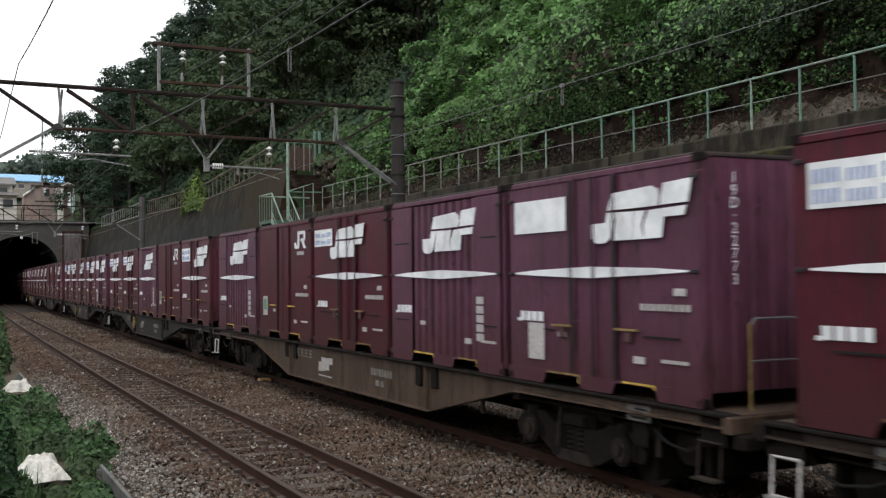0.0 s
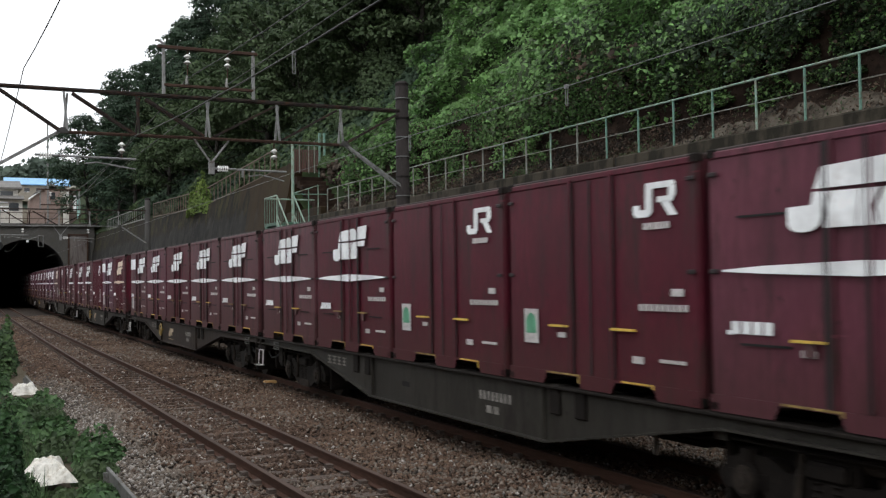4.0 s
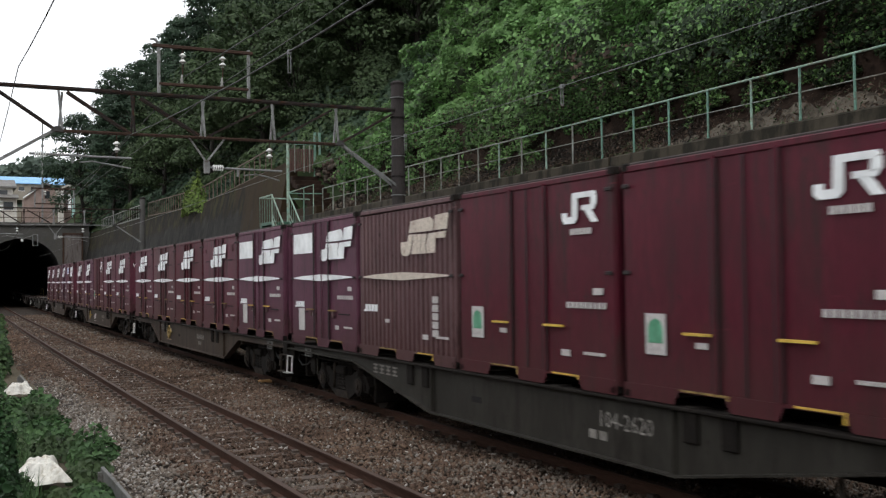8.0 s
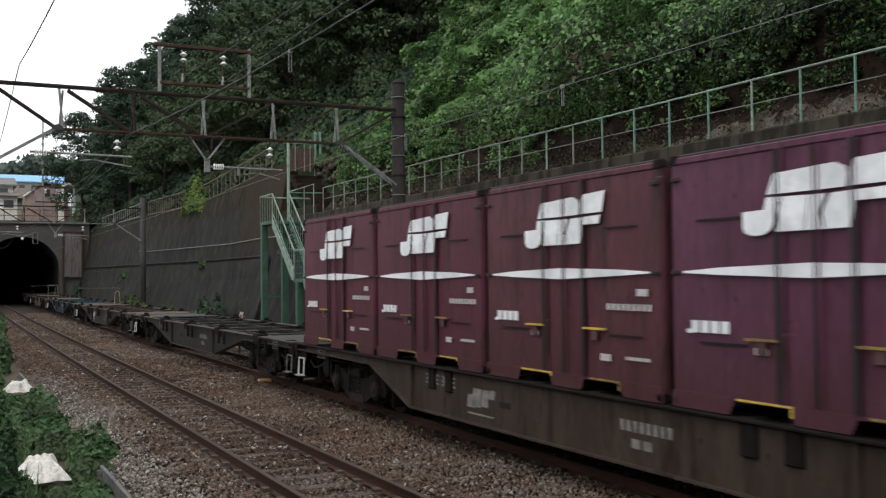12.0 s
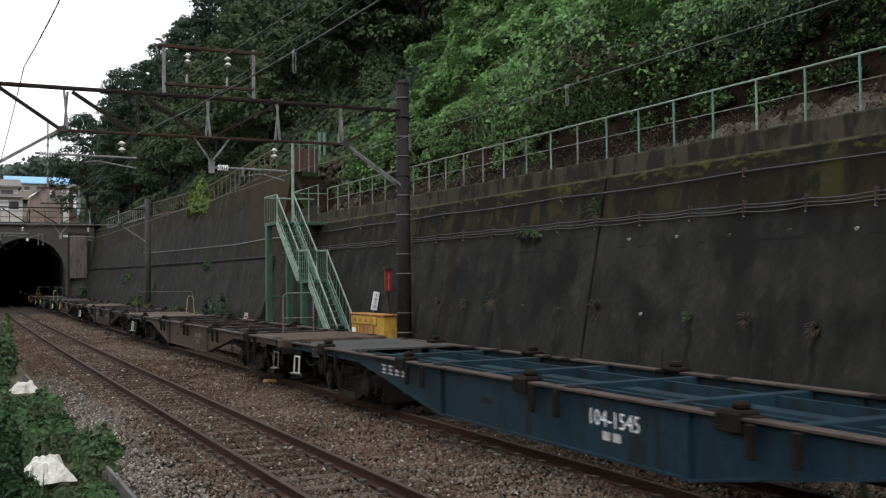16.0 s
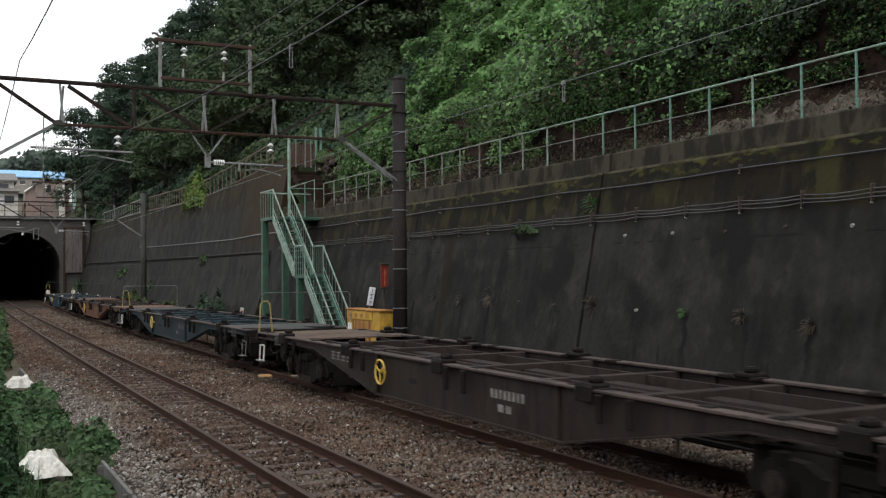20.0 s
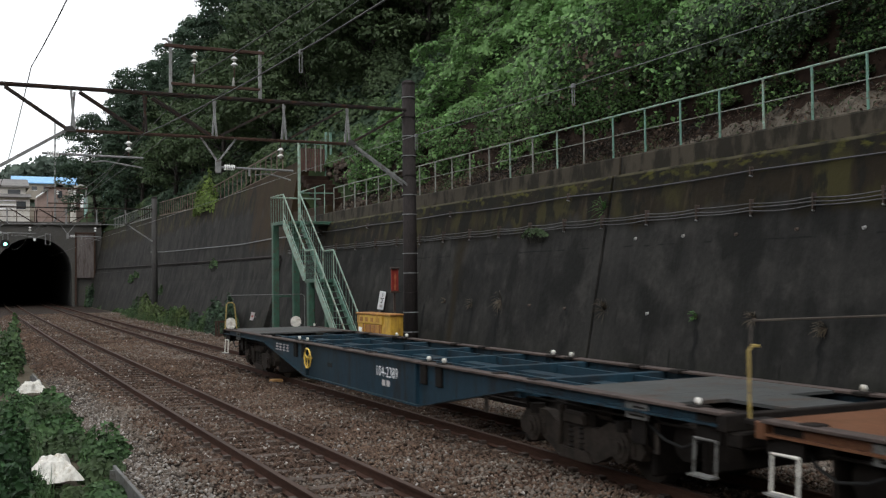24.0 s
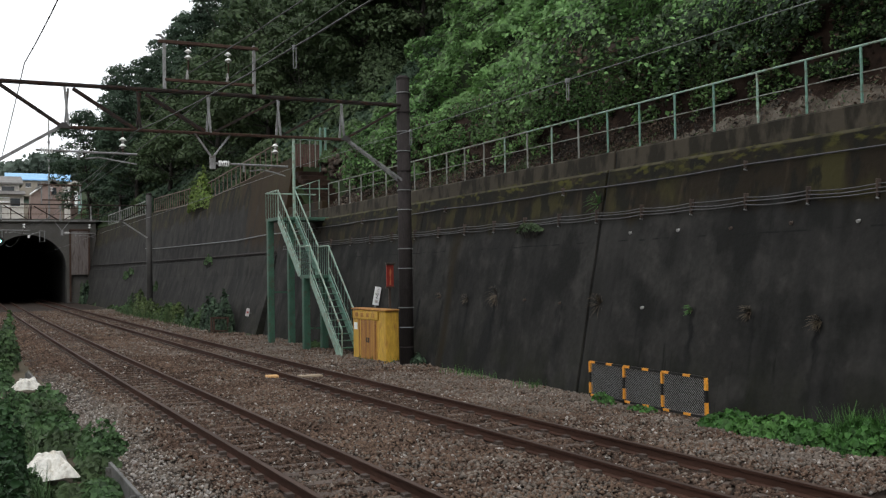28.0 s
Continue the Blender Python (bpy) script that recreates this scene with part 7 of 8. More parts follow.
def corrugated(s0, s1, z0, z1, pitch, deep, side=SIDE):
    """A sheet with upright trapezoid ribs on the camera's side."""
    pts, n = [], max(1, round((s1 - s0) * CL / pitch))
    w = (s1 - s0) / n
    for i in range(n):
        a = s0 + i * w
        pts += [(a, 0), (a + 0.30 * w, 0), (a + 0.42 * w, 1), (a + 0.88 * w, 1)]
    pts.append((s1, 0))
    s = Shape()
    for a, d in pts:
        s.v += [(side + deep * (1 - d) - 0.002, along(a), z0), (side + deep * (1 - d) - 0.002, along(a), z1)]
    for i in range(len(pts) - 1):
        s.f.append((2 * i, 2 * i + 1, 2 * i + 3, 2 * i + 2))
    return s


def container(style, color, panel="", number="", seed=0, label=""):
    """A twelve-foot container. style: door, plain, ribbed (ribbed middle), fluted (all ribbed)."""
    mat = PAINTS[color]
    c = thing("container", label, "freight container", "containers on the freight train")
    inset = 0.06 if style in ("fluted", "ribbed") else 0.012
    body = Shape().box(SIDE + inset, -SIDE - 0.03, along(1) + 0.03, along(0) - 0.03, 0.14, CH - 0.03)
    part("body", body, mat, c)
    # roof, frame rails and posts
    part("roof", Shape().box(SIDE + 0.015, -SIDE - 0.015, along(1) + 0.015, along(0) - 0.015, CH - 0.05, CH, 0.012), roof_mat, c, "darker weathered roof")
    for s in (0.0, 1.0):
        y0, y1 = sorted((along(s), along(s) + (0.075 if s else -0.075)))
        for x0, x1 in ((SIDE + 0.022, SIDE + 0.11), (-SIDE - 0.11, -SIDE - 0.022)):
            part("corner_post", Shape().box(x0, x1, y0, y1, 0.0, CH - 0.01, 0.012), mat, c)
    part("bottom_rail", side_sheet([(0.0, 0.0), (0.22, 0.0), (0.24, 0.13), (0.42, 0.13), (0.44, 0.0), (0.60, 0.0), (0.62, 0.13), (0.80, 0.13), (0.82, 0.0), (1.0, 0.0), (1.0, 0.16), (0.0, 0.16)], -0.004), mat, c)
    part("top_rail", Shape().box(SIDE - 0.005, SIDE + 0.06, along(1), along(0), CH - 0.10, CH - 0.03, 0.01), mat, c)
    for i, (a, b) in enumerate(((0.25, 0.435), (0.655, 0.805))):
        part("fork_pocket", merge(block(a, b, 0.140, 0.160, 0.006), block(b - 0.007, b, 0.06 if (seed + i) % 2 else 0.11, 0.138, 0.006)), (yellow_mat if (seed + i) % 3 == 0 else dullyellow_mat), c, "dirty yellow edge of a forklift pocket")
    for s in (0.0, 1.0):
        for z in (0.0, CH - 0.10):
            y0, y1 = sorted((along(s), along(s) + (0.12 if s else -0.12)))
            part("corner_casting", Shape().box(SIDE - 0.008, SIDE + 0.10, y0 - 0.004, y1 + 0.004, z, z + 0.10, 0.015), bogie_mat, c, "dark steel corner casting")
    # the end wall: upright flutes
    end, m = Shape(), 9
    wide = (CW - 0.18) / m
    for i in range(m):
        for k, d in ((0.0, 0.029), (0.22, 0.029), (0.34, 0.006), (0.78, 0.006), (0.90, 0.029)):
            d = 0.006 if number.startswith("V19B-") else d
            end.v += [(SIDE + 0.09 + (i + k) * wide, along(1) + d, 0.15), (SIDE + 0.09 + (i + k) * wide, along(1) + d, CH - 0.06)]
    end.f = [(2 * i, 2 * i + 2, 2 * i + 3, 2 * i + 1) for i in range(5 * m - 1)]
    part("end_sheet", end, mat, c, "ribbed end wall sheet")
    for x, z0, z1 in ((1.72, 1.12, 1.17), (1.72, 0.82, 0.98), (1.72, 0.70, 0.78)):
        part("end_label", Shape().box(SIDE + x, SIDE + x + 0.20, along(1) - 0.002, along(1) + 0.007, z0, z1), greytext_mat, c, "small pale label on the end wall")
    if number:
        turn = Matrix.Translation((SIDE + 0.42, along(1) - 0.004, CH * 0.63)) @ Euler((radians(90), 0, 0)).to_matrix().to_4x4()
        if number.startswith("V19B-"):
            turn = Matrix.Translation((SIDE + 0.56, along(1) - 0.004, CH * 0.78)) @ Euler((radians(90), 0, 0)).to_matrix().to_4x4()
            part("lettering", text_shape(number, 0.19, turn), whitepaint_mat, c, "white number on the end wall")
        else:
            s = Shape()
            for i, ch in enumerate(number):
                t = text_shape(ch, 0.155, Matrix.Translation((SIDE + 0.42, along(1) - 0.004, CH * 0.90 - i * 0.125)) @ Euler((radians(90), 0, 0)).to_matrix().to_4x4())
                s.add(t.v, t.f)
            part("lettering", s, whitepaint_mat, c, "white upright number on the end wall")
    mark_mat = creampaint_mat if panel == "cream" else dullmark_mat if color == "grey" else whitepaint_mat
    if style == "door":
        for a in (0.408, 0.614):
            part("door_edge", Shape().prism([(along(a) - 0.03, 0.16), (along(a) + 0.03, 0.16), (along(a) + 0.03, CH - 0.07), (along(a) - 0.03, CH - 0.07)], SIDE - 0.020, SIDE + 0.02), mat, c)
        for a, q in ((0.398, 0.0095), (0.624, 0.0095), (0.511, 0.0045)):
            part("door_seal", block(a - q, a + q, 0.17, CH - 0.10, 0.014), sealdark_mat, c, "black rubber door seal")
        part("door_bar", Shape().rod((SIDE - 0.024, along(0.525), 0.2), (SIDE - 0.024, along(0.525), CH - 0.12), 0.014, 6), mat, c)
        for a, b in ((0.29, 0.395), (0.63, 0.74)):
            part("handle", Shape().box(SIDE - 0.05, SIDE - 0.012, along(b), along(a), 0.70, 0.722), dullyellow_mat if seed % 2 else yellow_mat, c, "yellow door handle")
            part("handle_lock", Shape().box(SIDE - 0.035, SIDE - 0.012, along((a + b) / 2 + 0.016), along((a + b) / 2 - 0.016), 0.58, 0.70, 0.006), PAINTS["grey"], c, "small faded lock case")
        for a, b, z in ((0.11, 0.275, 1.81), (0.735, 0.89, 1.81), (0.115, 0.285, 0.64), (0.755, 0.91, 0.64)):
            if not panel or z < 1:
                part("slot", block(a, b, z, z + 0.022, 0.0), black_mat, c, "dark slot in the side")
        part("marking", emblem(0.515 if panel in ("white", "print") else 0.285, 1.64, 0.46, 0.60, 0.016), mark_mat, c, "white painted mark of slanted blocks")
        gaps = [block(a - q, a + q, 0.18, CH - 0.12, 0.019) for a, q in ((0.3925, 0.0022), (0.404, 0.0022), (0.511, 0.0020), (0.618, 0.0022), (0.6295, 0.0022))]
        part("door_gap", merge(*gaps), sealdark_mat, c, "dark gaps at the door edges", kind="stuff")
        if seed % 3 == 1 and not panel:
            for a, b, z, h in ((0.845, 0.91, 2.05, 0.16), (0.075, 0.125, 2.06, 0.10), (0.86, 0.93, 0.30, 0.12)):
                part("paint_patch", block(a, b, z, z + h, 0.001), PAINTS["red"], c, "darker patch of touched-up paint")
    elif style == "plain":
        for a in (0.39, 0.61):
            part("door_edge", Shape().prism([(along(a) - 0.025, 0.16), (along(a) + 0.025, 0.16), (along(a) + 0.025, CH - 0.07), (along(a) - 0.025, CH - 0.07)], SIDE - 0.02, SIDE + 0.02), mat, c)
        for a in (0.378, 0.402, 0.598, 0.622, 0.499):
            part("door_seal", block(a - 0.003, a + 0.003, 0.17, CH - 0.10, 0.0), sealdark_mat, c, "black rubber door seal")
        for a, b in ((0.274, 0.377), (0.617, 0.728)):
            part("handle", Shape().box(SIDE - 0.05, SIDE - 0.012, along(b), along(a), 0.70, 0.725), yellow_mat, c, "yellow door handle")
        part("marking", small_mark(0.725, 1.90, 0.195, 0.36, 0.0), whitepaint_mat, c, "white painted mark of hooked blocks")
        part("sublabel", bars(0.77, 0.89, 1.77, 1.84, 5, 0.0), greytext_mat, c, "small white lettering")
        poster = part("poster", block(0.105, 0.192, 0.48, 0.90, 0.0), greytext_mat, c, "white and green paper notice")
        part("poster_print", side_sheet([(0.116, 0.60), (0.180, 0.60), (0.181, 0.74), (0.172, 0.82), (0.150, 0.855), (0.126, 0.82), (0.115, 0.74)], 0.003), poster_mat, poster, "green rounded print")
        part("poster_lines", bars(0.118, 0.18, 0.52, 0.55, 3, 0.003), greytext_mat, poster, kind="stuff")
    else:
        lo, hi = (0.02, 0.98) if style == "fluted" else (0.23, 0.80)
        part("fluted_sheet", corrugated(lo, hi, 0.16, CH - 0.12, 0.17 if style == "fluted" else 0.235, 0.05), mat, c, "ribbed side sheet")
        if style == "ribbed":
            for a, b in ((0.02, 0.23), (0.80, 0.98)):
                part("side_panel", block(a, b, 0.16, CH - 0.11, -0.006), mat, c)
                part("slot", block(a + 0.04, b - 0.03, 1.81, 1.83, 0.0), black_mat, c, "dark slot in the side")
                part("slot", block(a + 0.04, b - 0.03, 0.62, 0.64, 0.0), black_mat, c, "dark slot in the side")
        if panel == "jr":
            part("marking", small_mark(0.66, 1.78, 0.20, 0.38, 0.002), whitepaint_mat, c, "white painted mark of hooked blocks")
            part("sublabel", bars(0.69, 0.83, 1.66, 1.73, 5, 0.002), greytext_mat, c, "small white lettering")
        else:
            part("marking", emblem(0.50 if style == "fluted" else 0.345, 1.64, 0.46, 0.60, 0.004), mark_mat, c, "white painted mark of slanted blocks")
        if panel != "cream":
            part("number_column", merge(*[block(0.805 + 0.028 * (i % 2), 0.828 + 0.028 * (i % 2), 0.42 + (i // 2) * 0.125, 0.52 + (i // 2) * 0.125, 0.004) for i in range(10)]), greytext_mat, c, "small upright lettering", kind="stuff")
    if style != "plain" and panel != "jr":
        out = 0.016 if style == "door" else 0.004
        pts = [(0.06, 1.318), (0.20, 1.295), (0.50, 1.262), (0.80, 1.295), (0.955, 1.318), (0.955, 1.335), (0.80, 1.365), (0.50, 1.392), (0.20, 1.365), (0.06, 1.335)]
        part("stripe", side_sheet(pts, out), mark_mat, c, "long tapered white stripe")
    for a, b in ((0.008, 0.040), (0.960, 0.992)):
        for z in (1.30, 2.22):
            part("hinge", Shape().box(SIDE - 0.028, SIDE - 0.004, along(b), along(a), z, z + 0.045, 0.008), sealdark_mat, c, "dark door hinge")
    # small lettering, as bars
    if style != "plain":
        part("owner_label", merge(bars(0.085, 0.235, 0.745, 0.86, 4, 0.002), block(0.068, 0.09, 0.735, 0.775, 0.002)), whitepaint_mat, c, "small white lettering", kind="stuff")
    if style in ("door", "plain") or panel == "cream":
        part("number_label", merge(bars(0.745, 0.965, 0.925, 0.995, 9, 0.002, 0.40), block(0.89, 0.94, 1.08, 1.155, 0.002)), greytext_mat, c, "small white lettering", kind="stuff")
    part("weight_label", merge(block(0.315, 0.36, 0.575, 0.635, 0.002), block(0.71, 0.76, 0.365, 0.44, 0.002), bars(0.835, 0.95, 0.40, 0.435, 6, 0.002)), greytext_mat, c, "small faded labels", kind="stuff")
    if panel == "white":
        part("notice", block(0.05, 0.365, 1.82, 2.22, 0.0), whitepaint_mat, c, "blank white notice board")
        part("paper", block(0.135, 0.232, 0.28, 0.72, 0.002), greytext_mat, c, "pale paper notice")
    elif panel == "overlap":
        nb = part("notice", block(0.035, 0.300, 1.90, 2.22, 0.0), whitepaint_mat, c, "white notice board beside the mark, with faint print")
        for r in range(2):
            for i, (a, b) in enumerate(((0.05, 0.125), (0.14, 0.21), (0.225, 0.285))):
                part("print_block", bars(a, b, 1.935 + r * 0.135, 2.02 + r * 0.135 - 0.02 * (i % 2), 5, 0.003, 0.45), bluetext_mat, nb)
    elif panel == "print":
        nb = part("notice", block(0.052, 0.355, 1.83, 2.22, 0.0), whitepaint_mat, c, "white notice board with faint blue print")
        for r in range(2):
            for i, (a, b) in enumerate(((0.065, 0.15), (0.165, 0.245), (0.26, 0.345))):
                part("print_block", bars(a, b, 1.87 + r * 0.17, 1.99 + r * 0.17 - 0.02 * (i % 2), 5, 0.003, 0.45), bluetext_mat, nb)
    return c


roof_mat = material("container_roof", (0.020, 0.013, 0.012), (0.045, 0.032, 0.028), 0.8, fine=12, broad=1)

WAGON_PAINT = {"brown": paint("wagon_brown", (0.043, 0.030, 0.023), (0.077, 0.056, 0.044), (0.016, 0.011, 0.009), 0.5, False),
               "dark": paint("wagon_dark_brown", (0.028, 0.021, 0.018), (0.048, 0.036, 0.031), (0.014, 0.009, 0.007), 0.5, False),
               "grey": paint("wagon_grey", (0.025, 0.0225, 0.0190), (0.045, 0.0415, 0.0355), (0.016, 0.013, 0.011), 0.5, False),
               "tan": paint("wagon_tan", (0.074, 0.049, 0.036), (0.124, 0.086, 0.064), (0.030, 0.017, 0.011), 0.5, False),
               "blue": paint("wagon_blue", (0.011, 0.031, 0.047), (0.019, 0.047, 0.068), (0.016, 0.014, 0.014), 0.55, False),
               "slate": paint("wagon_slate_blue", (0.018, 0.032, 0.041), (0.029, 0.047, 0.058), (0.018, 0.015, 0.013), 0.55, False),
               "rust": paint("wagon_rust", (0.12, 0.053, 0.028), (0.17, 0.080, 0.043), (0.09, 0.04, 0.02), 0.5, False)}
deckrust_mat = material("rusty_flange", (0.044, 0.030, 0.025), (0.078, 0.054, 0.045), 0.85, fine=20, broad=1.5, stain=(0.022, 0.015, 0.012), amount=0.5)
deck_mat = material("worn_deck_plate", (0.088, 0.062, 0.047), (0.145, 0.106, 0.081), 0.8, fine=18, broad=0.9, stain=(0.035, 0.024, 0.019), amount=0.4, spec=0.2)
greydeck_mat = material("worn_grey_deck", (0.045, 0.048, 0.047), (0.072, 0.074, 0.072), 0.7, fine=18, broad=0.9, stain=(0.060, 0.042, 0.032), amount=0.45, spec=0.25)
dimtext_mat = material("worn_lettering", (0.14, 0.13, 0.115), (0.30, 0.28, 0.255), 0.8, fine=40, broad=9, bump=0.0)
creamtext_mat = material("worn_cream_plate", (0.30, 0.23, 0.15), (0.46, 0.36, 0.25), 0.8, fine=30, broad=7, bump=0.0)
DECK = 1.05
loadplate_mat = material("worn_data_plate", (0.085, 0.085, 0.080), (0.17, 0.17, 0.16), 0.7, fine=25, broad=6, stain=(0.03, 0.022, 0.018), amount=0.45)
dust_mat = material("brake_dust", (0.016, 0.0125, 0.010), (0.040, 0.031, 0.0245), 0.9, fine=18, broad=3.5, stain=(0.014, 0.010, 0.008), amount=0.5, spec=0.2)


def wagon(color, loaded, number="", wheeled=True, knobs=False, plate="", rail_end=1, label="", frame_side=-1, pale_steps=(1,), both_ends=False, belly=2.85, letters=4.65):
    """A container flat wagon on two bogies; it runs along y, its near end at -y. Origin on the rails, under its middle."""
    mat = WAGON_PAINT[color]
    w = thing("container_wagon", label, "freight wagon", "wagons of the freight train")
    L = 9.95
    inner = WAGON_PAINT["dark"] if color in ("tan", "rust") else mat
    top_mat = mat if color in ("tan", "rust") else greydeck_mat if color in ("blue", "slate", "grey") else deck_mat
    for sx in (-1, 1):
        x = sx * 1.19
        web = [(-L, DECK - 0.13), (-6.0, DECK - 0.15), (-belly, DECK - 0.70), (belly, DECK - 0.70), (6.0, DECK - 0.15), (L, DECK - 0.13), (L, DECK - 0.04), (-L, DECK - 0.04)]
        sill = part("side_sill", Shape().prism(web, x - 0.012, x + 0.012), mat, w)
        # loaded: the flange takes the near-black colour for shade below the containers
        part("top_flange", Shape().box(x - 0.09, x + 0.09, -L, L, DECK - 0.045, DECK - 0.012, 0.006), (bogie_mat if loaded else deckrust_mat), sill, "worn top flange of the sill, coloured as shaded when loaded")
        low = Shape()
        edge = [(-L, 0.14), (-6.0, 0.16), (-belly, 0.71), (belly, 0.71), (6.0, 0.16), (L, 0.14)]
        low.prism([(a, DECK - b - 0.012) for a, b in edge] + [(a, DECK - b + 0.012) for a, b in edge[::-1]], x - 0.08, x + 0.08)
        part("bottom_flange", low, mat, sill)
        for y in (0.05 - belly, belly - 0.05):
            part("web_stiffener", Shape().box(x - 0.07, x + 0.07, y - 0.012, y + 0.012, DECK - 0.69, DECK - 0.05), mat, sill)
        part("web_slot", Shape().box(x - 0.016, x + 0.016, 1.30, 1.58, DECK - 0.42, DECK - 0.34), black_mat, sill, "dark slot in the web")
    part("centre_sill", Shape().prism([(-0.16, DECK - 0.36), (0.16, DECK - 0.36), (0.13, DECK - 0.12), (-0.13, DECK - 0.12)], -L, L, "y"), inner, w)
    for y in (-5.9, -3.95, -2.0, 0.0, 2.0, 3.95, 5.9):
        part("cross_beam", Shape().box(-1.17, 1.17, y - 0.09, y + 0.09, DECK - 0.28, DECK - 0.05, 0.008), inner, w)
    for sx in (-1, 1):
        part("inner_sill", Shape().box(sx * 0.62 - 0.03, sx * 0.62 + 0.03, -7.1, 7.1, DECK - 0.20, DECK - 0.07), inner, w)
    # the decks over the bogies
    for s in (-1, 1):
        wells = s < 0 and color in ("blue", "slate")
        plates = ((-0.42, 0.42, s * 9.06, s * (L + 0.02)), (-1.10, 1.10, s * 8.42, s * 9.05), (-1.10, 1.10, s * 7.12, s * 8.41)) if wells else ((-1.10, 1.10, s * 8.42, s * (L + 0.02)), (-1.10, 1.10, s * 7.12, s * 8.41))
        for a, b, c, d in plates:
            part("deck_plate", Shape().box(a, b, min(c, d), max(c, d), DECK - 0.055, DECK - 0.02), top_mat, w, "worn steel plate deck over the bogie")
        part("end_beam", Shape().box(-1.28, 1.28, s * L - 0.06, s * L + 0.06, DECK - 0.19, DECK - 0.03, 0.01), bogie_mat if color not in ("tan", "rust") else mat, w, "grimy end beam")
        part("end_box", Shape().box(0.75, 1.2, s * L - 0.16, s * L + 0.02, DECK - 0.34, DECK - 0.19, 0.02), bogie_mat, w)
        part("end_box", Shape().box(-1.2, -0.75, s * L - 0.16, s * L + 0.02, DECK - 0.34, DECK - 0.19, 0.02), bogie_mat, w)
        for sx in (-1, 1):
            part("load_plate", Shape().box(sx * 1.215 - 0.012, sx * 1.215 + 0.012, s * 8.55 - 0.2, s * 8.55 + 0.2, DECK - 0.24, DECK - 0.06, 0.004), loadplate_mat, w, "pale data plate on the sill")
            part("plate_print", merge(*[Shape().box(sx * 1.228 - 0.002, sx * 1.228 + 0.002, s * 8.55 - 0.15, s * 8.55 + 0.12 - 0.03 * k, DECK - 0.21 + 0.045 * k, DECK - 0.19 + 0.045 * k) for k in range(3)]), bogie_mat, w, kind="stuff")
            part("hanging_plate", Shape().box(sx * 1.13 - 0.02, sx * 1.13 + 0.02, s * 8.47 - 0.13, s * 8.47 + 0.13, DECK - 0.52, DECK - 0.10, 0.01), bogie_mat, w)
            loop = [(sx * 1.05, s * 9.62, DECK - 0.18), (sx * 1.12, s * 9.45, DECK - 0.36), (sx * 1.13, s * 9.2, DECK - 0.46), (sx * 1.12, s * 8.9, DECK - 0.42), (sx * 1.1, s * 8.6, DECK - 0.30)]
            part("air_hose", Shape().pipe(loop, 0.017), black_mat, w, "black rubber hose hanging below the deck")
        # dark made-up fillers that close the bright gap under the wagon's ends
        part("reservoir", Shape().rod((-0.95, s * 9.02, 0.60), (0.95, s * 9.02, 0.60), 0.20, 12), bogie_mat, w, "dark drum across the frame, added to block the view underneath")
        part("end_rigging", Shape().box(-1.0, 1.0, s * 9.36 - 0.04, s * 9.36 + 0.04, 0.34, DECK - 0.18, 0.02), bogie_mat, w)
        part("draft_box", Shape().box(-0.55, 0.55, min(s * 8.55, s * 9.5), max(s * 8.55, s * 9.5), DECK - 0.52, DECK - 0.12, 0.03), bogie_mat, w, "dark draft gear box, added to block the view underneath")
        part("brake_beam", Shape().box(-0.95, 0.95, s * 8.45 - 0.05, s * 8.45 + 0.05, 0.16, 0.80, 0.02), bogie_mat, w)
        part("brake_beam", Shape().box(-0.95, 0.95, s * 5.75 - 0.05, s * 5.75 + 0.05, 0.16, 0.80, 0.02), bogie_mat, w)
        cp = part("coupler", Shape().box(-0.13, 0.13, min(s * 9.6, s * 10.08), max(s * 9.6, s * 10.08), DECK - 0.34, DECK - 0.12, 0.02), bogie_mat, w)
        part("knuckle", Shape().box(-0.16, 0.16, min(s * 10.05, s * 10.2), max(s * 10.05, s * 10.2), DECK - 0.40, DECK - 0.10, 0.04), bogie_mat, cp)
        hose = [(0.35, s * 9.85, DECK - 0.25), (0.36, s * 10.0, DECK - 0.5), (0.33, s * 10.15, DECK - 0.62), (0.25, s * 10.19, DECK - 0.6)]
        part("brake_hose", Shape().pipe(hose, 0.022), black_mat, w, "black rubber brake hose")
        for sx in (-1, 1):
            x = sx * 1.22
            st = Shape()
            ya, yb = s * 9.52, s * 9.84
            st.pipe([(x + sx * 0.02, ya, DECK - 0.30), (x + sx * 0.04, ya, DECK - 0.64), (x + sx * 0.04, yb, DECK - 0.64), (x + sx * 0.02, yb, DECK - 0.30), (x + sx * 0.02, ya, DECK - 0.30)], 0.017)
            worn = board_mat if s in pale_steps else loadplate_mat if not loaded else dust_mat
            part("step", st, (greytext_mat if loaded else cloth_mat) if s in pale_steps else worn, w, "pale metal shunter's step")
            part("step_tread", Shape().box(min(x, x + sx * 0.13), max(x, x + sx * 0.13), min(ya, yb), max(ya, yb), DECK - 0.655, DECK - 0.635), worn, w)
            part("step_bracket", Shape().box(x - sx * 0.03 - 0.02, x - sx * 0.03 + 0.02, min(ya, yb) - 0.02, max(ya, yb) + 0.02, DECK - 0.34, DECK - 0.06, 0.01), bogie_mat, w)
    # grab rail across one end and the tall brake frame at the corner
    s = rail_end
    e = s * 10.22
    if s > 0:
        for x in (-1.0, 1.05):
            part("rail_bracket", Shape().box(x - 0.18, x + 0.10, L, 10.26, DECK - 0.10, DECK - 0.045, 0.01), bogie_mat, w)
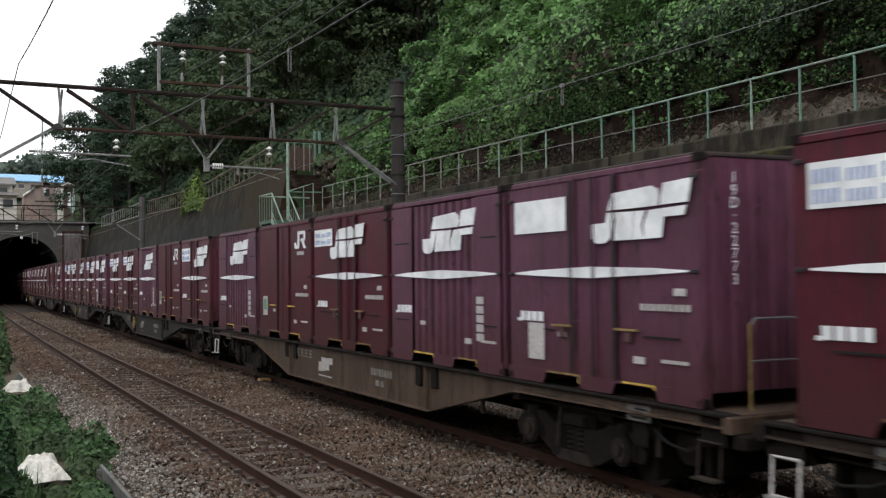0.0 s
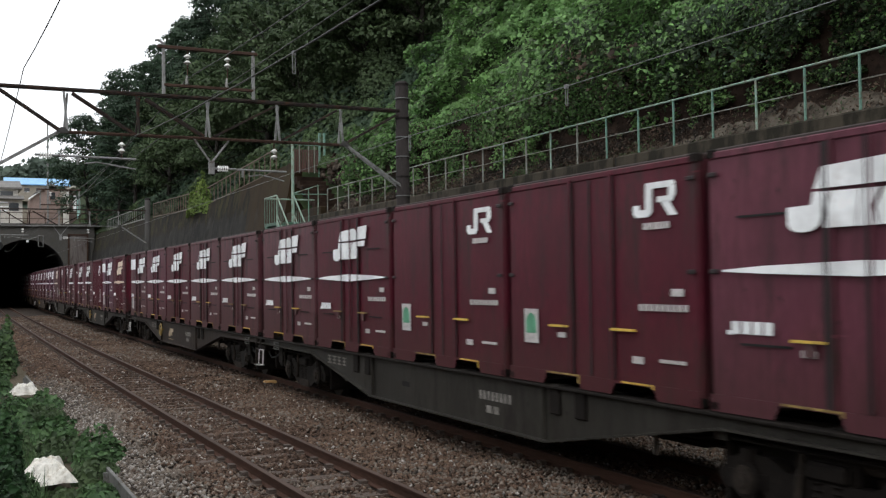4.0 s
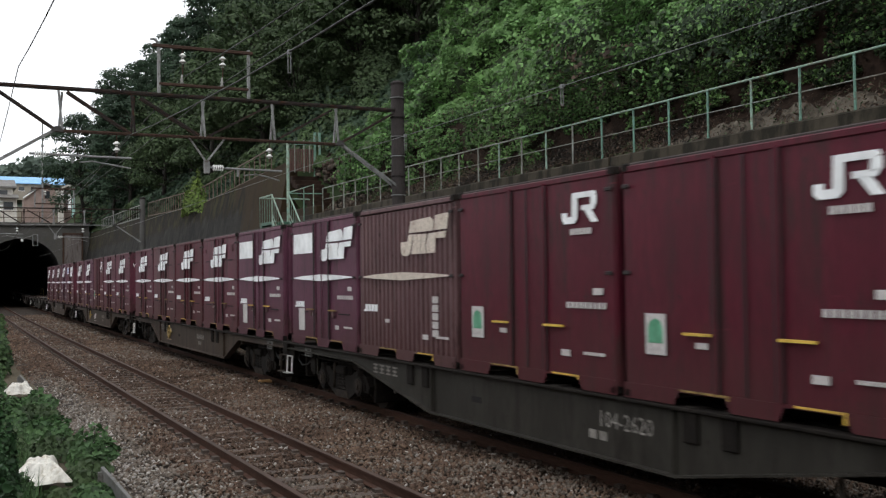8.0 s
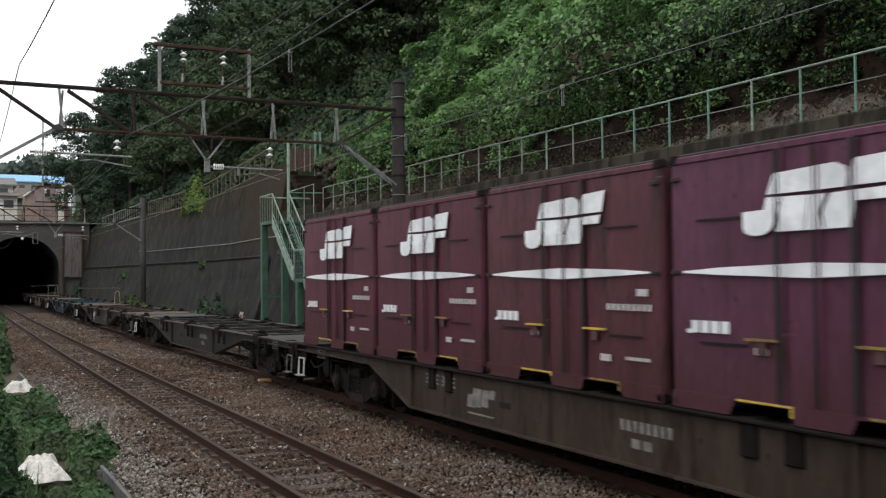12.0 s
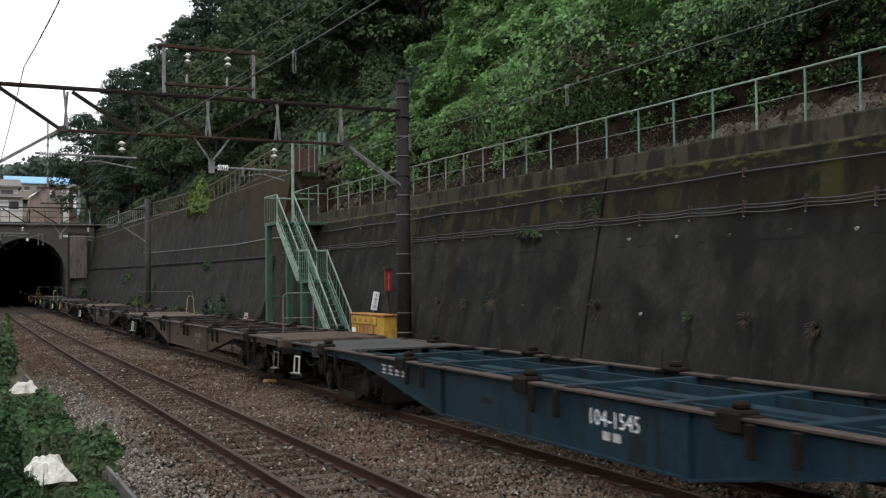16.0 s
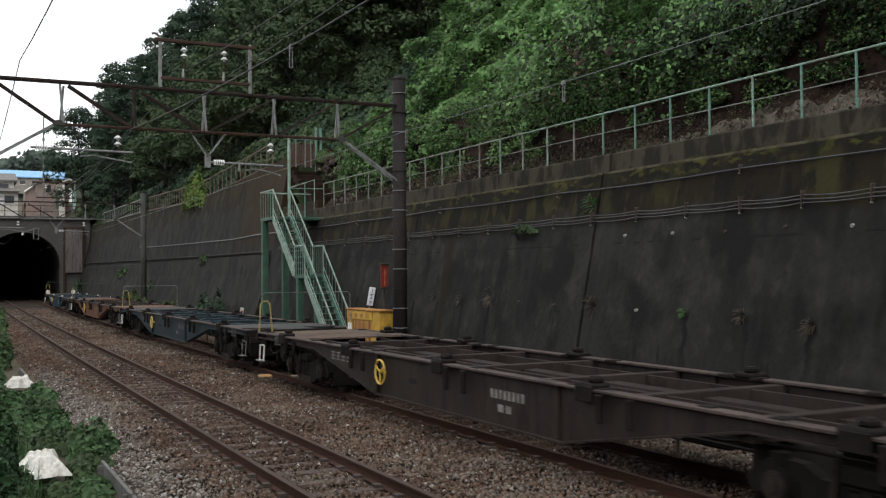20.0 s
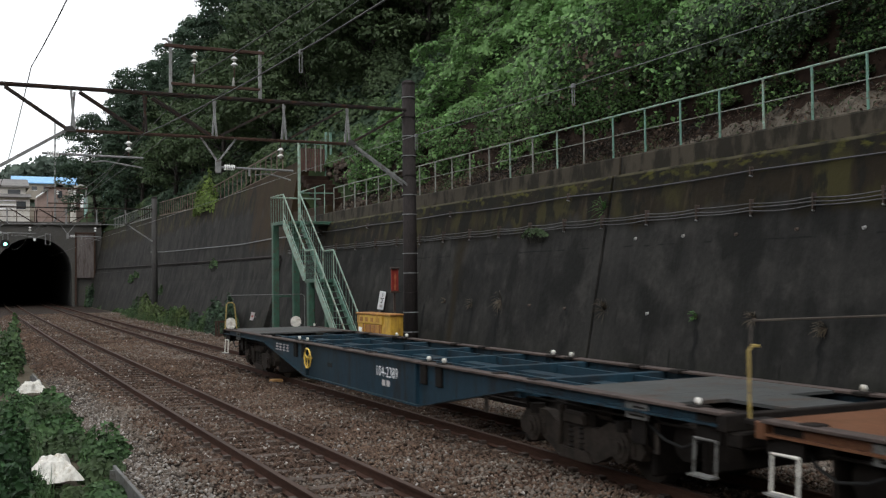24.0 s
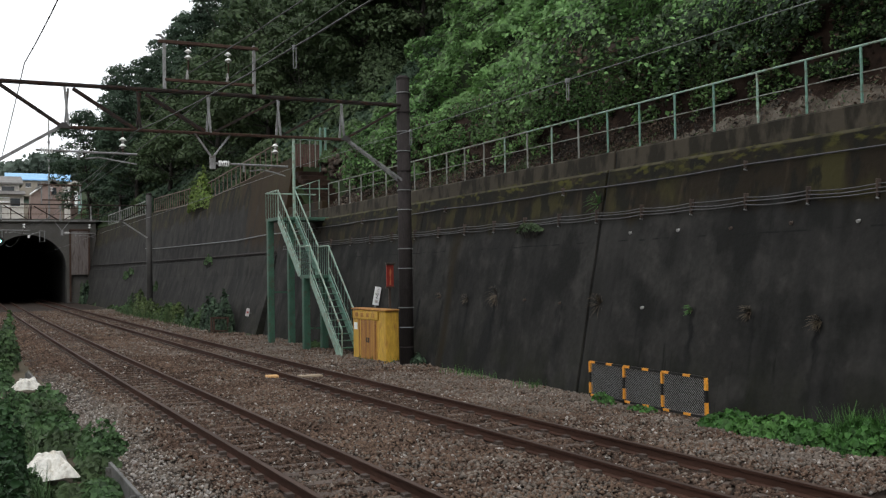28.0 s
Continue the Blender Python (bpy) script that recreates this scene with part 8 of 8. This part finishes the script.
    if s == 2:
        e = 10.22
        part("brake_post", Shape().pipe([(-1.14, e, DECK - 0.06), (-1.14, e, DECK + 0.58), (-1.10, e, DECK + 0.63), (-1.02, e, DECK + 0.62)], 0.016), frameyellow_mat, w, "yellow post with a hooked top")
        part("grab_rail", Shape().pipe([(-1.12, e, DECK + 0.62), (-1.10, e, DECK + 0.86), (1.03, e, DECK + 0.86), (1.10, e, DECK + 0.80), (1.10, e, DECK - 0.06)], 0.012), grimegrey_mat, w, "grey grab rail")
    elif s > 0:
        # a yellow frame at one corner carries a thin high rail across the end
        f = frame_side
        part("brake_frame", Shape().pipe([(f * 1.16, e, DECK - 0.06), (f * 1.12, e, DECK + 0.62), (f * 1.07, e, DECK + 0.68), (f * 0.95, e, DECK + 0.68), (f * 0.90, e, DECK + 0.62), (f * 0.84, e, DECK - 0.06)], 0.018), frameyellow_mat, w, "yellow tube frame at the wagon's end")
        part("grab_rail", Shape().pipe([(f * 1.10, e, DECK + 0.60), (f * 1.10, e, DECK + 0.84), (f * 1.03, e, DECK + 0.88), (-f * 1.03, e, DECK + 0.88), (-f * 1.10, e, DECK + 0.82), (-f * 1.10, e, DECK - 0.06)], 0.0075), palewire_mat, w, "thin grey grab rail")
    if knobs:
        for x in (-1.0, 0.85):
            disc = Shape().rod((x, e + 0.02, DECK + 0.11), (x, e + 0.035, DECK + 0.11), 0.155, 18).box(x - 0.02, x + 0.02, e, e + 0.02, DECK - 0.05, DECK + 0.2)
            part("tail_disc", disc, cloth_mat, w, "dirty white round tail disc")
    if s < 0 or both_ends:
        e, a, b = (-9.74, -0.78, 0.70) if loaded else (-9.80, -1.12, -0.42)
        h = 0.86 if loaded else 1.0
        part("grab_rail", Shape().pipe([(a, e, DECK + h - 0.06), (a + 0.07, e, DECK + h), (b - 0.08, e, DECK + h), (b, e, DECK + h - 0.06), (b, e, DECK - 0.03)], 0.013), palewire_mat, w, "thin grey grab rail")
        part("rail_post", Shape().rod((a, e, DECK - 0.03), (a, e, DECK + h - 0.05), 0.015), dullyellow_mat if loaded else palewire_mat, w, "dirty yellow rail post" if loaded else "")
        part("knee_rail", Shape().rod((a, e, DECK + 0.45), (b, e, DECK + 0.45), 0.010), palewire_mat, w)
    # twist locks
    for y in (-9.45, -6.3, -5.35, -3.6, -3.05, -0.6, 0.6, 3.05, 3.6, 5.35, 6.3, 9.45):
        for sx in (-1, 1):
            lk = Shape().box(sx * 1.13 - 0.09, sx * 1.13 + 0.09, y - 0.10, y + 0.10, DECK - 0.05, DECK + 0.002, 0.012)
            if knobs and abs(y) in (3.05, 3.6, 9.45):
                base = part("twist_lock", lk, bogie_mat, w, "twist lock with a white knob")
                knob = Shape().lathe([(0.0, DECK), (0.024, DECK + 0.005), (0.038, DECK + 0.04), (0.028, DECK + 0.07), (0.0, DECK + 0.08)], sx * 1.13, y, 10)
                part("knob", knob, cloth_mat, base, "white round knob", smooth=True)
            else:
                part("twist_lock", lk, bogie_mat, w)
            if abs(y) in (3.05, 3.6) and (loaded or knobs):
                part("lock_guide", Shape().box(sx * 1.21 - 0.03, sx * 1.21 + 0.03, y - 0.11, y + 0.11, DECK - 0.36, DECK - 0.03, 0.015), bogie_mat, w)
    # folding lock heads that straddle the flange of an empty wagon
    if not loaded and not knobs:
        for y in (8.05, 4.22, 0.42, -3.4, -7.2):
            for sx in (-1, 1):
                lk = Shape().box(sx * 1.17 - 0.13, sx * 1.17 + 0.13, y - 0.19, y + 0.17, DECK - 0.02, DECK + 0.045, 0.02)
                lk.box(sx * 1.15 - 0.07, sx * 1.15 + 0.08, y - 0.13, y + 0.03, DECK + 0.04, DECK + 0.12, 0.025)
                lk.box(sx * 1.30 - 0.015, sx * 1.30 + 0.015, y - 0.20, y + 0.14, DECK - 0.16, DECK + 0.02, 0.01)
                part("lock_head", lk, bogie_mat, w, "dark folding lock head on the flange")
            for e in (-0.32, -0.88):
                part("lock_lever", Shape().box(-1.33, -1.27, y + e - 0.05, y + e + 0.04, DECK - 0.37, DECK - 0.05, 0.012), bogie_mat, w)
    # hand brake wheel, tank and boxes below
    x = -1.30
    ring = Shape()
    ring.pipe([(x, 2.55 + 0.2 * math.cos(a), DECK - 0.32 + 0.2 * math.sin(a)) for a in [i * math.pi / 9 for i in range(19)]], 0.018, 5)
    for a in (0.5, 2.6, 4.7):
        ring.rod((x, 2.55, DECK - 0.32), (x, 2.55 + 0.19 * math.cos(a), DECK - 0.32 + 0.19 * math.sin(a)), 0.014, 5)
    ring.rod((x, 2.55, DECK - 0.32), (x + 0.2, 2.55, DECK - 0.32), 0.03, 6)
    if wheeled:
        part("brake_wheel", ring, dullyellow_mat if loaded else yellow_mat, w, "round yellow spoked brake wheel")
    part("equipment_box", Shape().box(-0.25, 0.9, -4.6, -2.2, 0.42, DECK - 0.2, 0.03), bogie_mat, w)
    part("air_tank", Shape().rod((0.45, -1.6, DECK - 0.62), (0.45, -0.3, DECK - 0.62), 0.2, 12), bogie_mat, w, "round air tank under the frame")
    part("brake_rod", Shape().rod((-0.72, -5.6, DECK - 0.45), (-0.72, 5.6, DECK - 0.45), 0.02, 6), bogie_mat, w)
    for y in (-4.7, 4.7, -8.6, 8.6):
        part("brake_lever", Shape().box(-1.02, -0.98, y - 0.03, y + 0.03, DECK - 0.62, DECK - 0.14, 0.008), grimegrey_mat, w)
    part("air_pipe", Shape().pipe([(-1.08, -9.4, DECK - 0.26), (-1.08, -6.0, DECK - 0.26), (-1.0, -5.4, DECK - 0.34), (-1.0, 5.4, DECK - 0.34), (-1.08, 6.0, DECK - 0.26), (-1.08, 9.4, DECK - 0.26)], 0.018), bogie_mat, w)
    part("valve_box", Shape().box(0.3, 0.75, 0.7, 1.2, DECK - 0.75, DECK - 0.36, 0.03), bogie_mat, w)
    lab = -1.205
    turn = Matrix.Translation((lab, -1.48 if color == "blue" else -1.95, DECK - 0.30)) @ Euler((radians(90), 0, radians(-90))).to_matrix().to_4x4()
    if number:
        part("lettering", text_shape(number, 0.26, turn), whitepaint_mat if color == "blue" else dimtext_mat, w, "pale painted wagon number")
    else:
        worn = Shape()
        for i in range(8):
            y = -1.95 + i * 0.115
            worn.prism([(y, DECK - 0.36), (y + 0.065, DECK - 0.36), (y + 0.065, DECK - 0.24), (y, DECK - 0.24)], lab - 0.003, lab)
        part("lettering", worn, dimtext_mat, w, "worn pale lettering", kind="stuff")
    tiny = Shape()
    for i in range(4):
        y = letters + 0.31 - i * 0.27
        tiny.prism([(y, DECK - 0.29), (y + 0.19, DECK - 0.29), (y + 0.19, DECK - 0.265), (y, DECK - 0.265)], lab - 0.003, lab)
        tiny.prism([(y + 0.02, DECK - 0.23), (y + 0.17, DECK - 0.23), (y + 0.17, DECK - 0.20), (y + 0.02, DECK - 0.20)], lab - 0.003, lab)
        tiny.prism([(y, DECK - 0.165), (y + 0.19, DECK - 0.165), (y + 0.19, DECK - 0.14), (y, DECK - 0.14)], lab - 0.003, lab)
        tiny.prism([(y + 0.08, DECK - 0.265), (y + 0.11, DECK - 0.265), (y + 0.11, DECK - 0.165), (y + 0.08, DECK - 0.165)], lab - 0.005, lab - 0.003)
    for y in (-1.62, -1.42):
        tiny.prism([(y, DECK - 0.53), (y + 0.14, DECK - 0.53), (y + 0.14, DECK - 0.43), (y, DECK - 0.43)], lab - 0.003, lab)
    part("small_lettering", tiny, greytext_mat if color == "blue" else dimtext_mat, w, "small pale lettering", kind="stuff")
    if plate:
        m = {"white": greytext_mat, "cream": creamtext_mat, "grey": dimtext_mat}[plate[0]]
        y = plate[1]
        mark = Shape()
        for a, b, c, d in ((0.0, 0.24, 0.0, 0.18), (0.16, 0.40, 0.02, 0.27), (0.42, 0.60, 0.04, 0.27), (0.62, 0.78, 0.16, 0.28), (0.0, 0.74, -0.09, -0.065)):
            mark.prism([(y + 0.65 - b, DECK - 0.50 + c), (y + 0.65 - a, DECK - 0.50 + c), (y + 0.62 - a, DECK - 0.50 + d), (y + 0.62 - b, DECK - 0.50 + d)], lab - 0.003, lab)
        part("painted_mark", mark, m, w, "faded painted mark of slanted blocks on the sill", kind="stuff")
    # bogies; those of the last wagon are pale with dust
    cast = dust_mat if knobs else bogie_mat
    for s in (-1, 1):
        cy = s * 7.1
        bogie = part("bogie", Shape().box(-1.02, 1.02, cy - 0.30, cy + 0.30, 0.50, 0.88, 0.05), bogie_mat, w, "grimy bogie with underbody shade put into its colour")
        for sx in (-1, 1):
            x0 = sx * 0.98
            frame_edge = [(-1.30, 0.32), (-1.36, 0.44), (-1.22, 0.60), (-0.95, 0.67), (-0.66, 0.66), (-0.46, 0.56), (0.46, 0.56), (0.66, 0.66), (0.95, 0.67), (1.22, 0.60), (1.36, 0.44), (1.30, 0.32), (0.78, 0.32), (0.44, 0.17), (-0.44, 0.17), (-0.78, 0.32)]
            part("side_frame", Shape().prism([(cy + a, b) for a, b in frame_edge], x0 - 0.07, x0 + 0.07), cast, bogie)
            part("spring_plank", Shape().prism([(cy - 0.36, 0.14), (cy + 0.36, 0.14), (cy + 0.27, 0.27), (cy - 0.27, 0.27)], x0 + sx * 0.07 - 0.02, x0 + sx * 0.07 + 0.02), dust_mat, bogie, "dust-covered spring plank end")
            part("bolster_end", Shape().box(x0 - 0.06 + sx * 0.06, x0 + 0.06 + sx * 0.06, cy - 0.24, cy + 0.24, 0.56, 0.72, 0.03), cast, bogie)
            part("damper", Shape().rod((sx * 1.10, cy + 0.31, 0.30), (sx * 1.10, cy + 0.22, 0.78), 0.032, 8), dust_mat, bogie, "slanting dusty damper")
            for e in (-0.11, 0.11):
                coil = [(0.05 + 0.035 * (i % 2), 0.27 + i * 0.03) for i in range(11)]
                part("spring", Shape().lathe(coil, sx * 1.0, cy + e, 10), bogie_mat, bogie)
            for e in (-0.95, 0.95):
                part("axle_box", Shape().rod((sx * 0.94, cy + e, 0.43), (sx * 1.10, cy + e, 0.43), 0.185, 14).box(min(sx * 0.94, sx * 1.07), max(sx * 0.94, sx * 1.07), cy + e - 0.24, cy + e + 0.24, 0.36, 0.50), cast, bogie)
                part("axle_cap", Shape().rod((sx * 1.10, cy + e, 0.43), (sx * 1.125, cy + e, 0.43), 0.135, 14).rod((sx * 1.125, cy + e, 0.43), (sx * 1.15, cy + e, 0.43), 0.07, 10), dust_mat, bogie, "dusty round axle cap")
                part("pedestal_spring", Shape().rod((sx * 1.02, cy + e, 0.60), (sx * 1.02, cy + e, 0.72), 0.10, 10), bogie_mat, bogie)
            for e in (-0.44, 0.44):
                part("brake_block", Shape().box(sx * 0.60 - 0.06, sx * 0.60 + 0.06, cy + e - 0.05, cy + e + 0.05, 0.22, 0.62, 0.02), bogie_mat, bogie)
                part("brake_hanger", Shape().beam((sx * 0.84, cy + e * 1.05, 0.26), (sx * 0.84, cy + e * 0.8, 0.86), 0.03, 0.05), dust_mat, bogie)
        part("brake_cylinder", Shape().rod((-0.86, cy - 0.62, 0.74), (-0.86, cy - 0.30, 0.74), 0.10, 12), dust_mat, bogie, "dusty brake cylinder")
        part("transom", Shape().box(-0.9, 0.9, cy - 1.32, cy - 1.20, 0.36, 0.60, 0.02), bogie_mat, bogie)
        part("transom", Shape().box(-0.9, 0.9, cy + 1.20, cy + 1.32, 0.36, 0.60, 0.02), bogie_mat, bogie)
        for e in (-0.95, 0.95):
            ws = Shape()
            for sx in (-1, 1):
                ws.rod((sx * 0.51, 0, 0), (sx * 0.545, 0, 0), 0.455, 24)
                ws.rod((sx * 0.545, 0, 0), (sx * 0.645, 0, 0), 0.43, 24)
                ws.rod((sx * 0.645, 0, 0), (sx * 0.66, 0, 0), 0.15, 12)
                for a in range(3):
                    t = a * 2.094
                    ws.box(sx * 0.652 - 0.006, sx * 0.652 + 0.006, 0.27 * math.cos(t) - 0.04, 0.27 * math.cos(t) + 0.04, 0.27 * math.sin(t) - 0.04, 0.27 * math.sin(t) + 0.04)
            ws.rod((-1.1, 0, 0), (1.1, 0, 0), 0.075, 10)
            o = part("wheelset", ws, wheel_mat, w, "dark steel wheelset")
            o.matrix_basis = pose(0, cy + e, 0.43)
    return w


# ---- make-up of the train, from the first wagon seen to the last ----
COUPLE, FIRST, SPEED, SLOW = 20.4, 7.15, 16.546, 0.05226


def run(t):
    """Metres run since the start; the train is slowing."""
    return SPEED * t - SLOW * t * t + 0.21 * max(0.0, t - 23.6) ** 2


D, DW, DP = ("door", "plum", ""), ("door", "purple", "white"), ("door", "plum", "print")
B, CR, CC = ("plain", "red", ""), ("ribbed", "purple", ""), ("ribbed", "red", "cream")
DR, FJ, FG = ("door", "red", ""), ("fluted", "red", "jr"), ("fluted", "grey", "")
DRP = ("door", "red", "print")
DO, DRO, DB, DV = ("door", "plum", "overlap"), ("door", "red", "overlap"), ("door", "brown", ""), ("door", "wine", "")
LOADS = [[D, D, D, D, DRP], [DW, CR, DRO, B, CR], [DP, B, CR, DRO, DO], [DW, DP, DB, DO, DP], [D, B, B, DR, DB],
         [DB, DB, DR, D, ("door", "brown", "white")], [CC, DW, FJ, DB, D], [DB, B, B, FG, DW], [DW, D, DR, DB, DV], [DV, DV, B, ("door", "purple", ""), D], [DP, ("door", "purple", ""), DB, DV, D]]
NUMBERS = {1: "19D·22773", 2: "19D·23742", 3: "19D·14412", 4: "V19B-1", 6: "V19B·6138", 7: "V19B-15254", 8: "19D·17559", 9: "V19B-6054", 10: "19D·19323"}
FLATS = ["brown", "tan", "grey", "grey", "grey", "dark", "grey", "grey", "brown", "brown", "brown",
         "grey", "dark", "blue", "tan", "dark", "dark", "slate", "rust", "blue"]
MARKS = {7: "104-2620", 12: "104-2283", 13: "104-1545", 17: "104-543", 19: "104-2389"}
PLATES = {1: ("white", 1.0), 2: ("grey", 1.0), 3: ("cream", 0.95), 5: ("cream", 0.95), 6: ("cream", 0.9), 8: ("cream", 2.75), 9: ("white", 1.05), 10: ("grey", 1.85), 12: ("white", 1.98), 15: ("grey", 2.0)}
# slack in the couplings, the longer-bellied frames, and where the side lettering stands
SLACK = {1: -0.08, 2: -0.25, 3: -0.33, 4: 0.33, 5: -0.48, 6: -0.32, 7: 0.24, 8: -0.38, 9: -0.25, 10: 0.24, 14: 0.45, 15: 0.12, 16: -0.26, 17: 0.25}
BELLY, LETTERS = {1: 3.4, 8: 4.45, 9: 4.4, 10: 4.35}, {1: 2.52, 2: 4.25, 3: 4.25, 5: 4.25, 6: 4.25, 8: 3.95, 9: 3.95, 10: 3.36}
WHEELED, RAIL_BACK = (2, 3, 5, 6, 8, 9, 16, 17, 18, 19), (12, 14, 16, 17, 18, 19)
NO_RAIL, FAR_FRAME = (11, 13, 15), (12, 14)
PANEL_WORDS = {"": "with a white stripe", "white": "with a blank white notice", "print": "with a blue-printed notice", "overlap": "with a printed notice beside its mark", "cream": "with yellowed markings", "jr": "with a small white mark"}
COLOR_WORDS = {"brown": "brownish maroon", "wine": "wine-purple", "red": "red-brown", "plum": "dull maroon", "purple": "faded purple", "grey": "greyed plum"}
TRAIN = []


def make_train():
    protos, wagons = {}, {}
    for i, color in enumerate(FLATS):
        key = (color, i < len(LOADS), i in WHEELED, i in RAIL_BACK, i in NO_RAIL, i in FAR_FRAME, BELLY.get(i), LETTERS.get(i), i if i in MARKS else "", PLATES.get(i, ""), i in (14, 15, 18, 19))
        loaded = i < len(LOADS)
        words = {"brown": "brown-grey", "dark": "dark brown", "grey": "dull grey", "tan": "dusty tan", "blue": "deep blue", "slate": "slate blue", "rust": "rusty orange-brown"}[color]
        lab = words + (" flat wagon loaded with five containers" if loaded else " empty container flat wagon on the track beside the wall")
        centre = FIRST + COUPLE * (i - 0.5) + SLACK.get(i, 0.0)
        if key not in wagons:
            wagons[key] = ob = wagon(color, loaded, MARKS.get(i, ""), i in WHEELED, i == 19, PLATES.get(i, ""), 0 if i in NO_RAIL else 2 if i == 18 else 1 if i in RAIL_BACK else -1, lab, 1 if i in FAR_FRAME else -1, {14: (), 15: (-1, 1)}.get(i, (1,)), i == 14, BELLY.get(i, 2.85), LETTERS.get(i, 4.65))
        else:
            ob = copy_thing(wagons[key], Matrix.Identity(4))
            tagged(ob, lab)
        TRAIN.append((ob, centre, 0.0, True))
        if loaded:
            for j, (style, color_c, panel) in enumerate(LOADS[i]):
                number = NUMBERS.get(i, "") if j == 0 else ""
                k = (style, color_c, panel, number, (i * 5 + j) % 2)
                if k not in protos:
                    lab = COLOR_WORDS[color_c] + " " + {"door": "side-door", "plain": "plain-sided", "ribbed": "part-ribbed", "fluted": "ribbed"}[style] + " freight container " + PANEL_WORDS[panel]
                    protos[k] = c = container(style, color_c, panel, number, i * 5 + j, lab)
                else:
                    c = copy_thing(protos[k], Matrix.Identity(4))
                TRAIN.append((c, centre + (j - 2) * 3.858, DECK, False))


make_train()


def motions():
    for ob, start, z, wheels in TRAIN:
        rows = []
        for i in range(29):
            y = start - run(i)
            rows.append((i, pose(FAR_TRACK + bend(y), y, z, 0, 0, heading(y))))
        walk(ob, rows)
        if not wheels:
            continue
        # the wheels roll while the wagon is in the open
        sets = [o for o in ob.children if o.name.startswith("wheelset")]
        times = [k * 0.033333 for k in range(841) if -14 < start - run(k * 0.033333) < 74]
        turn_rows = [(0.0, 0.0)] + [(t, math.degrees((run(t) - run(times[0])) / 0.43)) for t in times if t > 0]
        if turn_rows[-1][0] < 28:
            turn_rows.append((28.0, turn_rows[-1][1]))
        for o in sets:
            p = o.matrix_basis.translation.copy()
            walk(o, [(t, pose(p.x, p.y, p.z, a, 0, 0)) for t, a in turn_rows])


motions()
